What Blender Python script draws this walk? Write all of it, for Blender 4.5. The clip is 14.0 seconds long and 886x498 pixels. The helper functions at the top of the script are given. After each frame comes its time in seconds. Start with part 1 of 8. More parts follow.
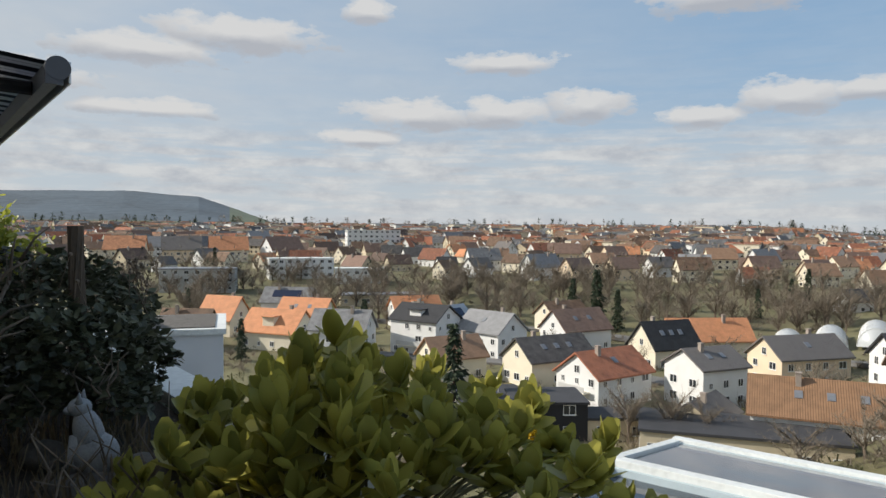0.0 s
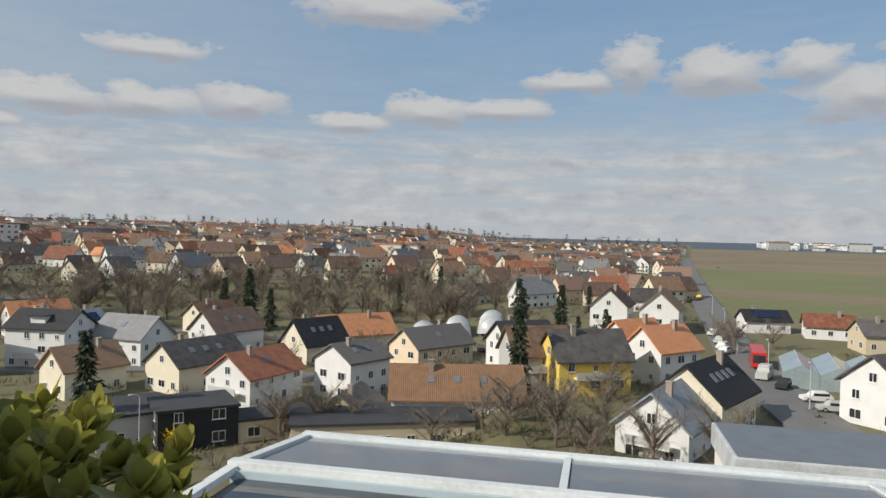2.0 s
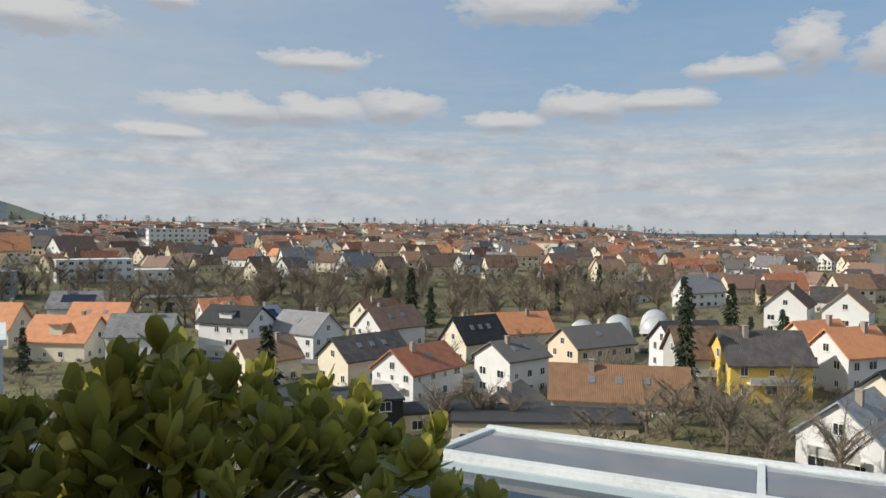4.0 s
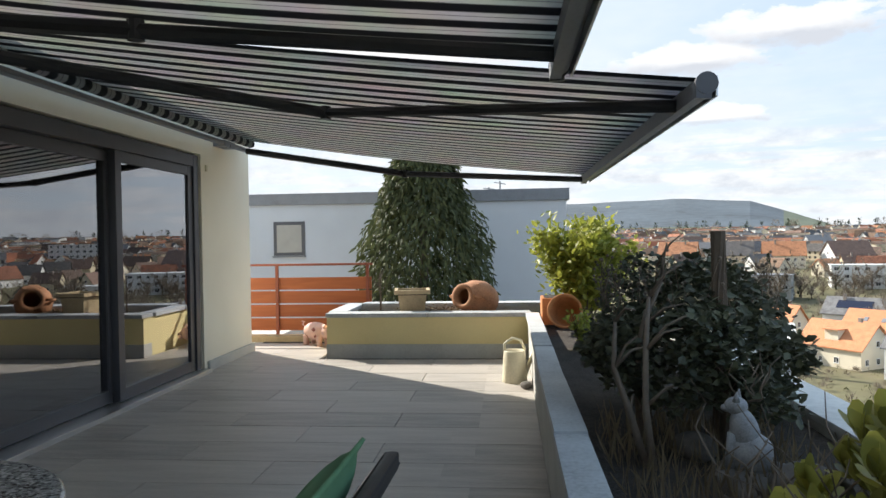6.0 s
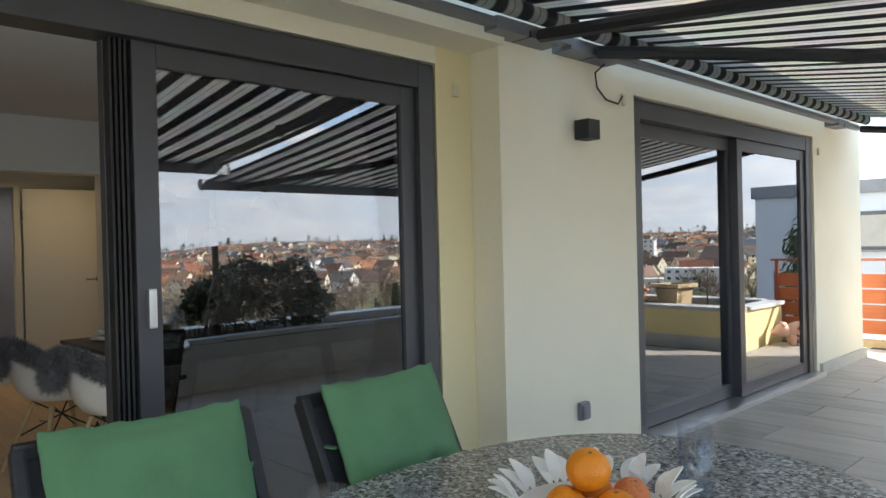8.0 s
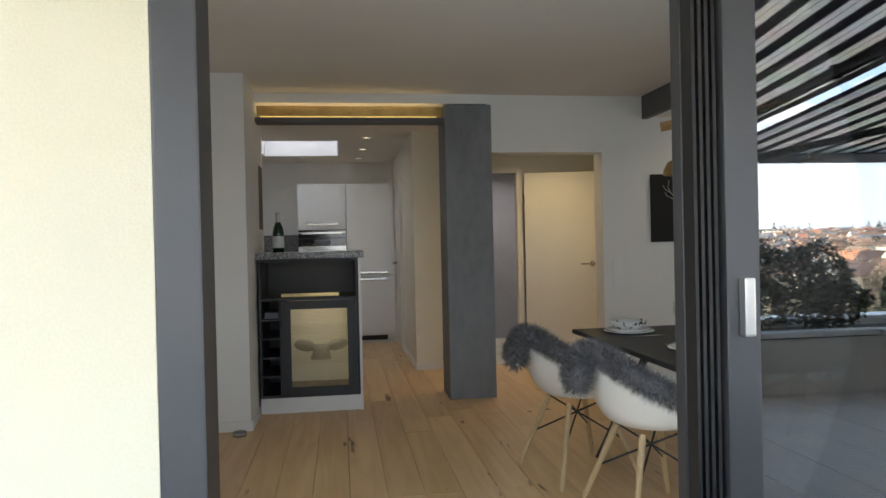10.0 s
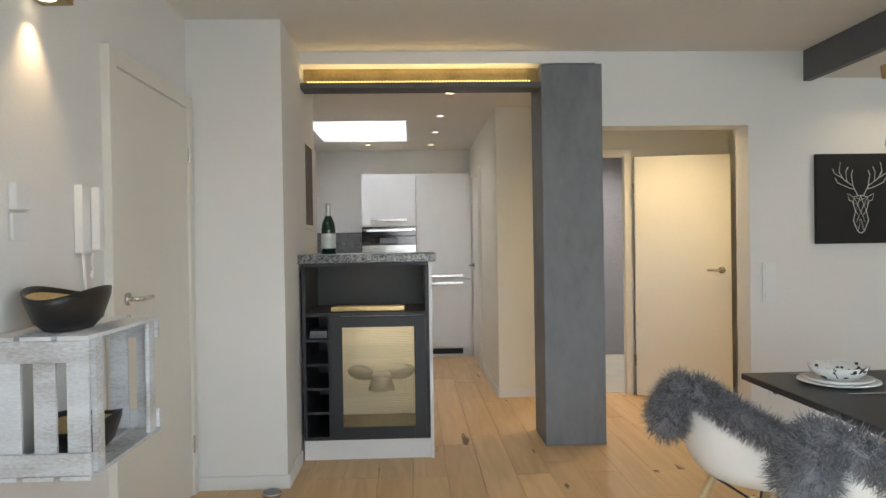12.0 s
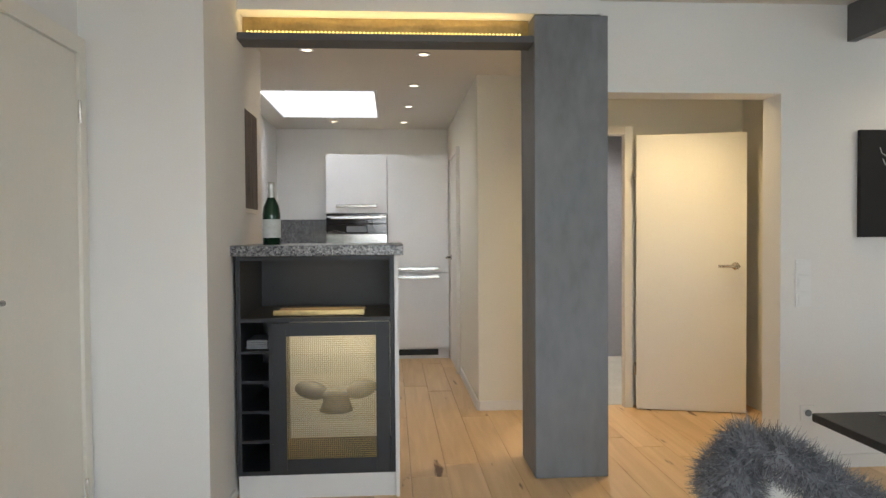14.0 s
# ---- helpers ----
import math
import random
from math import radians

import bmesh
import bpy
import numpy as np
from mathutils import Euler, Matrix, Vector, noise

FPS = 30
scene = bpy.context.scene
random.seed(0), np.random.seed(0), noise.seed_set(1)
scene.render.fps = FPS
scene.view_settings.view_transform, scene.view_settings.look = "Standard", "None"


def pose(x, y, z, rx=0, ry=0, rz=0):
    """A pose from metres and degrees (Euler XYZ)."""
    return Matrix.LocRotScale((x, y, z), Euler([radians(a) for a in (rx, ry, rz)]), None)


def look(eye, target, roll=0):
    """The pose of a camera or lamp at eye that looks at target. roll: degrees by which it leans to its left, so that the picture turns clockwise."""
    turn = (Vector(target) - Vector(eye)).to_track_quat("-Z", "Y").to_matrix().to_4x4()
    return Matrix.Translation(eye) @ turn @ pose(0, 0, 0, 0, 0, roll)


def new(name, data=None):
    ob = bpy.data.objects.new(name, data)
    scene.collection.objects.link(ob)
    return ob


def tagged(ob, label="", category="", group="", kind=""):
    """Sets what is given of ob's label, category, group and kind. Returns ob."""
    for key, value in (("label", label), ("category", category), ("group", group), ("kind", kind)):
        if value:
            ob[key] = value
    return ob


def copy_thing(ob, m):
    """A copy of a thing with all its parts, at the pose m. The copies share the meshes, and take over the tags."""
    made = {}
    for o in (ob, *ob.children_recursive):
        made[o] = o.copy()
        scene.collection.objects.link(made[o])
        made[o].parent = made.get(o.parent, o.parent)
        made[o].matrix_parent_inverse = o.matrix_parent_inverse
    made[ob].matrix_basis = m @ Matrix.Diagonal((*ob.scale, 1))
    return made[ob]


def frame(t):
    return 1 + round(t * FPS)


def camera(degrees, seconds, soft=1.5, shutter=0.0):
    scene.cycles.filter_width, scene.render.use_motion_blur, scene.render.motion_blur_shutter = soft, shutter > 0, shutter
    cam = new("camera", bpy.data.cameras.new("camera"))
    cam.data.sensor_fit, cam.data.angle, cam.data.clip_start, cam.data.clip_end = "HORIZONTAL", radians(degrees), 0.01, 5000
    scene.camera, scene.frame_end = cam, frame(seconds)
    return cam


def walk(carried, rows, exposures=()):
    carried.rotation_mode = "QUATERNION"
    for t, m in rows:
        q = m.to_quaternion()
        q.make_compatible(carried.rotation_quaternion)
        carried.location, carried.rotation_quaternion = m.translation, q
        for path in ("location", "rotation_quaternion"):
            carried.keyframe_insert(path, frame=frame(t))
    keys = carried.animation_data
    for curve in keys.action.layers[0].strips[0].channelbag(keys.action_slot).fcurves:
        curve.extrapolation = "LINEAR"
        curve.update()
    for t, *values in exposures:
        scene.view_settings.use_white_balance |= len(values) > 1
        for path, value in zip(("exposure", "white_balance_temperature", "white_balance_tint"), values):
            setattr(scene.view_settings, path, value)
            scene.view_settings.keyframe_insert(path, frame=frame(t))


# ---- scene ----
cam = camera(63.6, 14.0)
PATH = [
    (0, (0.341, -3.46, 1.334), (1.94, -4.66, 1.28), 0.4),
    (0.5, (0.377, -3.631, 1.315), (1.839, -4.995, 1.265), 0.5),
    (1, (0.352, -3.699, 1.321), (1.64, -5.228, 1.273), 0.9),
    (1.5, (0.273, -3.694, 1.327), (1.353, -5.377, 1.283), 1.1),
    (2, (0.233, -3.702, 1.318), (1.106, -5.501, 1.276), 1.4),
    (4.5, (0.387, -3.312, 1.344), (1.923, -4.591, 1.287), -0.5),
    (5, (0.423, -3.262, 1.328), (2.288, -3.982, 1.278), -0.5),
    (5.5, (0.474, -3.204, 1.331), (2.456, -3.471, 1.289), -0.6),
    (6, (0.43, -3.101, 1.328), (2.421, -2.918, 1.297), -0.9),
    (6.5, (0.375, -2.997, 1.332), (2.278, -2.385, 1.307), -1.1),
    (7, (0.401, -2.841, 1.321), (2.181, -1.929, 1.298), -1.1),
    (7.5, (0.415, -2.639, 1.303), (2.025, -1.453, 1.282), -1.2),
    (8, (0.362, -2.421, 1.304), (1.742, -0.973, 1.29), -1.4),
    (8.5, (0.353, -2.254, 1.263), (1.376, -0.535, 1.274), -1.2),
    (9, (0.357, -2.012, 1.257), (1.066, -0.142, 1.266), -1.3),
    (11.5, (0.463, -0.453, 1.286), (0.531, 1.546, 1.265), -0.9),
    (12, (0.443, -0.149, 1.283), (0.525, 1.849, 1.265), -0.9),
    (12.5, (0.45, 0.065, 1.286), (0.543, 2.063, 1.258), -0.7),
    (13, (0.472, 0.273, 1.28), (0.577, 2.27, 1.249), -0.6),
    (13.5, (0.491, 0.478, 1.274), (0.599, 2.475, 1.235), -0.5),
    (14, (0.518, 0.656, 1.283), (0.661, 2.651, 1.234), -0.4),
]
walk(cam, [(t, look(eye, target, roll)) for t, eye, target, roll in PATH],
     [(0, 0.25), (2.0, 0.0), (4.5, 0.2), (5.0, 0.4), (6.0, 1.0), (6.5, 1.22), (7.0, 1.48), (8.0, 2.2), (9.0, 2.92), (10.3, 3.45), (11.5, 4.26), (14.0, 4.36)])


# ---- light ----
world = bpy.data.worlds.new("sky")
scene.world = world
world.use_nodes = True
wn, wl = world.node_tree.nodes, world.node_tree.links
SUN_EL, SUN_AZ = radians(33), math.atan2(0.62, 0.78)
sky = wn.new("ShaderNodeTexSky")
sky.sky_type, sky.sun_disc = "NISHITA", False
sky.sun_elevation, sky.sun_rotation = SUN_EL, SUN_AZ
sky.air_density, sky.dust_density, sky.ozone_density = 1.15, 0.25, 4.5
bg = wn["Background"]
bg.inputs["Strength"].default_value = 0.075
tc = wn.new("ShaderNodeTexCoord")
sep = wn.new("ShaderNodeSeparateXYZ")
wl.new(tc.outputs["Generated"], sep.inputs[0])


def wmath(op, a, b=None, c=None):
    n = wn.new("ShaderNodeMath")
    n.operation = op
    for k, v in enumerate((a, b, c)):
        if v is None:
            continue
        if isinstance(v, (int, float)):
            n.inputs[k].default_value = v
        else:
            wl.new(v, n.inputs[k])
    return n.outputs[0]


def wramp(fac, stops):
    n = wn.new("ShaderNodeValToRGB")
    for k, (p, v) in enumerate(stops):
        e = n.color_ramp.elements[k] if k < 2 else n.color_ramp.elements.new(p)
        e.position, e.color = p, (v, v, v, 1)
    wl.new(fac, n.inputs[0])
    return n.outputs[0]


def wmix(fac, a, b):
    n = wn.new("ShaderNodeMix")
    n.data_type = "RGBA"
    for k, v in (("Factor", fac), ("A", a), ("B", b)):
        sock = [q for q in n.inputs if q.name == k and (k == "Factor") == (q.type == "VALUE") and q.enabled][0]
        if isinstance(v, (int, float)):
            sock.default_value = v
        elif isinstance(v, tuple):
            sock.default_value = v
        else:
            wl.new(v, sock)
    return [q for q in n.outputs if q.type == "RGBA"][0]


# clouds by compass bearing and height over the horizon, in degrees: bearing, height, half width, half depth
CLOUDS = ((41.6, 13.0, 4.2, 0.9), (34.5, 9.0, 5.0, 1.3), (41.8, 9.2, 3.8, 1.3), (48.3, 9.7, 3.2, 1.5), (59.5, 17.2, 7.0, 1.5), (56.5, 8.6, 3.6, 0.9),
          (62.6, 9.7, 3.8, 1.3), (68.6, 9.9, 4.2, 0.9), (73.9, 12.0, 3.4, 0.9), (78.7, 13.2, 2.1, 1.9), (84.8, 12.4, 3.6, 1.8), (91.0, 12.6, 2.4, 1.5),
          (94.5, 10.4, 4.6, 2.0), (103.0, 13.0, 7.0, 2.2), (14.5, 13.0, 6.0, 1.2), (21.0, 14.6, 6.0, 1.4), (14.5, 8.8, 5.0, 0.7), (30.6, 7.2, 3.4, 0.7),
          (30.9, 16.7, 2.0, 0.9), (6.0, 10.5, 5.0, 1.2), (-8.0, 14.0, 9.0, 2.4), (118.0, 10.0, 8.0, 2.0), (75.0, 22.0, 8.0, 2.4), (35.0, 24.0, 9.0, 2.6), (100.0, 27.0, 9.0, 3.0))
bearing = wmath("ARCTAN2", wmath("MULTIPLY", sep.outputs[1], -1.0), sep.outputs[0])
rise = wmath("ARCSINE", sep.outputs[2])


def wvec(x, y):
    n = wn.new("ShaderNodeCombineXYZ")
    wl.new(x, n.inputs[0])
    wl.new(y, n.inputs[1])
    return n.outputs[0]


def cloud_field(vec):
    best = None
    for a, e, da, de in CLOUDS:
        mp = wn.new("ShaderNodeMapping")
        mp.inputs["Location"].default_value = (-a / da, -e / de, 0)
        mp.inputs["Scale"].default_value = (57.296 / da, 57.296 / de, 1)
        wl.new(vec, mp.inputs[0])
        ln = wn.new("ShaderNodeVectorMath")
        ln.operation = "LENGTH"
        wl.new(mp.outputs[0], ln.inputs[0])
        f = wmath("SUBTRACT", 1.0, ln.outputs["Value"])
        best = f if best is None else wmath("MAXIMUM", best, f)
    return wmath("MAXIMUM", best, -1.0)


def bearing_noise(sx, sy, detail, rough, shift):
    n = wn.new("ShaderNodeTexNoise")
    n.inputs["Scale"].default_value, n.inputs["Detail"].default_value, n.inputs["Roughness"].default_value = 1.0, detail, rough
    v = wvec(wmath("MULTIPLY_ADD", bearing, sx, shift), wmath("MULTIPLY", rise, sy))
    wl.new(v, n.inputs["Vector"])
    return n.outputs["Fac"]


billow = bearing_noise(20.0, 44.0, 7, 0.6, 3.7)
body = cloud_field(wvec(bearing, rise))
above = cloud_field(wvec(bearing, wmath("ADD", rise, 0.011)))
puffs = wramp(wmath("MULTIPLY_ADD", wmath("SUBTRACT", billow, 0.46), 2.4, body), [(-0.0, 0.0), (0.10, 0.40), (0.46, 0.97)])
lit = wmath("MULTIPLY_ADD", wmath("SUBTRACT", body, above), 1.1, wmath("MULTIPLY_ADD", wmath("SUBTRACT", billow, 0.5), -0.9, 0.52))
cloud = wmix(wramp(lit, [(0.15, 0.0), (0.85, 1.0)]), (4.9, 5.05, 5.45, 1), (7.8, 7.7, 7.55, 1))
# layered cloud low over the horizon, thin veil on the sun's side
streak = wmath("MULTIPLY", wramp(bearing_noise(7.0, 62.0, 5, 0.6, 1.3), [(0.38, 0.0), (0.56, 1.0)]), wramp(sep.outputs[2], [(0.0, 0.9), (0.11, 1.0), (0.15, 0.16), (0.30, 0.04)]))
veil = wmath("MULTIPLY", wramp(wmath("MULTIPLY_ADD", bearing, 0.4, 0.2), [(0.24, 0.92), (0.48, 0.52), (0.70, 0.04)]), wramp(bearing_noise(4.0, 9.0, 4, 0.6, 8.0), [(0.3, 0.65), (0.7, 1.0)]))
low = wramp(sep.outputs[2], [(0.0, 0.92), (0.10, 0.66), (0.17, 0.25), (0.34, 0.0)])
clear_sky = wmix(0.6, sky.outputs[0], (3.1, 5.3, 7.9, 1))
base_sky = wmix(wmath("MAXIMUM", low, veil), clear_sky, (6.25, 6.65, 7.0, 1))
banked = wmix(wmath("MULTIPLY", streak, 0.8), base_sky, wmix(wramp(billow, [(0.35, 0.0), (0.62, 1.0)]), (5.3, 5.5, 5.9, 1), (7.7, 7.7, 7.6, 1)))
wl.new(wmix(wmath("MULTIPLY", puffs, 0.9), banked, cloud), bg.inputs["Color"])

sun = new("sun", bpy.data.lights.new("sun", "SUN"))
sun.data.energy, sun.data.angle, sun.data.color = 4.3, radians(0.55), (1.0, 0.93, 0.82)
sun.matrix_basis = look((60 * math.sin(SUN_AZ), 60 * math.cos(SUN_AZ), 60 * math.tan(SUN_EL)), (0, 0, 0))


# ---- materials ----
def material(name):
    m = bpy.data.materials.new(name)
    m.use_nodes = True
    return m, m.node_tree.nodes, m.node_tree.links, m.node_tree.nodes["Principled BSDF"]


def surf(name, col, rough=0.6, metal=0.0, var=0.12, scale=3.0, fine=40.0, bump=0.15, stretch=(1, 1, 1), rand=0.0, spec=0.5, depth=0.004, dirt=None):
    """A surface with variation at two scales, fine relief and, for pieces, a tone of their own."""
    m, n, l, b = material(name)
    t = n.new("ShaderNodeTexCoord")
    mp = n.new("ShaderNodeMapping")
    mp.inputs["Scale"].default_value = stretch
    l.new(t.outputs["Object"], mp.inputs[0])
    big, small = n.new("ShaderNodeTexNoise"), n.new("ShaderNodeTexNoise")
    for q, sc, d in ((big, scale, 4), (small, fine, 3)):
        q.inputs["Scale"].default_value, q.inputs["Detail"].default_value = sc, d
        l.new(mp.outputs[0], q.inputs["Vector"])
    add = n.new("ShaderNodeMath")
    add.operation = "MULTIPLY_ADD"
    add.inputs[1].default_value = 0.6
    half = n.new("ShaderNodeMath")
    half.operation = "MULTIPLY"
    half.inputs[1].default_value = 0.4
    l.new(small.outputs["Fac"], half.inputs[0])
    l.new(big.outputs["Fac"], add.inputs[0])
    l.new(half.outputs[0], add.inputs[2])
    fac = add.outputs[0]
    if rand:
        oi = n.new("ShaderNodeObjectInfo")
        ra = n.new("ShaderNodeMath")
        ra.operation = "MULTIPLY_ADD"
        ra.inputs[1].default_value = rand
        l.new(oi.outputs["Random"], ra.inputs[0])
        sh = n.new("ShaderNodeMath")
        sh.operation = "SUBTRACT"
        sh.inputs[1].default_value = rand / 2
        l.new(ra.outputs[0], sh.inputs[0])
        l.new(fac, ra.inputs[2])
        fac = sh.outputs[0]
    cr = n.new("ShaderNodeValToRGB")
    e = cr.color_ramp.elements
    lo = dirt or tuple(c * (1 - 2.2 * var) for c in col)
    hi = tuple(min(1, c * (1 + 1.4 * var)) for c in col)
    e[0].position, e[0].color, e[1].position, e[1].color = 0.25, (*lo, 1), 0.75, (*hi, 1)
    mid = e.new(0.5)
    mid.color = (*col, 1)
    l.new(fac, cr.inputs[0])
    l.new(cr.outputs[0], b.inputs["Base Color"])
    bp = n.new("ShaderNodeBump")
    bp.inputs["Strength"].default_value, bp.inputs["Distance"].default_value = bump, depth
    l.new(small.outputs["Fac"], bp.inputs["Height"])
    l.new(bp.outputs[0], b.inputs["Normal"])
    b.inputs["Roughness"].default_value, b.inputs["Metallic"].default_value, b.inputs["Specular IOR Level"].default_value = rough, metal, spec
    return m


def glow(name, col, strength):
    m, n, l, b = material(name)
    b.inputs["Base Color"].default_value = (*col, 1)
    b.inputs["Emission Color"].default_value = (*col, 1)
    b.inputs["Emission Strength"].default_value = strength
    return m


def glassy(name, col=(1, 1, 1), rough=0.0, ior=1.45):
    m, n, l, b = material(name)
    b.inputs["Base Color"].default_value = (*col, 1)
    b.inputs["Transmission Weight"].default_value = 1.0
    b.inputs["Roughness"].default_value, b.inputs["IOR"].default_value = rough, ior
    return m


def thin_glass(name, tint, gloss):
    """Thin table glass: clear through, with a light even sheen."""
    m, n, l, b = material(name)
    n.remove(b)
    tr, gl, mx = n.new("ShaderNodeBsdfTransparent"), n.new("ShaderNodeBsdfGlossy"), n.new("ShaderNodeMixShader")
    tr.inputs[0].default_value = (*tint, 1)
    gl.inputs["Roughness"].default_value = 0.05
    mx.inputs[0].default_value = gloss
    l.new(tr.outputs[0], mx.inputs[1])
    l.new(gl.outputs[0], mx.inputs[2])
    l.new(mx.outputs[0], n["Material Output"].inputs[0])
    return m


def pane_glass(name, tint, gain):
    """Coated double glazing: clear through, with a mirror coat."""
    m, n, l, b = material(name)
    n.remove(b)
    fr = n.new("ShaderNodeFresnel")
    fr.inputs["IOR"].default_value = 1.6
    k = n.new("ShaderNodeMath")
    k.operation, k.use_clamp = "MULTIPLY_ADD", True
    k.inputs[1].default_value, k.inputs[2].default_value = 1.2, gain
    tr, gl, mx = n.new("ShaderNodeBsdfTransparent"), n.new("ShaderNodeBsdfGlossy"), n.new("ShaderNodeMixShader")
    tr.inputs[0].default_value = (*tint, 1)
    gl.inputs["Roughness"].default_value = 0.0
    gl.inputs[0].default_value = (0.93, 0.95, 1.0, 1)
    l.new(fr.outputs[0], k.inputs[0])
    l.new(k.outputs[0], mx.inputs[0])
    l.new(tr.outputs[0], mx.inputs[1])
    l.new(gl.outputs[0], mx.inputs[2])
    l.new(mx.outputs[0], n["Material Output"].inputs[0])
    return m


def leafy(name, col, col2, trans=0.35, rough=0.35, rnd=True):
    m, n, l, b = material(name)
    geo = n.new("ShaderNodeNewGeometry")
    t = n.new("ShaderNodeTexCoord")
    nz = n.new("ShaderNodeTexNoise")
    nz.inputs["Scale"].default_value, nz.inputs["Detail"].default_value = 9.0, 3
    l.new(t.outputs["Object"], nz.inputs["Vector"])
    mx0 = n.new("ShaderNodeMath")
    mx0.operation = "MULTIPLY_ADD"
    mx0.inputs[1].default_value = 0.6
    sub = n.new("ShaderNodeMath")
    sub.operation = "MULTIPLY"
    sub.inputs[1].default_value = 0.4
    l.new(nz.outputs["Fac"], sub.inputs[0])
    oi = n.new("ShaderNodeObjectInfo")
    sm = n.new("ShaderNodeMath")
    sm.operation = "ADD"
    fr = n.new("ShaderNodeMath")
    fr.operation = "FRACT"
    l.new(geo.outputs["Random Per Island"], sm.inputs[0])
    l.new(oi.outputs["Random"], sm.inputs[1])
    l.new(sm.outputs[0], fr.inputs[0])
    l.new(fr.outputs[0], mx0.inputs[0])
    l.new(sub.outputs[0], mx0.inputs[2])
    cr = n.new("ShaderNodeValToRGB")
    e = cr.color_ramp.elements
    e[0].position, e[0].color, e[1].position, e[1].color = 0.1, (*col, 1), 0.95, (*col2, 1)
    l.new(mx0.outputs[0], cr.inputs[0])
    l.new(cr.outputs[0], b.inputs["Base Color"])
    b.inputs["Roughness"].default_value = rough
    tl = n.new("ShaderNodeBsdfTranslucent")
    l.new(cr.outputs[0], tl.inputs[0])
    ms = n.new("ShaderNodeMixShader")
    ms.inputs[0].default_value = trans
    l.new(b.outputs[0], ms.inputs[1])
    l.new(tl.outputs[0], ms.inputs[2])
    l.new(ms.outputs[0], n["Material Output"].inputs[0])
    return m


def striped_cloth(name):
    """Awning cloth: grey and pale stripes that run down the slope; daylight shines through."""
    m, n, l, b = material(name)
    t = n.new("ShaderNodeTexCoord")
    sp = n.new("ShaderNodeSeparateXYZ")
    l.new(t.outputs["Object"], sp.inputs[0])
    fr = n.new("ShaderNodeMath")
    fr.operation = "FRACT"
    mu = n.new("ShaderNodeMath")
    mu.operation = "MULTIPLY"
    mu.inputs[1].default_value = 1 / 0.19
    l.new(sp.outputs[0], mu.inputs[0])
    l.new(mu.outputs[0], fr.inputs[0])
    cr = n.new("ShaderNodeValToRGB")
    cr.color_ramp.interpolation = "CONSTANT"
    e = cr.color_ramp.elements
    dark, pale, mid = (0.075, 0.076, 0.08, 1), (0.60, 0.59, 0.56, 1), (0.26, 0.255, 0.25, 1)
    e[0].position, e[0].color, e[1].position, e[1].color = 0.0, dark, 0.40, mid
    for p, c in ((0.45, pale), (0.66, mid), (0.70, pale), (0.95, mid)):
        e.new(p).color = c
    l.new(fr.outputs[0], cr.inputs[0])
    nz = n.new("ShaderNodeTexNoise")
    nz.inputs["Scale"].default_value = 3.0
    l.new(t.outputs["Object"], nz.inputs["Vector"])
    mix = n.new("ShaderNodeMix")
    mix.data_type, mix.blend_type = "RGBA", "MULTIPLY"
    mix.inputs["Factor"].default_value = 0.25
    l.new(cr.outputs[0], mix.inputs["A"])
    l.new(nz.outputs["Color"], mix.inputs["B"])
    col = mix.outputs["Result"]
    l.new(col, b.inputs["Base Color"])
    b.inputs["Roughness"].default_value = 0.9
    tl = n.new("ShaderNodeBsdfTranslucent")
    l.new(col, tl.inputs[0])
    ms = n.new("ShaderNodeMixShader")
    ms.inputs[0].default_value = 0.7
    l.new(b.outputs[0], ms.inputs[1])
    l.new(tl.outputs[0], ms.inputs[2])
    l.new(ms.outputs[0], n["Material Output"].inputs[0])
    return m


def granite(name, cols, scale=90, rough=0.25):
    m, n, l, b = material(name)
    t = n.new("ShaderNodeTexCoord")
    vo = n.new("ShaderNodeTexVoronoi")
    vo.inputs["Scale"].default_value = scale
    nz = n.new("ShaderNodeTexNoise")
    nz.inputs["Scale"].default_value, nz.inputs["Detail"].default_value = scale * 0.6, 4
    l.new(t.outputs["Object"], vo.inputs["Vector"])
    l.new(t.outputs["Object"], nz.inputs["Vector"])
    bw = n.new("ShaderNodeRGBToBW")
    l.new(vo.outputs["Color"], bw.inputs[0])
    ad = n.new("ShaderNodeMath")
    ad.operation = "MULTIPLY_ADD"
    ad.inputs[1].default_value = 0.6
    hf = n.new("ShaderNodeMath")
    hf.operation = "MULTIPLY"
    hf.inputs[1].default_value = 0.45
    l.new(nz.outputs["Fac"], hf.inputs[0])
    l.new(bw.outputs[0], ad.inputs[0])
    l.new(hf.outputs[0], ad.inputs[2])
    cr = n.new("ShaderNodeValToRGB")
    cr.color_ramp.interpolation = "CONSTANT"
    e = cr.color_ramp.elements
    for k, (p, c) in enumerate(zip((0.0, 0.38, 0.52, 0.68), cols)):
        q = e[k] if k < 2 else e.new(p)
        q.position, q.color = p, (*c, 1)
    l.new(ad.outputs[0], cr.inputs[0])
    l.new(cr.outputs[0], b.inputs["Base Color"])
    b.inputs["Roughness"].default_value = rough
    return m


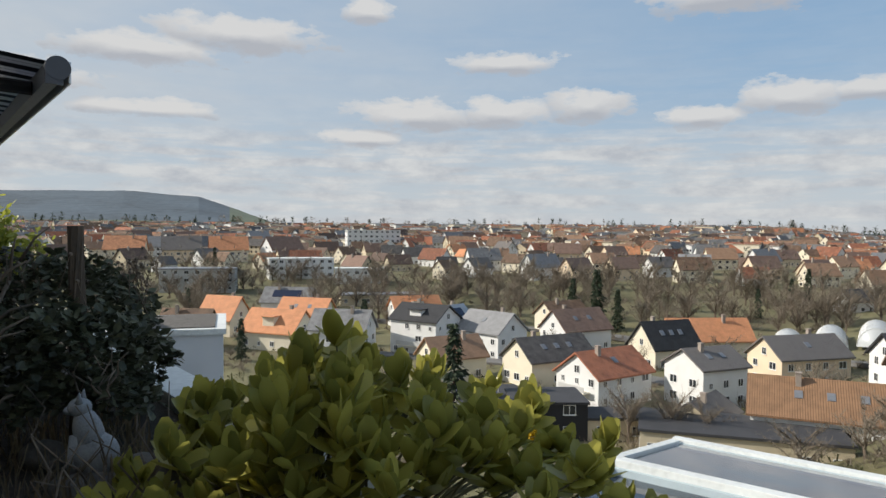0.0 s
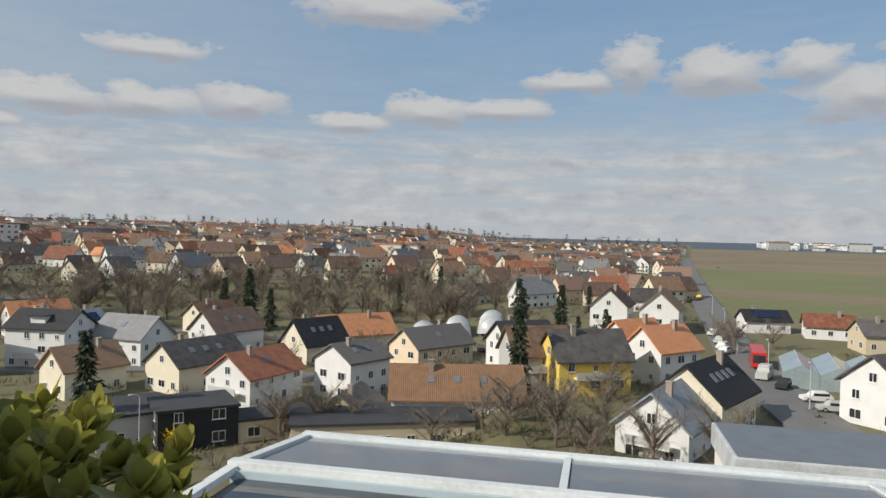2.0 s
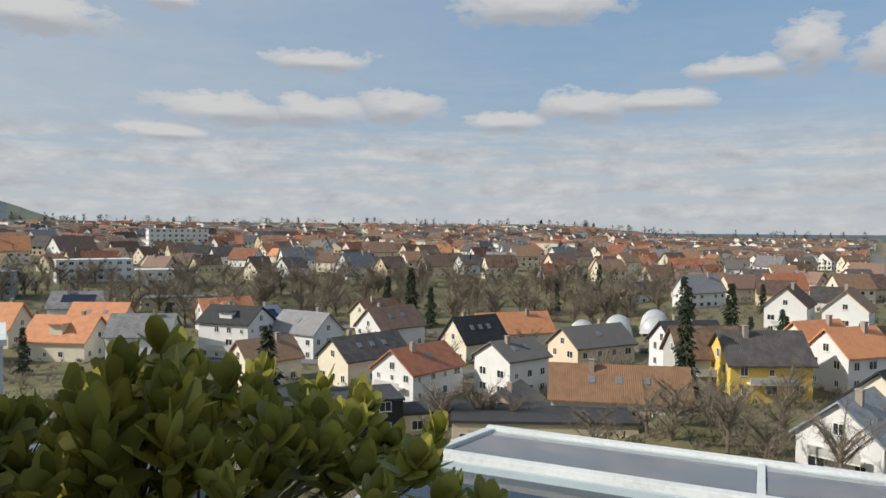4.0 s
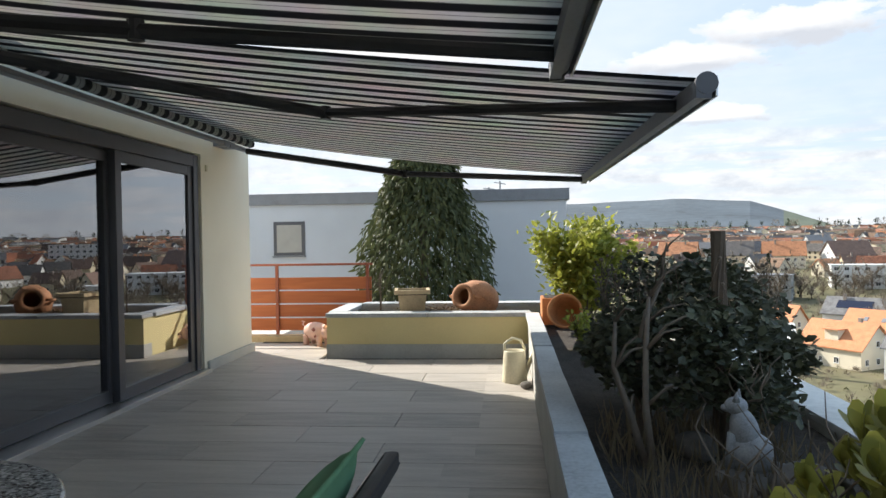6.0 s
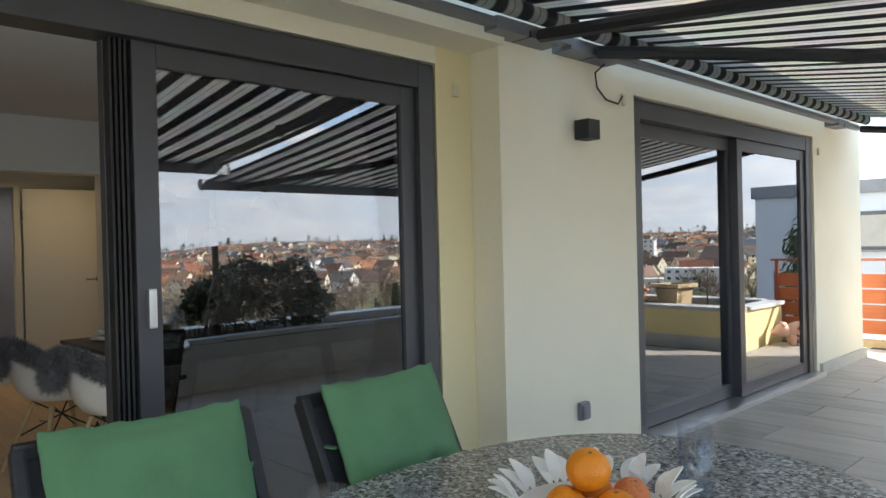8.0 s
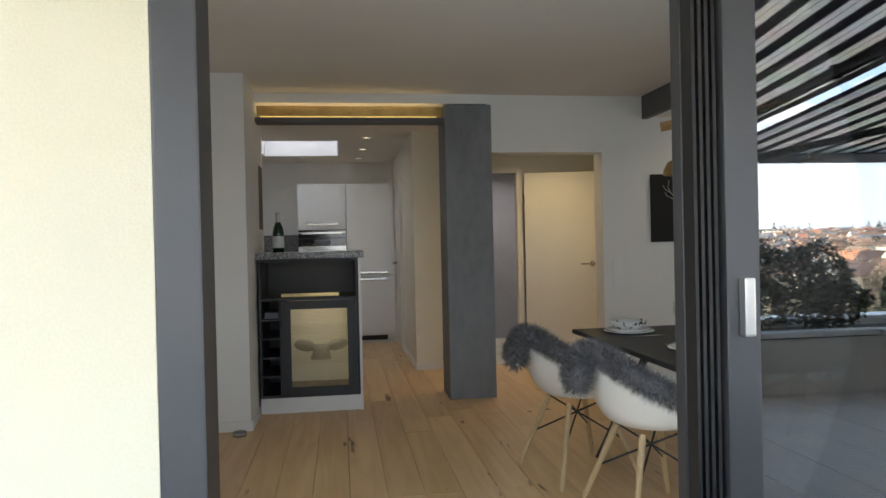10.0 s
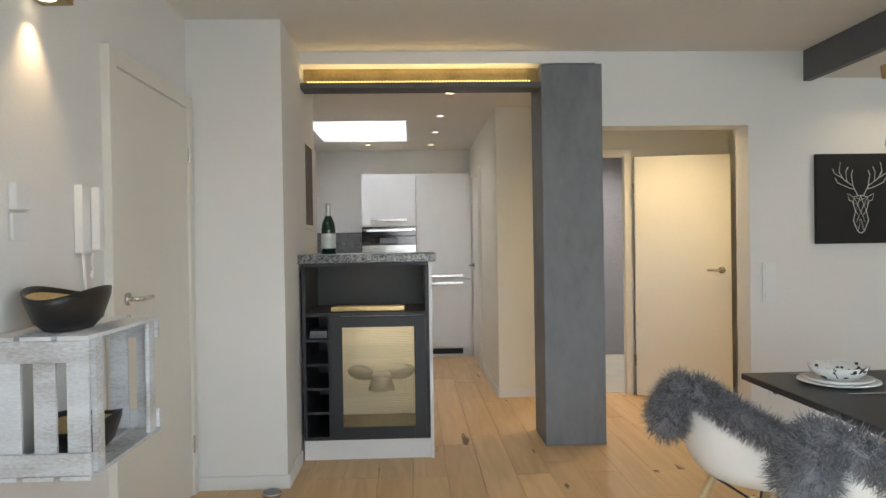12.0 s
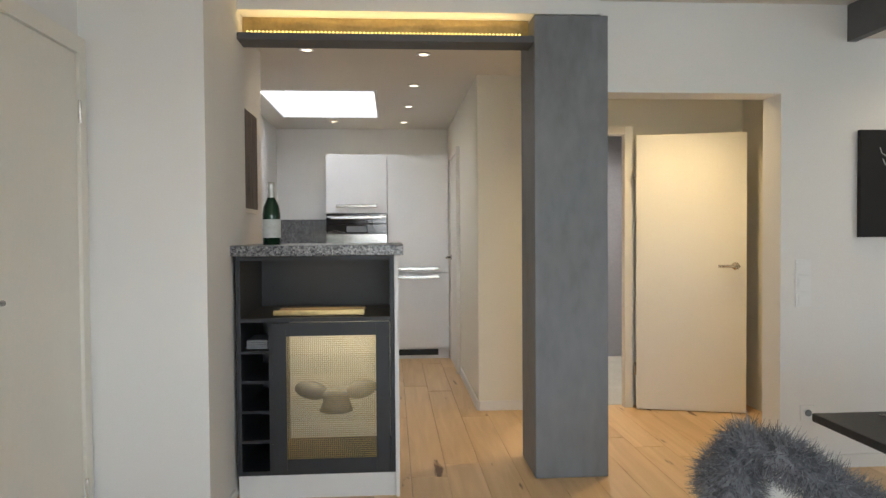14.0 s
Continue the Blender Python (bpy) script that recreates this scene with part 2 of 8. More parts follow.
def planky(name, col, dark, grain_axis, rough=0.45, rand=0.35, cracks=True):
    """Wood with grain along one axis, knots and dark splits; each plank takes its own tone."""
    m, n, l, b = material(name)
    t = n.new("ShaderNodeTexCoord")
    oi = n.new("ShaderNodeObjectInfo")
    off = n.new("ShaderNodeVectorMath")
    off.operation = "MULTIPLY_ADD"
    off.inputs[1].default_value = (13.0, 7.0, 5.0)
    l.new(oi.outputs["Random"], off.inputs[0])
    l.new(t.outputs["Object"], off.inputs[2])
    mp = n.new("ShaderNodeMapping")
    sc = [14.0, 14.0, 14.0]
    sc[grain_axis] = 1.1
    mp.inputs["Scale"].default_value = sc
    l.new(off.outputs[0], mp.inputs[0])
    nz = n.new("ShaderNodeTexNoise")
    nz.inputs["Scale"].default_value, nz.inputs["Detail"].default_value, nz.inputs["Distortion"].default_value = 1.0, 6, 1.2
    l.new(mp.outputs[0], nz.inputs["Vector"])
    ad = n.new("ShaderNodeMath")
    ad.operation = "MULTIPLY_ADD"
    ad.inputs[1].default_value = rand
    l.new(oi.outputs["Random"], ad.inputs[0])
    l.new(nz.outputs["Fac"], ad.inputs[2])
    cr = n.new("ShaderNodeValToRGB")
    e = cr.color_ramp.elements
    e[0].position, e[0].color, e[1].position, e[1].color = 0.35, (*dark, 1), 0.95, (*col, 1)
    l.new(ad.outputs[0], cr.inputs[0])
    col_out = cr.outputs[0]
    if cracks:
        mp2 = n.new("ShaderNodeMapping")
        s2 = [9.0, 9.0, 9.0]
        s2[grain_axis] = 1.6
        mp2.inputs["Scale"].default_value = s2
        l.new(off.outputs[0], mp2.inputs[0])
        n2 = n.new("ShaderNodeTexNoise")
        n2.inputs["Scale"].default_value, n2.inputs["Detail"].default_value = 1.0, 5
        l.new(mp2.outputs[0], n2.inputs["Vector"])
        c2 = n.new("ShaderNodeValToRGB")
        q = c2.color_ramp.elements
        q[0].position, q[0].color, q[1].position, q[1].color = 0.0, (1, 1, 1, 1), 0.335, (1, 1, 1, 1)
        q[0].color = (0.18, 0.11, 0.06, 1)
        k = q.new(0.30)
        k.color = (0.22, 0.13, 0.07, 1)
        l.new(n2.outputs["Fac"], c2.inputs[0])
        mx = n.new("ShaderNodeMix")
        mx.data_type, mx.blend_type = "RGBA", "MULTIPLY"
        mx.inputs["Factor"].default_value = 1.0
        l.new(col_out, mx.inputs["A"])
        l.new(c2.outputs[0], mx.inputs["B"])
        col_out = mx.outputs["Result"]
    l.new(col_out, b.inputs["Base Color"])
    bp = n.new("ShaderNodeBump")
    bp.inputs["Strength"].default_value, bp.inputs["Distance"].default_value = 0.25, 0.002
    l.new(nz.outputs["Fac"], bp.inputs["Height"])
    l.new(bp.outputs[0], b.inputs["Normal"])
    b.inputs["Roughness"].default_value = rough
    return m


def roofing(name, col, var=0.25):
    """Roof tiles seen from far off: courses as fine relief, mottled tone, each roof its own."""
    m = surf(name, col, 0.75, 0, var, 0.8, 5.0, 0.3, rand=0.5, depth=0.05)
    n, l = m.node_tree.nodes, m.node_tree.links
    t = n.new("ShaderNodeTexCoord")
    wv = n.new("ShaderNodeTexWave")
    wv.bands_direction = "X"
    wv.inputs["Scale"].default_value = 1.05
    l.new(t.outputs["Object"], wv.inputs["Vector"])
    bp = n.new("ShaderNodeBump")
    bp.inputs["Strength"].default_value, bp.inputs["Distance"].default_value = 0.7, 0.06
    l.new(wv.outputs["Fac"], bp.inputs["Height"])
    old = n["Principled BSDF"].inputs["Normal"].links[0].from_node
    l.new(old.outputs[0], bp.inputs["Normal"])
    l.new(bp.outputs[0], n["Principled BSDF"].inputs["Normal"])
    return m


M_RENDER = surf("pale_yellow_render", (0.83, 0.79, 0.65), 0.85, var=0.04, scale=1.2, fine=140, bump=0.35)
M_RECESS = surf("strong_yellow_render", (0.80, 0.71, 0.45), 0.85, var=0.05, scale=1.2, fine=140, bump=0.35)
M_WHITE = surf("white_wall_paint", (0.80, 0.79, 0.77), 0.8, var=0.03, scale=1.0, fine=160, bump=0.12)
M_CREAM = surf("cream_wall_paint", (0.80, 0.77, 0.68), 0.8, var=0.03, scale=1.0, fine=160, bump=0.12)
M_CEIL = surf("ceiling_paint", (0.74, 0.71, 0.66), 0.85, var=0.03, scale=1.0, fine=120, bump=0.1)
M_ALU = surf("anthracite_aluminium", (0.085, 0.088, 0.10), 0.42, 0.35, 0.06, 2, 200, 0.05)
M_ALU_DARK = surf("dark_seal", (0.018, 0.018, 0.02), 0.55, 0.0, 0.1, 3, 80, 0.1)
M_SILVER = surf("brushed_aluminium", (0.62, 0.63, 0.64), 0.32, 0.9, 0.06, 3, 120, 0.08, stretch=(0.1, 1, 1))
M_STEEL = surf("stainless_steel", (0.6, 0.58, 0.55), 0.25, 1.0, 0.05, 5, 90, 0.05)
M_GLASS = pane_glass("door_glass", (0.40, 0.41, 0.42), 0.17)
M_TILE = surf("wood_look_terrace_tile", (0.43, 0.40, 0.365), 0.5, 0, 0.16, 1.6, 22, 0.2, stretch=(8, 1, 1), rand=0.22)
M_JOINT = surf("dark_joint", (0.06, 0.056, 0.052), 0.9, 0, 0.2)
M_SLAB = surf("weathered_concrete_slab", (0.50, 0.52, 0.53), 0.7, 0, 0.2, 3.5, 45, 0.35, rand=0.2)
M_SOIL = surf("dark_planter_soil", (0.05, 0.04, 0.032), 0.95, 0, 0.35, 9, 60, 0.9, depth=0.02)
M_PLANTER = surf("yellow_planter_render", (0.78, 0.66, 0.34), 0.85, 0, 0.06, 1.5, 120, 0.3)
M_PLINTH = surf("pale_grey_plinth", (0.5, 0.5, 0.47), 0.8, 0, 0.12, 2.5, 60, 0.3)
M_CLOTH = striped_cloth("striped_awning_cloth")
M_TERRA = surf("terracotta", (0.46, 0.22, 0.11), 0.8, 0, 0.22, 6, 50, 0.4)
M_TERRA2 = surf("bright_terracotta", (0.55, 0.21, 0.07), 0.8, 0, 0.18, 6, 50, 0.4)
M_SAND = surf("sandstone_pot", (0.52, 0.40, 0.24), 0.85, 0, 0.15, 8, 60, 0.4)
M_REDWOOD = planky("orange_stained_board", (0.52, 0.16, 0.05), (0.34, 0.09, 0.03), 1, 0.6, 0.2, False)
M_RUST = surf("rust_red_steel", (0.30, 0.09, 0.05), 0.5, 0.2, 0.12)
M_CUSHION = surf("green_seat_cushion", (0.105, 0.235, 0.12), 0.95, 0, 0.1, 9, 420, 0.5, depth=0.002)
M_CHAIR = surf("black_chair_frame", (0.03, 0.031, 0.035), 0.45, 0.3, 0.1)
M_MESH = surf("charcoal_sling_fabric", (0.045, 0.046, 0.05), 0.85, 0, 0.1, 8, 600, 0.5)
M_GRANITE = granite("grey_granite", ((0.05, 0.052, 0.055), (0.17, 0.18, 0.185), (0.32, 0.33, 0.33), (0.52, 0.53, 0.53)), 115, 0.22)
M_GRANITE2 = granite("dark_grey_granite", ((0.04, 0.04, 0.045), (0.13, 0.13, 0.14), (0.24, 0.24, 0.25), (0.36, 0.36, 0.37)), 130, 0.3)
M_ORANGE = surf("orange_peel", (0.80, 0.26, 0.01), 0.42, 0, 0.08, 12, 220, 0.5)
M_PEACH = surf("peach_skin", (0.72, 0.22, 0.07), 0.6, 0, 0.3, 9, 150, 0.2)
M_ENAMEL = surf("white_enamel", (0.80, 0.80, 0.78), 0.35, 0, 0.03)
M_CLEAR = thin_glass("clear_glass", (0.97, 0.98, 0.98), 0.07)
M_BLUEGLASS = thin_glass("blue_dimpled_glass", (0.93, 0.95, 0.98), 0.10)
M_OAK = planky("oak_plank", (0.80, 0.56, 0.31), (0.61, 0.39, 0.19), 1, 0.40, 0.30)
M_CONCRETE = surf("grey_concrete_plaster", (0.20, 0.21, 0.23), 0.6, 0, 0.15, 2.6, 14, 0.06, stretch=(1.4, 1.4, 0.6))
M_GREYBEAM = surf("grey_painted_beam", (0.10, 0.10, 0.108), 0.6, 0, 0.08)
M_BLACKWOOD = surf("matt_black_cabinet", (0.018, 0.019, 0.023), 0.5, 0, 0.1, 6, 90, 0.1)
M_GLOSSWHITE = surf("white_kitchen_front", (0.80, 0.79, 0.78), 0.3, 0, 0.02)
M_DOORWHITE = surf("white_lacquer_door", (0.78, 0.75, 0.68), 0.4, 0, 0.02, 2, 60, 0.05)
M_GLOSSBLACK = surf("black_glass", (0.01, 0.01, 0.012), 0.08, 0, 0.05)
M_FROST = surf("etched_cabinet_glass", (0.40, 0.38, 0.34), 0.25, 0, 0.06, 4, 240, 0.4)
M_SHELF = surf("light_shelf_wood", (0.55, 0.40, 0.22), 0.5, 0, 0.15)
M_BOTTLE = surf("dark_green_bottle", (0.010, 0.035, 0.018), 0.08, 0, 0.05)
M_LABEL = surf("pale_bottle_label", (0.62, 0.64, 0.62), 0.6, 0, 0.08, 30, 90, 0.1)
M_FOIL = surf("silver_foil", (0.55, 0.56, 0.52), 0.3, 0.9, 0.1, 30, 120, 0.5)
M_CRATE = surf("whitewashed_wood", (0.66, 0.68, 0.71), 0.75, 0, 0.16, 5, 60, 0.4, stretch=(1, 1, 3), rand=0.2, dirt=(0.38, 0.36, 0.34))
M_BOWLBLACK = surf("black_lacquer_bowl", (0.015, 0.014, 0.014), 0.35, 0, 0.1)
M_BOWLWOOD = surf("light_wood_bowl_inside", (0.60, 0.46, 0.22), 0.5, 0, 0.15, 8, 60, 0.2)
M_SHELLWHITE = surf("white_plastic_shell", (0.80, 0.79, 0.76), 0.38, 0, 0.02)
M_TABLEBLACK = surf("black_table_top", (0.022, 0.021, 0.021), 0.45, 0, 0.15, 7, 80, 0.2)
M_CHINA = surf("white_china", (0.82, 0.81, 0.79), 0.2, 0, 0.02)
M_DOTS = granite("spotted_china", ((0.05, 0.05, 0.055), (0.75, 0.75, 0.73), (0.78, 0.78, 0.76), (0.8, 0.8, 0.78)), 55, 0.25)
M_BRASS = surf("dull_brass", (0.45, 0.34, 0.16), 0.35, 1.0, 0.15, 9, 60, 0.2)
M_DRIFT = surf("driftwood", (0.42, 0.25, 0.12), 0.8, 0, 0.25, 6, 50, 0.4, stretch=(0.4, 3, 3))
M_CANVAS = surf("black_canvas", (0.015, 0.015, 0.016), 0.85, 0, 0.1, 9, 400, 0.3)
M_THREAD = surf("silver_thread", (0.62, 0.62, 0.6), 0.5, 0.2, 0.1)
M_PRINT = surf("dark_bark_print", (0.13, 0.11, 0.10), 0.8, 0, 0.45, 6, 60, 0.2, stretch=(1, 6, 0.6))
M_FUR = leafy("grey_sheepskin", (0.10, 0.10, 0.11), (0.36, 0.36, 0.385), 0.3, 0.9)
M_PLASTIC = surf("white_switch_plastic", (0.80, 0.80, 0.79), 0.4, 0, 0.02)
M_BLUEWALL = surf("grey_blue_bathroom_wall", (0.32, 0.33, 0.38), 0.5, 0, 0.08)
M_CERAMIC = surf("white_ceramic", (0.82, 0.82, 0.82), 0.15, 0, 0.02)
M_PIGPINK = surf("pink_pig_paint", (0.75, 0.48, 0.40), 0.6, 0, 0.12, 12, 60, 0.2)
M_PIGSPOT = surf("dark_red_pig_spot", (0.24, 0.06, 0.05), 0.6, 0, 0.1)
M_CAN = surf("cream_enamel_can", (0.72, 0.67, 0.50), 0.5, 0, 0.1, 6, 60, 0.2)
M_CAT = surf("grey_stone_cat", (0.28, 0.29, 0.305), 0.8, 0, 0.25, 14, 90, 0.4)
M_STONE = surf("garden_stone", (0.11, 0.10, 0.09), 0.9, 0, 0.25, 9, 50, 0.6)
M_BARK = surf("brown_bark", (0.10, 0.075, 0.055), 0.9, 0, 0.25, 8, 50, 0.7, stretch=(3, 3, 0.6))
M_TWIG = surf("grey_brown_twigs", (0.16, 0.125, 0.095), 0.9, 0, 0.2)
M_STEM = surf("olive_stem", (0.11, 0.10, 0.045), 0.7, 0, 0.2)
M_LAUREL = leafy("laurel_leaf", (0.155, 0.165, 0.04), (0.55, 0.50, 0.11), 0.5, 0.30)
M_IVY = leafy("dark_ivy_leaf", (0.036, 0.042, 0.028), (0.13, 0.14, 0.08), 0.25, 0.55)
M_YBUSH = leafy("yellow_green_leaf", (0.19, 0.23, 0.035), (0.46, 0.46, 0.085), 0.45, 0.45)
M_CYPRESS = leafy("cypress_spray", (0.028, 0.040, 0.014), (0.115, 0.13, 0.042), 0.25, 0.7)
M_DRY = leafy("dry_grass", (0.10, 0.075, 0.045), (0.26, 0.20, 0.12), 0.3, 0.8)
M_NEIGHBOUR = surf("neighbour_white_render", (0.58, 0.60, 0.63), 0.85, 0, 0.06, 0.8, 60, 0.25)
M_SHEETGREY = surf("grey_sheet_metal", (0.22, 0.23, 0.25), 0.5, 0.4, 0.1)
M_CONSFRAME = surf("white_conservatory_frame", (0.66, 0.68, 0.67), 0.6, 0, 0.14, 1.2, 18)
M_CONSGLASS = pane_glass("conservatory_glass", (0.42, 0.52, 0.56), 0.06)
M_CONSPALE = surf("pale_blue_panel", (0.42, 0.50, 0.54), 0.4, 0, 0.06)
M_LED = glow("warm_led", (1.0, 0.70, 0.20), 0.11)
M_SPOT = glow("spot_lamp", (1.0, 0.85, 0.6), 0.3)
M_BULB = glow("pendant_bulb", (1.0, 0.70, 0.2), 0.14)
M_SKYLIGHT = glassy("milky_skylight", (0.24, 0.245, 0.255), 0.4)
M_TULIP = leafy("tulip_leaf", (0.05, 0.12, 0.02), (0.12, 0.22, 0.05), 0.35, 0.4)
M_PETAL = leafy("yellow_petal", (0.5, 0.42, 0.04), (0.75, 0.68, 0.2), 0.4, 0.5)


# ---- mesh helpers ----
def bx(bm, x0, x1, y0, y1, z0, z1, bev=0.0, m=None):
    r = bmesh.ops.create_cube(bm, size=1, matrix=Matrix.Translation(((x0 + x1) / 2, (y0 + y1) / 2, (z0 + z1) / 2)) @ Matrix.Diagonal((x1 - x0, y1 - y0, z1 - z0, 1)))
    vs = r["verts"]
    if bev:
        es = list({e for v in vs for e in v.link_edges})
        r2 = bmesh.ops.bevel(bm, geom=es, offset=bev, segments=2, affect="EDGES", profile=0.7)
        vs = list({v for f in r2["faces"] for v in f.verts})
    if m is not None:
        bmesh.ops.transform(bm, matrix=m, verts=vs)
    return bm


def cube(x0, x1, y0, y1, z0, z1, bev=0.0, m=None):
    return bx(bmesh.new(), x0, x1, y0, y1, z0, z1, bev, m)


def rod(bm, p, q, r0, r1=None, seg=10):
    p, q = Vector(p), Vector(q)
    d = q - p
    if d.length < 1e-6:
        return bm
    m = Matrix.Translation((p + q) / 2) @ d.to_track_quat("Z", "Y").to_matrix().to_4x4()
    bmesh.ops.create_cone(bm, cap_ends=True, segments=seg, radius1=r0, radius2=r0 if r1 is None else r1, depth=d.length, matrix=m)
    return bm


def tube(bm, pts, r, seg=8):
    """A round rod along a bent line, with closed ends."""
    pts = [Vector(p) for p in pts]
    rs = r if isinstance(r, (list, tuple)) else [r] * len(pts)
    rings = []
    for i, p in enumerate(pts):
        d = (pts[min(i + 1, len(pts) - 1)] - pts[max(i - 1, 0)]).normalized()
        q = d.to_track_quat("Z", "Y")
        rings.append([bm.verts.new(p + q @ Vector((rs[i] * math.cos(a), rs[i] * math.sin(a), 0))) for a in (2 * math.pi * k / seg for k in range(seg))])
    for a, b in zip(rings, rings[1:]):
        for k in range(seg):
            bm.faces.new((a[k], a[(k + 1) % seg], b[(k + 1) % seg], b[k]))
    bm.faces.new(rings[0][::-1])
    bm.faces.new(rings[-1])
    return bm


def lathe(bm, prof, seg=24, m=None):
    """A turned shape: rows of radius and height, from bottom to top."""
    rings = []
    for r, z in prof:
        if r < 1e-5:
            rings.append([bm.verts.new((0, 0, z))])
        else:
            rings.append([bm.verts.new((r * math.cos(2 * math.pi * k / seg), r * math.sin(2 * math.pi * k / seg), z)) for k in range(seg)])
    for a, b in zip(rings, rings[1:]):
        for k in range(seg):
            j = (k + 1) % seg
            if len(a) == 1 and len(b) > 1:
                bm.faces.new((a[0], b[j], b[k]))
            elif len(b) == 1 and len(a) > 1:
                bm.faces.new((a[k], a[j], b[0]))
            elif len(a) > 1:
                bm.faces.new((a[k], a[j], b[j], b[k]))
    if m is not None:
        bmesh.ops.transform(bm, matrix=m, verts=[v for g in rings for v in g])
    return bm


def mesh_of(name, bm, mats, smooth=False):
    me = bpy.data.meshes.new(name)
    bmesh.ops.recalc_face_normals(bm, faces=bm.faces[:])
    if smooth:
        for f in bm.faces:
            f.smooth = True
    bm.to_mesh(me)
    bm.free()
    for q in mats if isinstance(mats, (list, tuple)) else [mats]:
        me.materials.append(q)
    return me


def part(name, bm, mat, parent=None, label="", smooth=False):
    ob = new(name, bm if isinstance(bm, bpy.types.Mesh) else mesh_of(name, bm, mat, smooth))
    if parent is not None:
        ob.parent = parent
    if label:
        ob["label"] = label
    return ob


def piece(name, mesh, parent, m):
    """One of many alike pieces on a shared mesh."""
    ob = new(name, mesh)
    ob.parent = parent
    ob.matrix_basis = m
    return ob


def thing(name, m, label, category, group=""):
    ob = new(name)
    ob.matrix_basis = m
    return tagged(ob, label, category, group)


def struct(name, bm, mat, label="", smooth=False):
    return tagged(part(name, bm, mat, None, "", smooth), label, "", "", "structure")


def solo(name, bm, mat, m, label, category, group="", smooth=False):
    ob = part(name, bm, mat, None, "", smooth)
    ob.matrix_basis = m
    return tagged(ob, label, category, group)


# ---- the house: shell ----
T_X0, T_X1, T_OUT = -2.6, 9.55, -3.31
Z_DOOR, Z_ROOF = 2.2, 2.78
struct("floor_terrace", cube(T_X0, 11.5, -3.33, 0.16, -0.35, -0.022), M_JOINT, "dark bed under the terrace tiles")
struct("wall_terrace_near", cube(-2.6, 0.0, 0.20, 0.60, -0.3, 2.5), M_RENDER, "pale yellow rendered house wall")
struct("wall_terrace_pier", cube(3.09, 4.36, 0.0, 0.60, -0.3, 2.5), M_RENDER, "pale yellow rendered house wall")
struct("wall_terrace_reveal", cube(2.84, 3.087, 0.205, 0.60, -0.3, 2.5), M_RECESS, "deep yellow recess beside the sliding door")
struct("wall_terrace_far", cube(7.44, 8.78, 0.0, 0.60, -0.3, 2.5), M_RENDER, "pale yellow rendered house wall")
struct("wall_lintel_near", cube(-0.0, 2.84, 0.20, 0.60, 2.215, 2.5), M_RENDER, "pale yellow lintel over the sliding door")
struct("wall_lintel_far", cube(4.36, 7.44, 0.0, 0.60, 2.215, 2.5), M_RENDER, "pale yellow lintel over the far sliding door")
struct("wall_house_end", cube(8.38, 8.78, 0.602, 8.8, -0.3, 2.5), M_RENDER, "pale yellow end wall of the house")
struct("roof_slab", bx(bx(bx(cube(-3.2, -0.53, -0.04, 9.0, 2.502, Z_ROOF), 0.42, 8.86, -0.04, 9.0, 2.502, Z_ROOF), -0.53, 0.42, -0.04, 6.29, 2.502, Z_ROOF), -0.53, 0.42, 7.63, 9.0, 2.502, Z_ROOF), M_RENDER, "thick flat roof slab with a rendered edge")
struct("roof_overhang", cube(-3.2, 3.088, -0.045, 0.198, 2.30, 2.5), M_RENDER, "rendered soffit over the recess")
struct("baseboard_terrace", cube(7.5, 8.80, -0.035, -0.003, -0.02, 0.10, 0.004), M_PLINTH, "grey skirting tile along the wall")
struct("baseboard_pier", cube(3.10, 4.30, -0.03, -0.003, -0.02, 0.06, 0.004), M_PLINTH, "grey skirting tile along the wall")
struct("wall_terrace_side", cube(-2.85, -2.6, -3.4, 0.6, -0.3, 2.5), M_RENDER, "pale yellow side wall closing the terrace")


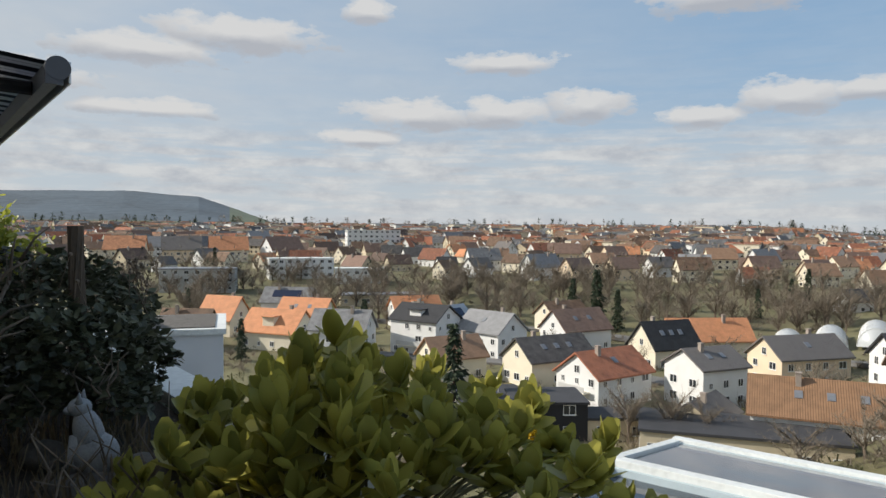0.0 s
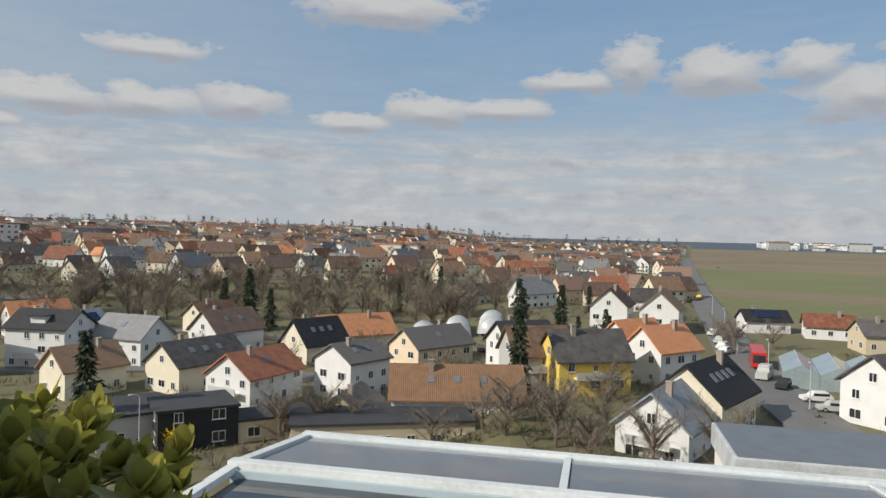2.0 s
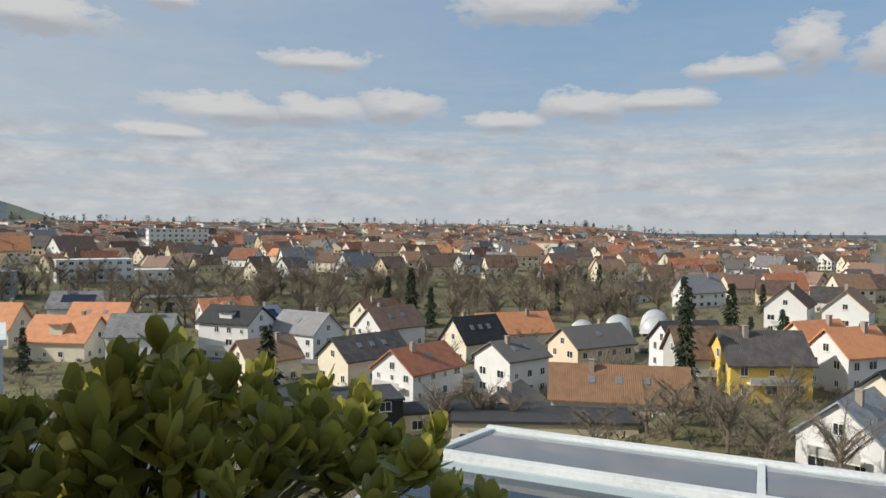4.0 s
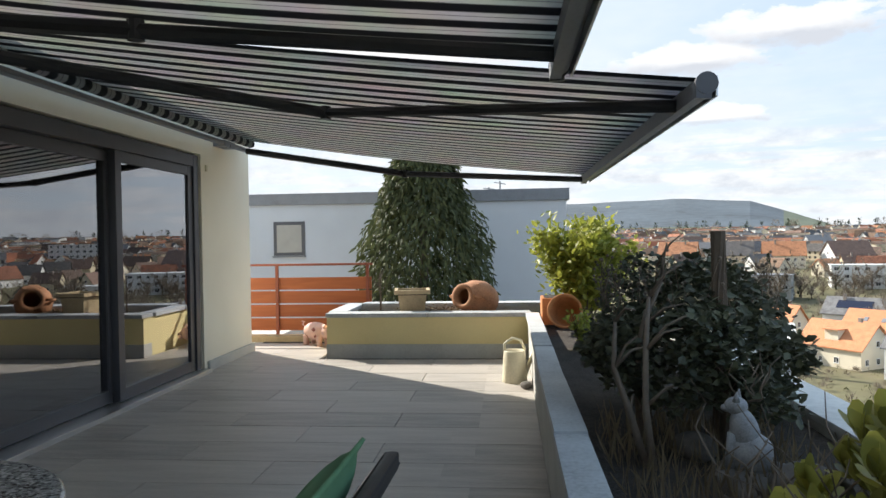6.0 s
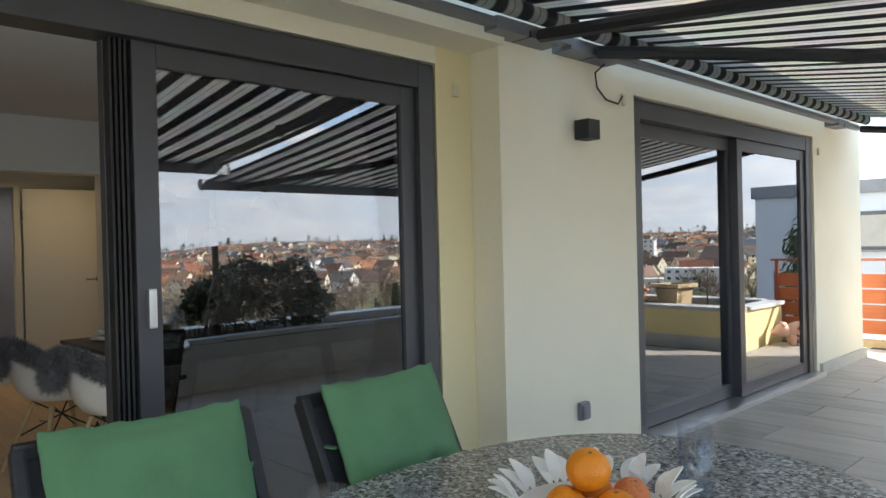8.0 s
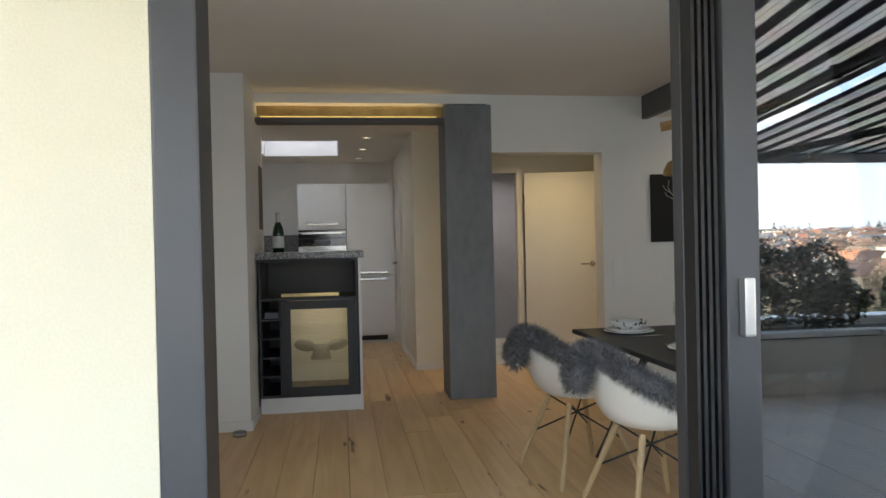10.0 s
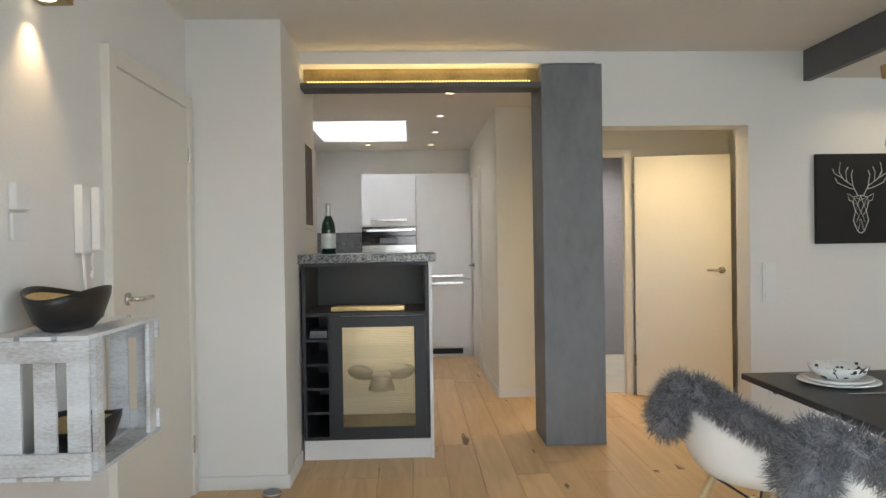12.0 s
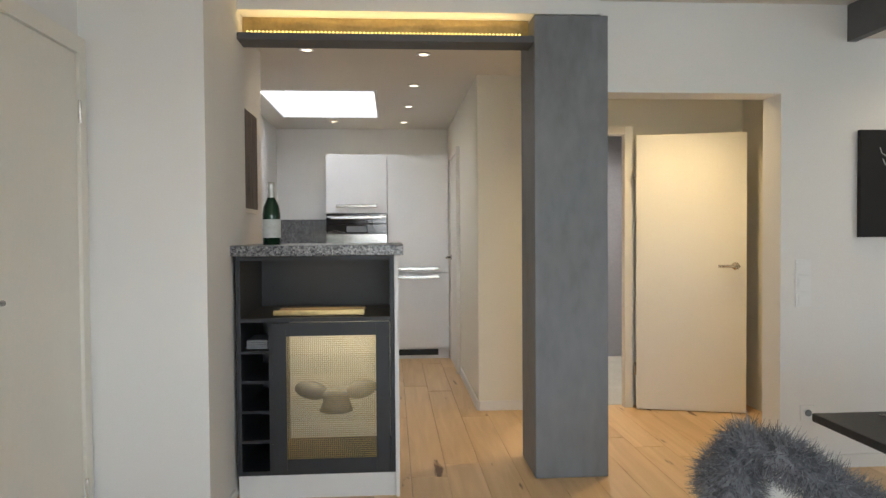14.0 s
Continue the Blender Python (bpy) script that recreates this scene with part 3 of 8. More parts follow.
def sliding_door(name, x0, x1, y, mid, open_left, label):
    """Lift-and-slide door: outer frame, a fixed or sliding leaf with glass, a sill; all the metal is a closed profile."""
    d = thing(name, pose(x0, y, 0), label, "door")
    w, h, f = x1 - x0, Z_DOOR, 0.10
    d["kind"] = "structure"
    bm = bx(bmesh.new(), 0, f, 0, 0.16, 0.0, h, 0.006)
    part("frame_post", bm, M_ALU, d)
    part("frame_post", cube(w - f, w, 0, 0.16, 0, h, 0.006), M_ALU, d)
    part("frame_head", cube(f, w - f, 0.002, 0.158, h - 0.12, h, 0.006), M_ALU, d)
    part("sill", cube(-0.02, w + 0.02, -0.10, 0.165, -0.02, 0.035, 0.005), M_SILVER, d, "silver threshold rail")
    leaves = [(mid, w - f, 0.035)] if open_left else [(f, mid + 0.05, 0.085), (mid, w - f, 0.02)]
    for a, b, o in leaves:
        leaf = part("leaf", cube(a, a + 0.09, o, o + 0.065, 0.04, h - 0.122, 0.005), M_ALU, d)
        part("stile", cube(b - 0.09, b, o, o + 0.065, 0.04, h - 0.122, 0.005), M_ALU, leaf)
        part("top_rail", cube(a + 0.09, b - 0.09, o + 0.001, o + 0.064, h - 0.212, h - 0.122, 0.005), M_ALU, leaf)
        part("bottom_rail", cube(a + 0.09, b - 0.09, o + 0.001, o + 0.064, 0.04, 0.14, 0.005), M_ALU, leaf)
        part("seal", cube(a + 0.088, b - 0.088, o + 0.018, o + 0.026, 0.13, h - 0.205), M_GLASS, leaf, "mirror-bright door glass").visible_shadow = False
        if open_left:
            hb = bx(bmesh.new(), a + 0.03, a + 0.06, o - 0.03, o - 0.002, 1.02, 1.165, 0.006)
            part("handle", hb, M_SILVER, leaf, "silver recessed pull handle")
    if open_left:
        # the fixed leaf's edge stacked behind the slid one, with its dark gaskets
        bm = bmesh.new()
        for k in range(4):
            bx(bm, mid - 0.075 + k * 0.018, mid - 0.066 + k * 0.018, 0.05, 0.13, 0.04, h - 0.122)
        part("gasket", bm, M_ALU_DARK, d, "dark rubber gaskets")
        part("meeting_stile", cube(mid - 0.08, mid - 0.002, 0.105, 0.155, 0.04, h - 0.122, 0.004), M_ALU, d)
    return d


sliding_door("door_terrace_near", 0.0, 2.82, 0.20, 1.35, True, "open anthracite sliding door with mirroring glass in the yellow wall")
sliding_door("door_terrace_far", 4.37, 7.42, 0.02, 1.55, False, "closed anthracite sliding door with mirroring glass in the yellow wall")

# ---- terrace edge: parapet, planters ----
struct("wall_parapet", cube(-2.6, 8.36, -3.415, -3.300, -0.3, 0.44), M_PLINTH, "low rendered planter wall along the terrace edge")
slab_mesh = mesh_of("coping_slab", cube(-0.60, 0.60, -0.072, 0.072, 0, 0.045, 0.006), M_SLAB)
coping = struct("coping", cube(-2.6, 8.36, -3.41, -3.305, 0.438, 0.446), M_JOINT, "grey weathered coping slabs on the planter wall")
for k in range(9):
    piece("slab", slab_mesh, coping, pose(-2.0 + 1.22 * k, -3.352, 0.446 + 0.006 * (k % 2), 0, 0, 0.3 * ((k * 7) % 3 - 1)))
struct("planter_soil", cube(-2.6, 9.4, -4.58, -3.417, -0.3, 0.36), M_SOIL, "dark soil of the long planter bed")
struct("coping_planter_outer", cube(-2.6, 9.4, -4.83, -4.57, 0.405, 0.45, 0.006), M_CONSFRAME, "pale sheet metal coping of the outer planter wall")
struct("wall_planter_outer", cube(-2.6, 9.4, -4.80, -4.582, -3.2, 0.405), M_CONSFRAME, "white outer wall below the planter")
pl = struct("planter_end", cube(8.38, 8.56, -3.33, -1.03, 0.14, 0.44), M_PLANTER, "yellow rendered raised planter at the terrace end")
struct("planter_end_base", cube(8.375, 8.56, -3.33, -1.025, -0.3, 0.138), M_PLINTH, "grey plinth of the raised planter")
struct("planter_end_return", cube(8.56, 9.6, -1.18, -1.03, -0.3, 0.44), M_PLANTER, "yellow rendered side of the raised planter")
struct("planter_end_soil", cube(8.56, 9.4, -3.33, -1.18, -0.3, 0.42), M_SOIL, "dry soil in the raised planter")
struct("planter_end_back", cube(9.4, 9.6, -3.53, -1.18, -0.3, 0.46), M_PLINTH, "pale back wall of the raised planter")
rim = struct("planter_coping", cube(8.40, 8.54, -3.33, -1.05, 0.438, 0.445), M_JOINT, "grey coping slabs of the raised planter")
rim_mesh = mesh_of("rim_slab", cube(-0.13, 0.13, -0.575, 0.575, 0, 0.045, 0.006), M_SLAB)
for k in range(2):
    piece("slab", rim_mesh, rim, pose(8.47, -1.60 - 1.16 * k, 0.446))
rim2 = mesh_of("rim_slab_short", cube(-0.5, 0.5, -0.11, 0.11, 0, 0.045, 0.006), M_SLAB)
piece("slab", rim2, rim, pose(9.12, -1.105, 0.446))
piece("slab", rim_mesh, rim, pose(9.52, -1.8, 0.462))
piece("slab", rim_mesh, rim, pose(9.52, -2.96, 0.462))


# ---- awnings ----
def awning(name, x0, x1, y1, z1, label, arms):
    a = thing(name, pose(0, 0, 0), label, "awning")
    y0, z0 = -0.17, 2.44
    bm = bmesh.new()
    n, k = 24, 10
    rows = []
    for j in range(k + 1):
        v = j / k
        sag = 0.035 * math.sin(math.pi * v)
        rows.append([bm.verts.new((x0 + (x1 - x0) * i / n, y0 + (y1 - y0) * v, z0 + 0.03 + (z1 - z0) * v - sag + 0.006 * math.sin(9 * i / n + 3 * v))) for i in range(n + 1)])
    for j in range(k):
        for i in range(n):
            bm.faces.new((rows[j][i], rows[j][i + 1], rows[j + 1][i + 1], rows[j + 1][i]))
    cl = part("cloth", bm, M_CLOTH, a, "grey and white striped cloth", True)
    so = cl.modifiers.new("thickness", "SOLIDIFY")
    so.thickness = 0.0015
    part("roller", rod(bmesh.new(), (x0, y0, z0), (x1, y0, z0), 0.045, seg=16), M_CLOTH, a, "cloth wound on the roller", True)
    part("back_rail", cube(x0 - 0.06, x1 + 0.06, -0.13, -0.06, z0 - 0.085, z0 - 0.05, 0.006), M_SHEETGREY, a)
    part("front_bar", bx(rod(bmesh.new(), (x0 - 0.03, y1, z1), (x1 + 0.03, y1, z1), 0.042, seg=14), x0 - 0.03, x1 + 0.03, y1 - 0.005, y1 + 0.045, z1 - 0.06, z1 + 0.015), M_SHEETGREY, a, "grey front rail")
    part("front_cover", cube(x0 - 0.03, x1 + 0.03, y1 - 0.052, y1 - 0.043, z1 - 0.055, z1 + 0.035, 0.003), M_SILVER, a, "silver outer face")
    for xe in (x0 - 0.045, x1 + 0.045):
        cp = bmesh.new()
        rod(cp, (xe - 0.012, y1, z1), (xe + 0.012, y1, z1), 0.048, seg=20)
        bx(cp, xe - 0.0095, xe + 0.0095, y1 - 0.02, y1 + 0.045, z1 - 0.066, z1)
        part("end_cap", cp, M_ALU, a, "dark end cap")
    for xa, xe, yb, drop in arms:
        zb = z0 - drop + (z1 - z0) * 0.45
        arm = part("arm", rod(rod(bmesh.new(), (xa, y0 + 0.02, z0 - 0.09), (xe, yb, zb), 0.036, seg=8), (xe, yb, zb - 0.04), (xe, yb, zb + 0.04), 0.034, seg=10), M_CHAIR, a, "folding arm")
        part("forearm", rod(bmesh.new(), (xe, yb, zb), (xa + (xe - xa) * 0.16, y1 + 0.04, z1 - 0.03), 0.031, seg=8), M_CHAIR, arm)
    return a


awning("awning", 3.62, 8.42, -3.95, 1.97, "long striped folding-arm awning, let out over the terrace", [(3.75, 4.92, -1.95, 0.09), (8.34, 8.10, -2.0, 0.20)])
awning("awning", -1.6, 3.50, -3.33, 2.06, "striped folding-arm awning beside the longer one", [(-1.35, -1.22, -1.66, 0.11), (3.25, 3.12, -1.66, 0.11)])
for xb in (2.94, 3.53, 7.75):
    br = thing("awning_bracket", pose(xb, -0.002, 2.345), "dark steel awning bracket screwed to the wall", "bracket", "awning brackets")
    w = 0.50 if xb < 5 else 0.3
    part("plate", cube(0, w, -0.13, 0, -0.01, 0.055, 0.006), M_SHEETGREY, br)
    part("joint", cube(w * 0.48, w * 0.50, -0.133, -0.01, -0.012, 0.02), M_ALU_DARK, br)
cb = bmesh.new()
tube(cb, [(3.98, -0.06, 2.35), (3.90, -0.03, 2.28), (3.93, -0.02, 2.20), (4.02, -0.02, 2.14), (4.15, -0.02, 2.13), (4.20, -0.02, 2.18)], 0.006, 6)
solo("cable", cb, M_ALU_DARK, pose(0, 0, 0), "thin black cable hanging from the awning bracket", "cable", smooth=True)
for px, pz, py in ((4.22, 2.13, 0.0), (7.55, 2.05, 0.0), (2.965, 2.06, 0.2)):
    sensor = thing("wall_clip", pose(px, py - 0.022, pz), "small cream plastic clip on the wall", "clip", "wall clips")
    part("body", cube(-0.018, 0.018, 0, 0.02, 0, 0.065, 0.004), M_CAN, sensor)
lamp = thing("wall_lamp", pose(3.76, -0.002, 1.93), "black cube wall lamp on the yellow pier", "lamp")
part("housing", cube(-0.055, 0.055, -0.11, -0.012, -0.055, 0.055, 0.004), M_BLACKWOOD, lamp)
part("mount", cube(-0.035, 0.035, -0.012, 0, -0.035, 0.035), M_BLACKWOOD, lamp)
so_ = thing("wall_socket", pose(3.73, -0.002, 0.335), "dark grey outdoor socket with a hinged lid", "socket")
part("plate", cube(-0.04, 0.04, -0.03, 0, -0.05, 0.05, 0.005), M_SHEETGREY, so_)
part("lid", cube(-0.032, 0.032, -0.042, -0.031, -0.042, 0.035, 0.004), M_SHEETGREY, so_)

# ---- beyond the terrace end ----
struct("floor_end", cube(9.6, 11.5, -6.0, 9.0, -0.35, -0.03), M_PLINTH, "grey slabs beyond the raised planter")
fence = thing("fence", pose(9.95, 0, 0), "orange board fence with rust red posts and rail", "fence")
fy0, fy1 = -1.25, 2.2
for k in range(4):
    part("board", cube(-0.012, 0.012, fy0, fy1, 0.10 + 0.185 * k, 0.265 + 0.185 * k, 0.003), M_REDWOOD, fence)
for yp in (-1.2, 0.05, 1.3):
    part("post", cube(-0.05, -0.015, yp - 0.02, yp + 0.02, -0.03, 0.98, 0.003), M_RUST, fence)
part("handrail", cube(-0.06, -0.01, fy0 - 0.02, fy1, 0.98, 1.01, 0.004), M_RUST, fence)
struct("kerb_fence", cube(9.7, 9.93, -1.25, 2.2, -0.05, 0.05, 0.006), M_SAND, "low kerb below the fence")

nb = thing("neighbour_house", pose(17.0, 0, 0), "flat-roofed white neighbouring house with a grey metal roof edge", "house")
part("wall", cube(0, 9, -4.43, 11.0, -9, 2.16), M_NEIGHBOUR, nb)
part("roof_edge", cube(-0.06, 9.06, -4.50, 11.05, 2.16, 2.43, 0.01), M_SHEETGREY, nb)
wi = part("window", cube(-0.02, 0.03, 1.70, 2.46, 0.965, 1.77, 0.006), M_ALU, nb)
part("pane", cube(-0.028, -0.021, 1.78, 2.38, 1.04, 1.69), M_FROST, wi)
part("sill", cube(-0.06, 0.0, 1.68, 2.48, 0.925, 0.96), M_SHEETGREY, wi)
ob = bmesh.new()
for xx, yy, hh in ((2, -2.9, 0.35), (2.4, -2.6, 0.22), (3.4, 1.3, 0.18), (3.0, 1.7, 0.12)):
    rod(ob, (xx, yy, 2.43), (xx, yy, 2.43 + hh), 0.02, seg=6)
    rod(ob, (xx, yy - 0.15, 2.43 + hh * 0.75), (xx, yy + 0.15, 2.43 + hh * 0.9), 0.012, seg=5)
part("aerial", ob, M_SHEETGREY, nb, "small roof aerials")["kind"] = "stuff"
ue = thing("roof_house", pose(30.0, 6, -6), "white upper house with a grey roof behind the neighbour", "house")
part("wall", cube(0, 9, -5, 5, -4, 8.9), M_NEIGHBOUR, ue)
part("roof", cube(-0.3, 9.3, -5.3, 5.3, 8.9, 9.15), M_SHEETGREY, ue)


# ---- conservatory roof of the flat below ----
con = thing("conservatory_roof", pose(4.56, -8.57, -0.75, 0, 0, 194.1), "white-framed glazed conservatory roof on the terrace below", "conservatory")
L = 9.2
tilt = Matrix.Rotation(radians(-6.9), 4, "X")
part("purlin", cube(-0.07, L, -0.06, 0.06, -0.05, 0.035, 0.01), M_CONSFRAME, con)
part("purlin_lip", cube(-0.02, L, -0.10, -0.06, -0.16, -0.03, 0.006), M_CONSPALE, con)
part("eaves_rail", cube(-0.07, L, 1.60, 1.72, -0.25, -0.165, 0.01), M_CONSFRAME, con)
part("gutter", cube(-0.05, L, 1.725, 1.83, -0.30, -0.21, 0.01), M_CONSFRAME, con)
# opaque panel where there is glass; its pale blue paints in the sky reflection
part("eaves_sky_panel", cube(0.0, L, 1.54, 1.598, -0.42, -0.20), M_CONSPALE, con, "pale blue-grey panel in place of sky-reflecting glass")
part("verge", cube(-0.07, 0.03, 0.06, 1.60, -0.05, 0.02, 0.008, tilt), M_CONSFRAME, con)
part("verge", cube(-0.07, 0.03, -2.6, -0.062, -0.06, 0.0, 0.008), M_CONSFRAME, con)
part("side_wall", cube(-0.05, 0.01, -2.6, 1.7, -1.7, -0.30), M_CONSPALE, con, "pale side glazing")
part("post", cube(0.24, 0.32, -0.05, 0.03, -1.9, -0.05, 0.006), M_CONSFRAME, con)
for k in range(3):
    x0 = 0.06 + 2.82 * k
    part("pane", cube(x0, x0 + 2.73, 0.06, 1.60, -0.022, -0.012, 0, tilt), M_CONSGLASS, con)
    part("pane", cube(x0, x0 + 2.73, -2.6, -0.10, -0.105, -0.095), M_CONSGLASS, con)
    part("rafter", cube(x0 + 2.735, x0 + 2.805, 0.06, 1.60, -0.05, 0.012, 0.006, tilt), M_CONSFRAME, con)
    part("rafter", cube(x0 + 2.735, x0 + 2.805, -2.6, -0.10, -0.13, -0.06, 0.006), M_CONSFRAME, con)
    part("post", cube(x0 + 2.73, x0 + 2.81, 1.61, 1.70, -2.3, -0.26, 0.006), M_CONSFRAME, con)
struct("floor_lower_terrace", cube(-9, 5.1, -12.0, -5.96, -3.2, -3.0), M_SHEETGREY, "grey floor of the terrace below")
struct("wall_lower", cube(-9, 11, -5.94, 9, -12, -3.21), M_NEIGHBOUR, "white storeys below the terrace")
struct("wall_lower_front", cube(-9, 4.9, -11.9, -5.96, -12, -3.21), M_NEIGHBOUR, "white storeys below the conservatory")
lowroof = thing("flat_roof_house", pose(0.78, -14.0, -1.50, 0, 0, 194.1), "low flat-roofed building with a pale grey roof edge", "house")
part("wall", cube(0, 7.5, 0.0, 1.7, -14, -0.40), M_CREAM, lowroof)
part("fascia", cube(-0.05, 7.6, -0.08, 1.8, -0.40, -0.06, 0.02), M_SLAB, lowroof, "pale grey sheet metal fascia")
part("roof", cube(0.0, 7.5, -0.03, 1.75, -0.06, -0.045), M_SHEETGREY, lowroof, "grey roof sheet")
part("gutter", cube(0.0, 7.5, -0.20, -0.082, -0.50, -0.40, 0.02), M_SAND, lowroof, "tan gutter board")
box_ = thing("stair_tower", pose(20.5, -8.9, 0, 0, 0, -20), "white flat-roofed stair tower on the neighbouring terrace", "tower")
part("wall", cube(-1.2, 2.2, -1.7, 3.0, -10, -1.45), M_NEIGHBOUR, box_)
part("roof_edge", cube(-1.28, 2.28, -1.78, 3.08, -1.45, -1.30, 0.01), M_CONSFRAME, box_)
part("roof", cube(-1.0, 2.0, -1.5, 2.8, -1.30, -1.27), M_STONE, box_, "gravel roof with moss")


# ---- terrace things ----
def slab_between(bm, p, q, w, t):
    """A flat bar from p to q, w wide and t thick."""
    p, q = Vector(p), Vector(q)
    m = Matrix.Translation((p + q) / 2) @ (q - p).to_track_quat("Z", "Y").to_matrix().to_4x4()
    bx(bm, -w / 2, w / 2, -t / 2, t / 2, -(q - p).length / 2, (q - p).length / 2, min(w, t) * 0.25, m)
    return bm


def cushion_mesh(name, w, h, t):
    """A padded cushion with soft sides, buttoned dimples and a seam all round."""
    bm = bmesh.new()
    nx, nz = 28, 32
    for s in (1, -1):
        g = []
        for j in range(nz + 1):
            row = []
            for i in range(nx + 1):
                u, v = i / nx * 2 - 1, j / nz * 2 - 1
                iu, iv = min(1, abs(u) / 0.91), min(1, abs(v) / 0.93)
                puff = (1 - iu ** 4) * (1 - iv ** 4)
                dim = sum(math.exp(-((u - a) ** 2 + (v * h / w - b) ** 2) / 0.02) for a in (-0.33, 0.33) for b in (-0.85, -0.10))
                fold = 0.30 * math.exp(-(v * h / w + 0.10) ** 2 / 0.008) + 0.28 * sum(math.exp(-(u - a) ** 2 / 0.008) for a in (-0.33, 0.33)) * (1 if v < -0.08 else math.exp(-(v + 0.08) ** 2 / 0.03))
                wob = 0.012 * noise.noise(Vector((u * 2.1, v * 2.3, 3 + s)))
                rag = 0.006 * noise.noise(Vector((u * 5, v * 5, 7)))
                row.append(bm.verts.new((u * w / 2 * (1 + 0.02 * v) + rag, s * (0.005 + (t / 2 - 0.005) * puff ** 0.55 * (1 - 0.85 * min(1, dim)) * (1 - min(0.6, 1.4 * fold))) + wob * puff, v * h / 2 + 0.01 * u * u + rag)))
            g.append(row)
        for j in range(nz):
            for i in range(nx):
                bm.faces.new((g[j][i], g[j][i + 1], g[j + 1][i + 1], g[j + 1][i]))
    bmesh.ops.remove_doubles(bm, verts=bm.verts, dist=0.0005)
    edge = [e for e in bm.edges if len(e.link_faces) == 1]
    bmesh.ops.bridge_loops(bm, edges=edge)
    return mesh_of(name, bm, M_CUSHION, True)


BACK_CUSHION = cushion_mesh("back_cushion", 0.44, 0.56, 0.105)
SEAT_CUSHION = cushion_mesh("seat_cushion", 0.46, 0.46, 0.08)


def garden_chair(m, label, ty=0.27, tz=0.885, lean=-23.5):
    """Folding armchair: tubular frame, sling back, arms; it faces -y."""
    c = thing("garden_chair", m, label, "chair", "chairs round the garden table")
    for s in (-1, 1):
        part("back_post", slab_between(bmesh.new(), (s * 0.255, 0.02, 0.36), (s * 0.255, ty, tz), 0.03, 0.045), M_CHAIR, c)
        part("leg", slab_between(bmesh.new(), (s * 0.27, -0.30, 0.0), (s * 0.27, 0.10, 0.62), 0.028, 0.04), M_CHAIR, c)
        part("leg", slab_between(bmesh.new(), (s * 0.25, 0.28, 0.0), (s * 0.25, -0.20, 0.42), 0.028, 0.04), M_CHAIR, c)
        part("armrest", cube(s * 0.285 - 0.025, s * 0.285 + 0.025, -0.26, 0.16, 0.615, 0.64, 0.008), M_CHAIR, c)
    part("top_rail", cube(-0.265, 0.265, ty - 0.015, ty + 0.015, tz - 0.025, tz + 0.015, 0.01), M_CHAIR, c)
    part("backrest", slab_between(bmesh.new(), (0, 0.055, 0.43), (0, ty - 0.008, tz - 0.02), 0.49, 0.006), M_MESH, c, "dark sling fabric")
    part("seat", cube(-0.25, 0.25, -0.24, 0.06, 0.385, 0.40, 0.004), M_MESH, c)
    b = part("back_cushion", BACK_CUSHION, None, c, "green buttoned cushion")
    b.matrix_basis = pose(0.0, ty * 0.4, 0.285 + tz * 0.425, lean)
    b2 = part("seat_cushion", SEAT_CUSHION, None, c, "green buttoned cushion")
    b2.matrix_basis = pose(0, -0.07, 0.455, 90)
    for s in (-1, 1):
        part("strap", slab_between(bmesh.new(), (s * 0.222, ty * 0.62, tz - 0.12), (s * 0.258, ty * 0.84, tz - 0.11), 0.02, 0.004), M_CUSHION, c)
    return c


garden_chair(pose(0.985, -0.97, 0, 0, 0, -3), "black garden armchair with a green cushion before the sliding door")
garden_chair(pose(1.70, -0.98, 0, 0, 0, 6), "black garden armchair with a green cushion beside the yellow pier")
garden_chair(pose(1.80, -2.46, 0, 0, 0, 178), "black garden armchair with a green cushion, its back to the parapet", 0.36, 0.825, -33)

table = thing("garden_table", pose(1.55, -1.57, 0), "oval grey granite garden table", "table")


def oval(bm, a, b, n, z0, z1, bev):
    v0 = []
    for k in range(72):
        t = 2 * math.pi * k / 72
        c, s = math.cos(t), math.sin(t)
        v0.append((a * math.copysign(abs(c) ** (2 / n), c), b * math.copysign(abs(s) ** (2 / n), s)))
    rings = [[bm.verts.new((x * f, y * f, z)) for x, y in v0] for f, z in ((1 - bev, z0), (1, z0 + 0.006), (1, z1 - 0.006), (1 - bev, z1))]
    for p, q in zip(rings, rings[1:]):
        for k in range(72):
            bm.faces.new((p[k], p[(k + 1) % 72], q[(k + 1) % 72], q[k]))
    bm.faces.new(rings[0][::-1])
    bm.faces.new(rings[-1])
    return bm


part("tabletop", oval(bmesh.new(), 0.75, 0.565, 2.35, 0.70, 0.73, 0.012), M_GRANITE, table, "speckled grey granite top")
part("pedestal", lathe(bmesh.new(), [(0.0, 0.05), (0.06, 0.05), (0.055, 0.68), (0.2, 0.698), (0.0, 0.699)]), M_CHAIR, table)
for k in range(4):
    part("foot", slab_between(bmesh.new(), (0, 0, 0.05), (0.42 * math.cos(k * 1.571 + 0.78), 0.42 * math.sin(k * 1.571 + 0.78), 0.02), 0.05, 0.04), M_CHAIR, table)

# fruit bowl with cut-out petals round its rim
bowl = thing("fruit_bowl", pose(1.535, -1.60, 0.732), "white metal fruit bowl with a rim of cut-out petals", "bowl")
part("dish", lathe(bmesh.new(), [(0.0, 0.0), (0.07, 0.0), (0.12, 0.02), (0.15, 0.05), (0.145, 0.052), (0.11, 0.026), (0.0, 0.012)], 28), M_ENAMEL, bowl, smooth=True)


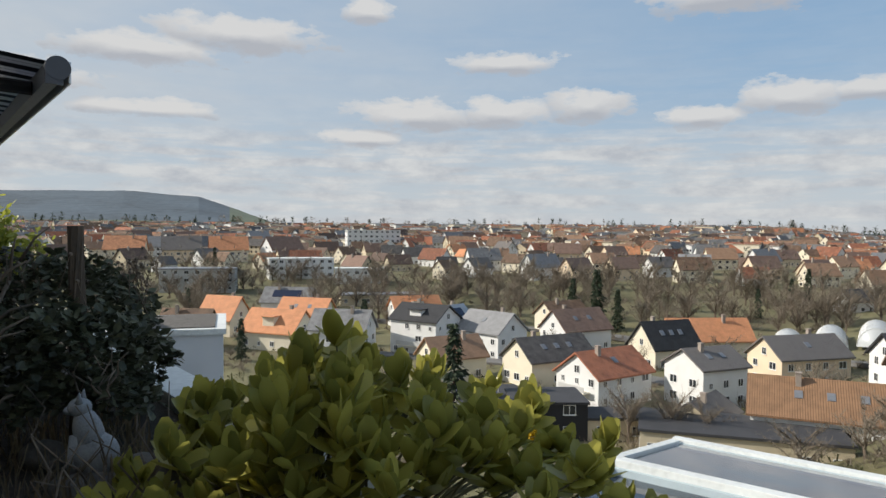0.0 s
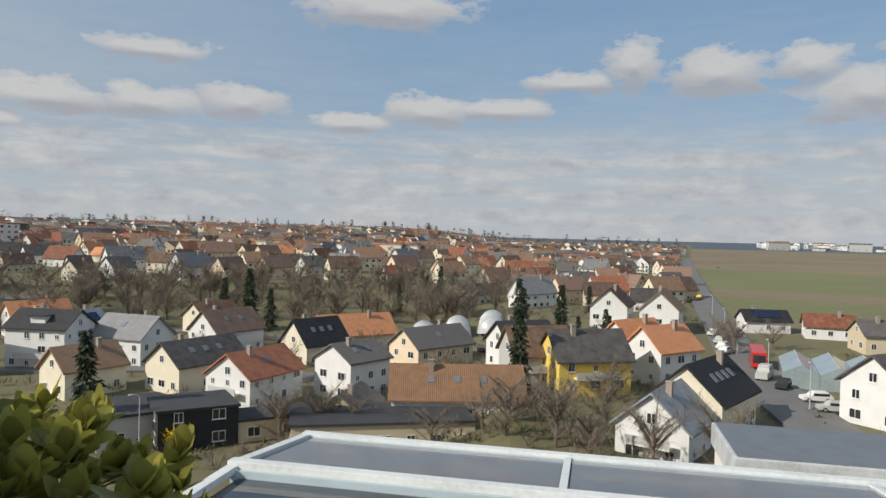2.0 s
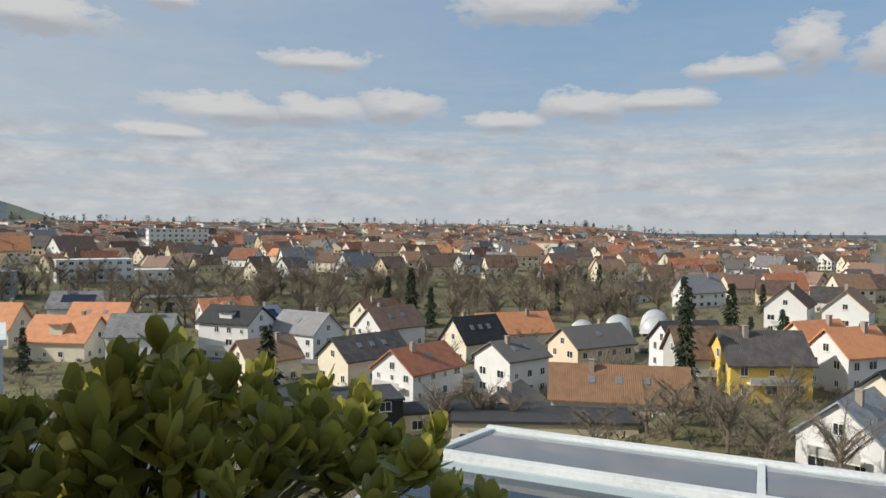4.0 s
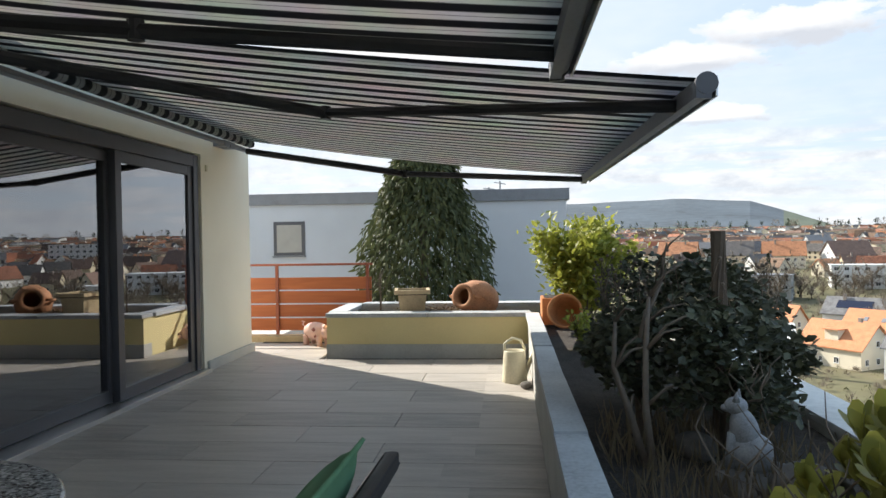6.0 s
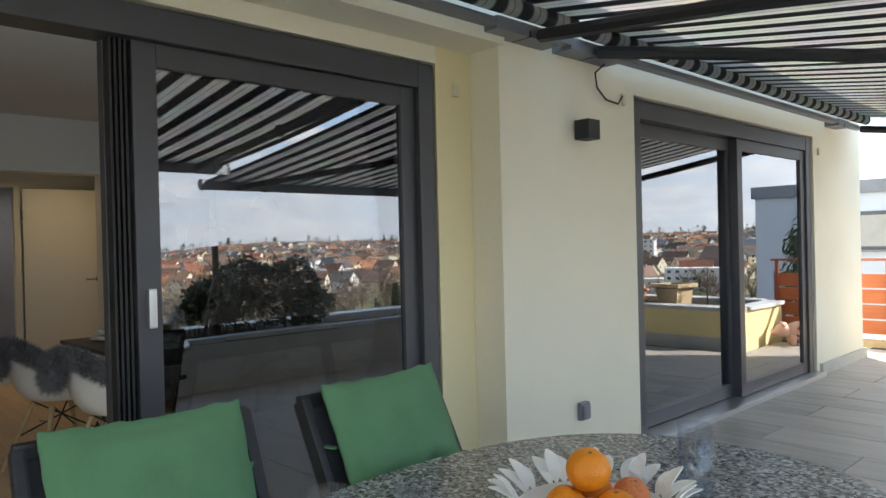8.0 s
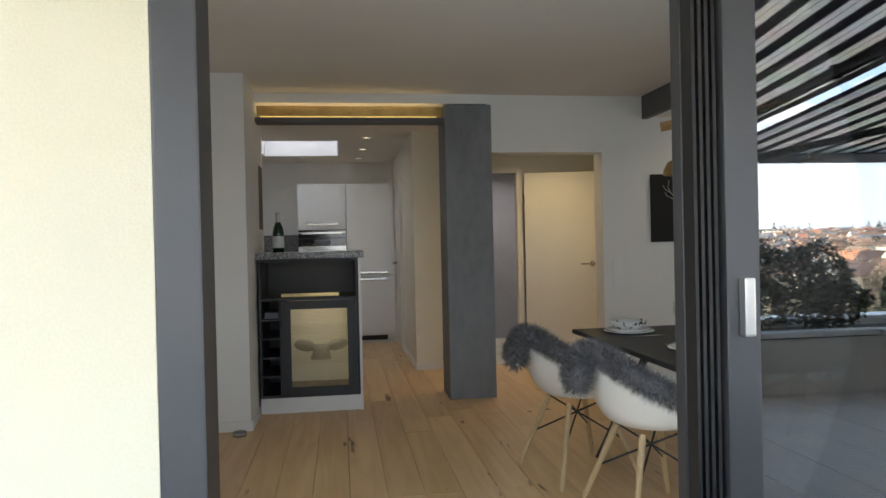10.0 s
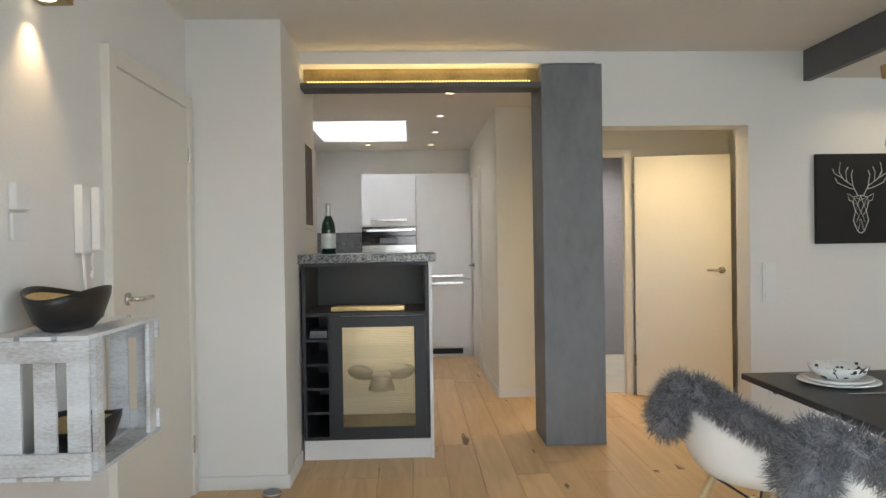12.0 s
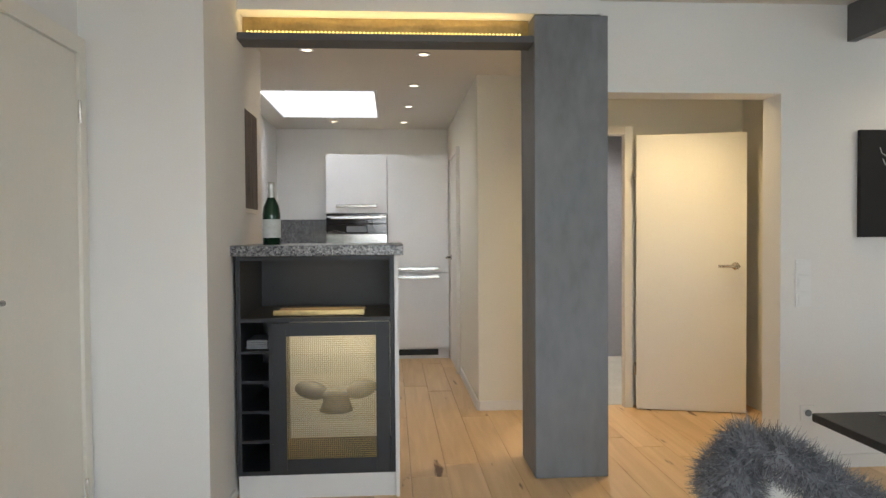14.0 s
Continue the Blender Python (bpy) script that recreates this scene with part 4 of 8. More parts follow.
def petal(L_, W_, t=0.002):
    bm = bmesh.new()
    up_, lo_ = [], []
    for k in range(9):
        u = k / 8
        w = W_ * math.sin(math.pi * min(1, u * 0.93 + 0.04)) ** 0.8 / 2
        up_.append((u * L_, w, 0.012 * math.sin(u * 3)))
        lo_.append((u * L_, -w, 0.012 * math.sin(u * 3)))
    for dz in (0, t):
        vs = [bm.verts.new((x, y, z + dz)) for x, y, z in up_ + lo_[::-1]]
        bm.faces.new(vs)
    es = [e for e in bm.edges if len(e.link_faces) == 1]
    bmesh.ops.bridge_loops(bm, edges=es)
    return bm


PETAL = mesh_of("petal", petal(0.075, 0.036), M_ENAMEL)
for k in range(11):
    a = 360 / 11 * k
    for da, el, r in ((-11, 30, 0.145), (11, 34, 0.145), (0, 52, 0.15)):
        c_, s_ = math.cos(radians(a + da * 0.6)), math.sin(radians(a + da * 0.6))
        piece("petal", PETAL, bowl, Matrix.Translation((r * c_, r * s_, 0.05)) @ Matrix.Rotation(radians(a + da), 4, "Z") @ Matrix.Rotation(radians(-el), 4, "Y"))


def fruit(name, x, y, z, r, mat, label):
    bm = bmesh.new()
    bmesh.ops.create_icosphere(bm, subdivisions=4, radius=r)
    for v in bm.verts:
        d = math.hypot(v.co.x, v.co.y) / r
        v.co.z *= 0.95 - 0.10 * math.exp(-(d / 0.22) ** 2)
        v.co += v.co.normalized() * 0.0012 * noise.noise(v.co * 60)
    f = thing(name, pose(x, y, z, random.uniform(-25, 25), random.uniform(-25, 25)), label, "fruit", "fruit in the bowl")
    part("skin", bm, mat, f, smooth=True)
    part("stalk_end", lathe(bmesh.new(), [(0.0, r * 0.84), (0.005, r * 0.85), (0.004, r * 0.875), (0, r * 0.88)], 8), M_STEM, f)


for q in ((-0.045, 0.03, 0.05, 0.042), (0.05, 0.035, 0.052, 0.042), (0.0, -0.055, 0.05, 0.042), (-0.005, 0.005, 0.118, 0.044)):
    fruit("orange", 1.535 + q[0], -1.60 + q[1], 0.735 + q[2], q[3], M_ORANGE, "ripe orange in the white fruit bowl")
for q in ((-0.075, -0.045, 0.058, 0.036), (0.075, -0.04, 0.058, 0.036)):
    fruit("peach", 1.535 + q[0], -1.60 + q[1], 0.735 + q[2], q[3], M_PEACH, "red and yellow peach in the fruit bowl")


def tumbler(x, y, label):
    g = thing("tumbler", pose(x, y, 0.732), label, "glass", "glasses on the garden table")
    bm = lathe(bmesh.new(), [(0.0, 0.0), (0.032, 0.0), (0.036, 0.01), (0.041, 0.13), (0.0385, 0.13), (0.033, 0.014), (0.0, 0.012)], 28)
    part("body", bm, M_BLUEGLASS, g, smooth=True)
    dot = bmesh.new()
    for j in range(6):
        for k in range(11):
            a = (k + 0.5 * (j % 2)) * 2 * math.pi / 11
            z = 0.022 + 0.018 * j
            r = 0.0364 + 0.0042 * z / 0.13
            m = Matrix.Translation((r * math.cos(a), r * math.sin(a), z)) @ Matrix.Rotation(a, 4, "Z") @ Matrix.Rotation(math.pi / 2, 4, "Y")
            bmesh.ops.create_cone(dot, cap_ends=False, segments=6, radius1=0.006, radius2=0.002, depth=0.002, matrix=m)
    part("dimple", dot, M_BLUEGLASS, g, "raised dots pressed in the glass")


tumbler(1.85, -1.655, "blue-grey dimpled drinking glass on the granite table")
tumbler(1.955, -1.60, "blue-grey dimpled drinking glass on the granite table")
tumbler(1.10, -1.33, "blue-grey dimpled drinking glass at the table edge")
tumbler(1.23, -1.42, "blue-grey dimpled drinking glass at the table edge")

can = thing("watering_can", pose(7.0, -3.14, -0.01, 0, 0, 10), "cream enamel watering can beside the planter wall", "watering can")
part("body", lathe(bmesh.new(), [(0, 0), (0.11, 0), (0.115, 0.01), (0.10, 0.29), (0.095, 0.30), (0.09, 0.28), (0.0, 0.27)], 26), M_CAN, can, smooth=True)
part("handle", tube(bmesh.new(), [(0, 0.095, 0.28), (0, 0.09, 0.36), (0, 0.02, 0.41), (0, -0.06, 0.39), (0, -0.098, 0.30)], 0.012), M_CAN, can, smooth=True)
part("spout", rod(rod(bmesh.new(), (0, -0.09, 0.06), (0, -0.20, 0.33), 0.024, 0.016, 12), (0, -0.195, 0.32), (0, -0.235, 0.39), 0.02, 0.045, 14), M_CAN, can, smooth=True)
st = bmesh.new()
bmesh.ops.create_icosphere(st, subdivisions=3, radius=0.06, matrix=Matrix.Diagonal((1.3, 0.9, 0.6, 1)))
for v in st.verts:
    v.co *= 1 + 0.25 * noise.noise(v.co * 18)
solo("stone", st, M_STONE, pose(6.72, -3.24, 0.025), "small dark stone by the watering can", "stone", smooth=True)

jar = thing("terracotta_jar", pose(8.98, -2.68, 0.60, 0, -80, -32), "round terracotta jar lying on its side in the planter", "jar")
part("body", lathe(bmesh.new(), [(0.0, -0.34), (0.12, -0.34), (0.18, -0.27), (0.225, -0.12), (0.215, 0.02), (0.16, 0.14), (0.12, 0.17), (0.115, 0.20), (0.15, 0.235), (0.15, 0.25), (0.10, 0.25), (0.09, 0.19), (0.15, 0.05), (0.17, -0.15), (0.0, -0.26)], 32), M_TERRA, jar, smooth=True)
for s in (-1, 1):
    part("handle", tube(bmesh.new(), [(0, s * 0.14, 0.19), (0, s * 0.22, 0.17), (0, s * 0.245, 0.09), (0, s * 0.20, 0.02)], 0.02), M_TERRA, jar, smooth=True)
    part("flower", lathe(bmesh.new(), [(0.0, 0), (0.05, 0), (0.03, 0.02), (0.0, 0.025)], 7, pose(0.17 * 0.9, 0.08 * s, 0.07, 0, 65, 0)), M_TERRA, jar, "clay flower relief")
pot = thing("square_pot", pose(8.86, -1.95, 0.415, 0, 0, 8), "square sandstone-coloured pot with a broad rim", "pot")
bm = bmesh.new()
r = bmesh.ops.create_cone(bm, cap_ends=True, segments=4, radius1=0.20, radius2=0.235, depth=0.26, matrix=pose(0, 0, 0.13, 0, 0, 45))
part("body", bm, M_SAND, pot)
part("rim", bx(bx(bx(bx(bmesh.new(), -0.21, 0.21, -0.21, -0.17, 0.26, 0.31, 0.006), -0.21, 0.21, 0.17, 0.21, 0.26, 0.31, 0.006), -0.21, -0.17, -0.17, 0.17, 0.262, 0.308), 0.17, 0.21, -0.17, 0.17, 0.262, 0.308), M_SAND, pot)
part("soil", cube(-0.17, 0.17, -0.17, 0.17, 0.25, 0.285), M_SOIL, pot)
tp = thing("tipped_pot", pose(7.6, -3.66, 0.555, 0, -72, -10) @ Matrix.Scale(0.76, 4), "terracotta flower pot tipped over on the planter soil", "pot")
part("body", lathe(bmesh.new(), [(0.0, -0.2), (0.13, -0.2), (0.20, 0.14), (0.225, 0.14), (0.225, 0.20), (0.20, 0.20), (0.18, 0.12), (0.12, -0.16), (0.0, -0.17)], 32), M_TERRA2, tp, smooth=True)
bp_ = thing("planter_box", pose(8.15, -3.60, 0.40), "rectangular terracotta box on the planter soil", "pot")
part("body", cube(-0.20, 0.20, -0.16, 0.16, 0, 0.28, 0.012), M_TERRA2, bp_)
part("soil", cube(-0.17, 0.17, -0.13, 0.13, 0.27, 0.285), M_SOIL, bp_)
for k, (x, y, s) in enumerate(((5.9, -3.75, 0.10), (5.6, -3.95, 0.07), (3.6, -3.9, 0.09), (3.05, -4.15, 0.13), (6.6, -3.72, 0.08))):
    st = bmesh.new()
    bmesh.ops.create_icosphere(st, subdivisions=3, radius=s, matrix=Matrix.Diagonal((1.2, 1, 0.7, 1)))
    for v in st.verts:
        v.co *= 1 + 0.3 * noise.noise(v.co * 9 + Vector((k, 0, 0)))
    solo("stone", st, M_STONE, pose(x, y, 0.36 + s * 0.45), "rough grey-brown stone lying in the planter bed", "stone", "stones in the planter", True)

# statues, each one plain mesh
cat = bmesh.new()


def blob(bm, x, y, z, rx, ry, rz, tilt=0):
    bmesh.ops.create_icosphere(bm, subdivisions=3, radius=1, matrix=Matrix.Translation((x, y, z)) @ Matrix.Rotation(radians(tilt), 4, "Y") @ Matrix.Diagonal((rx, ry, rz, 1)))


blob(cat, 0, 0, 0.11, 0.12, 0.09, 0.12)
blob(cat, -0.03, 0, 0.22, 0.075, 0.07, 0.14, -14)
blob(cat, -0.075, 0, 0.36, 0.06, 0.055, 0.05)
blob(cat, -0.125, 0, 0.345, 0.03, 0.028, 0.022)
for s in (-1, 1):
    rod(cat, (-0.07, s * 0.033, 0.39), (-0.065, s * 0.042, 0.445), 0.022, 0.003, 8)
    rod(cat, (-0.09, s * 0.035, 0.22), (-0.11, s * 0.035, 0.0), 0.028, 0.024, 8)
tube(cat, [(0.10, 0, 0.03), (0.17, 0.05, 0.03), (0.14, 0.12, 0.03), (0.03, 0.14, 0.03)], 0.02)
solo("cat_statue", cat, M_CAT, pose(3.26, -4.02, 0.40, 0, 0, -115) @ Matrix.Scale(0.72, 4), "grey stone statue of a sitting cat among shrubs", "statue", smooth=True)
plinth = bmesh.new()
bmesh.ops.create_icosphere(plinth, subdivisions=3, radius=0.16, matrix=Matrix.Diagonal((1.15, 1.0, 0.42, 1)))
for v in plinth.verts:
    v.co *= 1 + 0.15 * noise.noise(v.co * 11)
solo("stone", plinth, M_STONE, pose(3.26, -4.02, 0.36), "flat stone under the cat statue", "stone", smooth=True)
pig = bmesh.new()
blob(pig, 0, 0, 0.20, 0.22, 0.11, 0.115)
blob(pig, -0.23, 0, 0.20, 0.10, 0.085, 0.085)
rod(pig, (-0.30, 0, 0.18), (-0.35, 0, 0.17), 0.042, 0.04, 12)
for x in (-0.13, 0.13):
    for s in (-1, 1):
        rod(pig, (x, s * 0.06, 0.15), (x, s * 0.065, 0.0), 0.04, 0.03, 10)
for s in (-1, 1):
    rod(pig, (-0.22, s * 0.05, 0.27), (-0.27, s * 0.08, 0.30), 0.035, 0.006, 8)
tube(pig, [(0.21, 0, 0.24), (0.25, 0.02, 0.27), (0.26, -0.02, 0.30), (0.28, 0.01, 0.31)], 0.009, 6)
for f in pig.faces:
    c = f.calc_center_median()
    f.material_index = 1 if noise.noise(c * 8.5 + Vector((2, 1, 5))) > 0.22 and c.z > 0.13 else 0
solo("pig_statue", pig, [M_PIGPINK, M_PIGSPOT], pose(9.28, -0.66, -0.025, 0, 0, 55), "pink pig statue with dark red patches by the fence", "statue", smooth=True)


# ---- plants on the terrace ----
def leaf_verts(L_, W_, curl, n=4):
    """Rows of a pointed leaf: base at the origin, tip along +x, folded a little at the midrib."""
    out = []
    for k in range(n + 1):
        u = k / n
        w = W_ / 2 * (math.sin(math.pi * (0.06 + 0.90 * u ** 1.05)) ** 0.62)
        z = curl * L_ * u * u
        out.append(((u * L_, -w, z + 0.22 * w), (u * L_, 0, z), (u * L_, w, z + 0.22 * w)))
    return out


def add_leaf(bm, m, rows):
    g = [[bm.verts.new(m @ Vector(p)) for p in r] for r in rows]
    for a, b in zip(g, g[1:]):
        for k in range(2):
            bm.faces.new((a[k], a[k + 1], b[k + 1], b[k]))


def aim(p, d, spin=0.0):
    """Places a leaf at p that points along d."""
    d = Vector(d).normalized()
    side = Vector((0, 0, 1)).cross(d)
    side = side.normalized() if side.length > 1e-3 else Vector((0, 1, 0))
    upv = d.cross(side)
    m = Matrix((d, side, upv)).transposed().to_4x4()
    return Matrix.Translation(p) @ m @ Matrix.Rotation(spin, 4, "X")


rng = random.Random(5)
laurel = thing("laurel_bush", pose(2.3, -4.6, 0.36), "evergreen laurel bush with olive green leaves in the planter", "bush")
LEAF_ROWS = leaf_verts(0.108, 0.062, 0.18)
LEAF = []
for k in range(3):
    bm = bmesh.new()
    add_leaf(bm, Matrix(), leaf_verts(0.100 + 0.014 * k, 0.058 + 0.007 * k, 0.05 + 0.16 * k, 5))
    LEAF.append(mesh_of("leaf", bm, M_LAUREL, True))
stems, joined, count = bmesh.new(), bmesh.new(), 0
along, across = Vector((-0.60, -0.80, 0)), Vector((-0.80, 0.60, 0))
tips = []
for k in range(150):
    u = rng.uniform(-0.74, 0.86) if k > 16 else rng.gauss(-0.08, 0.10)
    v = rng.uniform(-0.5, 0.5) if k > 16 else rng.gauss(0.0, 0.10)
    top = 0.44 + 0.06 * math.cos(u * 3.2) - 0.40 * max(0, -0.35 - u) - 0.6 * max(0, u - 0.5) - 0.22 * v * v
    top += 0.11 * math.exp(-((u + 0.08) / 0.16) ** 2 - (v / 0.3) ** 2) + rng.uniform(-0.16, 0.06)
    z = top * (0.42 + 0.58 * rng.random() ** 0.45)
    tips.append((u, v, z))
for u, v, z in sorted(tips, key=lambda q: -q[2]):
    p = along * u + across * v + Vector((0, 0, z))
    root = along * (u * 0.72) + across * (v * 0.6)
    root.y = max(root.y, 0.12)
    mid = root.lerp(p, 0.55) + Vector((rng.uniform(-0.04, 0.04), rng.uniform(-0.04, 0.04), 0.02))
    tube(stems, [root, mid, p], [0.007, 0.005, 0.003], 5)
    for ring, (n, el, back) in enumerate(((3, 66, 0.0), (5, 42, 0.02), (5, 14, 0.055))):
        for j in range(n):
            a = rng.uniform(0, 0.5) + 2 * math.pi * (j + 0.5 * ring) / n
            e = radians(el + rng.uniform(-14, 14))
            d = Vector((math.cos(a) * math.cos(e), math.sin(a) * math.cos(e), math.sin(e)))
            m = aim(p - (p - mid).normalized() * back, d, rng.uniform(-0.5, 0.5))
            s = rng.uniform(0.72, 1.12)
            if count < 290 and v > -0.15:
                piece("leaf", LEAF[count % 3], laurel, m @ Matrix.Scale(s, 4))
                count += 1
            else:
                add_leaf(joined, m @ Matrix.Scale(s, 4), LEAF_ROWS)
part("stem", stems, M_STEM, laurel, "thin olive stems")
part("foliage", joined, M_LAUREL, laurel, "dense olive green leaves", True)["kind"] = "stuff"

ivy = thing("ivy_shrub", pose(4.2, -4.0, 0.36), "dark overgrown ivy shrub with bare twisted stems", "shrub")
fol, wood = bmesh.new(), bmesh.new()
IR = leaf_verts(0.040, 0.032, 0.1, 2)
for k in range(9500):
    a, b = rng.uniform(0, 2 * math.pi), rng.uniform(-0.55, 1)
    r = 0.62 + 0.42 * rng.random() ** 0.5
    p = Vector((0.84 * math.cos(a) * math.sqrt(max(0, 1 - b * b)) * r, 0.48 * math.sin(a) * math.sqrt(max(0, 1 - b * b)) * r, 0.38 + 0.42 * b * r))
    p += Vector((0, 0, 0.20 * noise.noise(p * 2.4))) + 0.13 * Vector((noise.noise(p * 5), noise.noise(p * 5 + Vector((9, 0, 0))), 0))
    d = Vector((rng.uniform(-1, 1), rng.uniform(-1, 1), rng.uniform(-0.7, 0.5)))
    add_leaf(fol, aim(p, d, rng.uniform(-1, 1)) @ Matrix.Scale(rng.uniform(0.6, 1.3), 4), IR)
for k in range(150):
    a = rng.uniform(0, 2 * math.pi)
    p = Vector((0.7 * math.cos(a) * rng.random(), 0.42 * math.sin(a), rng.uniform(0.56, 0.76)))
    q = p + Vector((rng.uniform(-0.06, 0.06), rng.uniform(-0.06, 0.06), rng.uniform(0.05, 0.14)))
    rod(wood, p, q, 0.003, 0.001, 4)
    bmesh.ops.create_icosphere(wood, subdivisions=1, radius=0.009, matrix=Matrix.Translation(q))
for pts in (((-0.75, 0.34, 0.0), (-0.72, 0.40, 0.22), (-0.68, 0.46, 0.40), (-0.66, 0.45, 0.60)), ((-0.78, 0.32, 0.0), (-0.74, 0.34, 0.25), (-0.70, 0.33, 0.48), (-0.62, 0.30, 0.70)), ((-0.45, 0.30, 0.0), (-0.42, 0.33, 0.3), (-0.46, 0.30, 0.55), (-0.4, 0.2, 0.75)), ((0.2, 0.2, 0.0), (0.22, 0.2, 0.4), (0.2, 0.1, 0.7), (0.2, 0.1, 0.8))):
    tube(wood, [Vector(q) for q in pts], [0.018, 0.015, 0.012, 0.008], 8)
    for k in (1, 2, 2, 3):
        q = Vector(pts[k]) + Vector((rng.uniform(-0.12, 0.08), rng.uniform(-0.20, 0.03), rng.uniform(0.05, 0.18)))
        tube(wood, [pts[k], (Vector(pts[k]) + q) / 2 + Vector((0, 0, 0.03)), q], [0.009, 0.006, 0.003], 5)
for k in range(9):
    q = Vector((-0.86 + rng.uniform(0, 0.12), -0.05 + rng.uniform(-0.05, 0.08), 0.30))
    pts = [q]
    for j in range(4):
        pts.append(pts[-1] + Vector((rng.uniform(-0.05, 0.04), rng.uniform(-0.05, 0.05), rng.uniform(0.01, 0.06))))
    tube(wood, pts, [0.005, 0.005, 0.004, 0.003, 0.002], 5)
part("stem", wood, M_TWIG, ivy, "grey-brown bare stems", True)["kind"] = "stuff"
part("foliage", fol, M_IVY, ivy, "small dark leaves")["kind"] = "stuff"
post = bmesh.new()
tube(post, [(0, 0, 0), (0.01, 0, 0.5), (0, 0.01, 0.98)], [0.045, 0.04, 0.034], 9)
for v in post.verts:
    v.co += Vector((1, 1, 0)) * 0.01 * noise.noise(v.co * 14)
solo("tree_stump", post, M_BARK, pose(3.75, -4.05, 0.36), "dark broken stump standing in the ivy shrub", "stump")


def leafy_bush(x, y, z, rx, ry, rz, n, mat, label, seed, leaf=(0.05, 0.026)):
    rg = random.Random(seed)
    b = thing("bush", pose(x, y, z), label, "bush")
    fo, wo = bmesh.new(), bmesh.new()
    rows = leaf_verts(leaf[0], leaf[1], 0.1, 2)
    for k in range(26):
        a = rg.uniform(0, 6.28)
        q = Vector((rx * math.cos(a) * rg.random(), ry * math.sin(a) * rg.random(), rz * rg.uniform(0.9, 1.7)))
        tube(wo, [(0.1 * math.cos(a) * rx, 0.1 * math.sin(a) * ry, 0), q * 0.5, q], [0.01, 0.006, 0.002], 5)
        for j in range(n // 26):
            t = rg.uniform(0.35, 1.05)
            p = q * t + Vector((rg.gauss(0, rx * 0.16), rg.gauss(0, ry * 0.16), rg.gauss(0, rz * 0.12)))
            add_leaf(fo, aim(p, (rg.uniform(-1, 1), rg.uniform(-1, 1), rg.uniform(-0.3, 1)), rg.uniform(-1, 1)) @ Matrix.Scale(rg.uniform(0.7, 1.3), 4), rows)
    part("stem", wo, M_TWIG, b)
    part("foliage", fo, mat, b)["kind"] = "stuff"
    return b


leafy_bush(8.75, -3.98, 0.36, 0.58, 0.55, 0.62, 9000, M_YBUSH, "yellow-green leafy bush behind the tipped pot", 11, (0.075, 0.046))
leafy_bush(6.55, -3.72, 0.36, 0.24, 0.13, 0.18, 420, M_YBUSH, "low pale green plant at the edge of the planter", 12, (0.04, 0.03))
leafy_bush(9.05, -2.35, 0.42, 0.3, 0.7, 0.05, 200, M_DRY, "dry creeping plants on the raised planter", 14, (0.03, 0.02))
sap = thing("sapling", pose(8.95, -1.55, 0.42), "thin bare sapling in the raised planter", "tree")
tw = bmesh.new()
tube(tw, [(0, 0, 0), (0.01, 0, 0.25), (0, 0.01, 0.5)], [0.013, 0.01, 0.004], 6)
for k in range(14):
    a = rng.uniform(0, 6.28)
    z = rng.uniform(0.22, 0.5)
    tube(tw, [(0, 0, z), (0.06 * math.cos(a), 0.06 * math.sin(a), z + 0.07), (0.09 * math.cos(a), 0.09 * math.sin(a), z + 0.15)], [0.004, 0.003, 0.0015], 4)
part("trunk", tw, M_TWIG, sap)
# dry stalks and twigs round the statue
dry, tww = bmesh.new(), bmesh.new()
for k in range(1100):
    x, y = rng.uniform(1.9, 4.2), rng.uniform(-4.3, -3.5)
    p = Vector((x, y, 0.355))
    q = p + Vector((rng.uniform(-0.07, 0.07), rng.uniform(-0.07, 0.07), rng.uniform(0.04, 0.16)))
    add_leaf(dry, aim(p, q - p, rng.uniform(-1, 1)) @ Matrix.Scale((q - p).length / 0.055, 4), leaf_verts(0.055, 0.004, 0.2, 2))
for k in range(36):
    x, y = rng.uniform(2.2, 3.2), rng.uniform(-4.45, -3.8)
    pts = [Vector((x, y, 0.355))]
    for j in range(4):
        pts.append(pts[-1] + Vector((rng.uniform(-0.09, 0.09), rng.uniform(-0.09, 0.09), rng.uniform(0.03, 0.13))))
    tube(tww, pts, [0.006, 0.005, 0.004, 0.003, 0.002], 5)
st_ = part("dry_grass", dry, M_DRY)
tagged(st_, "dry yellow-brown grass in the planter bed", "grass", kind="stuff")
st_ = part("twigs", tww, M_TWIG)
tagged(st_, "bare brown twigs in the planter bed", "twigs", kind="stuff")

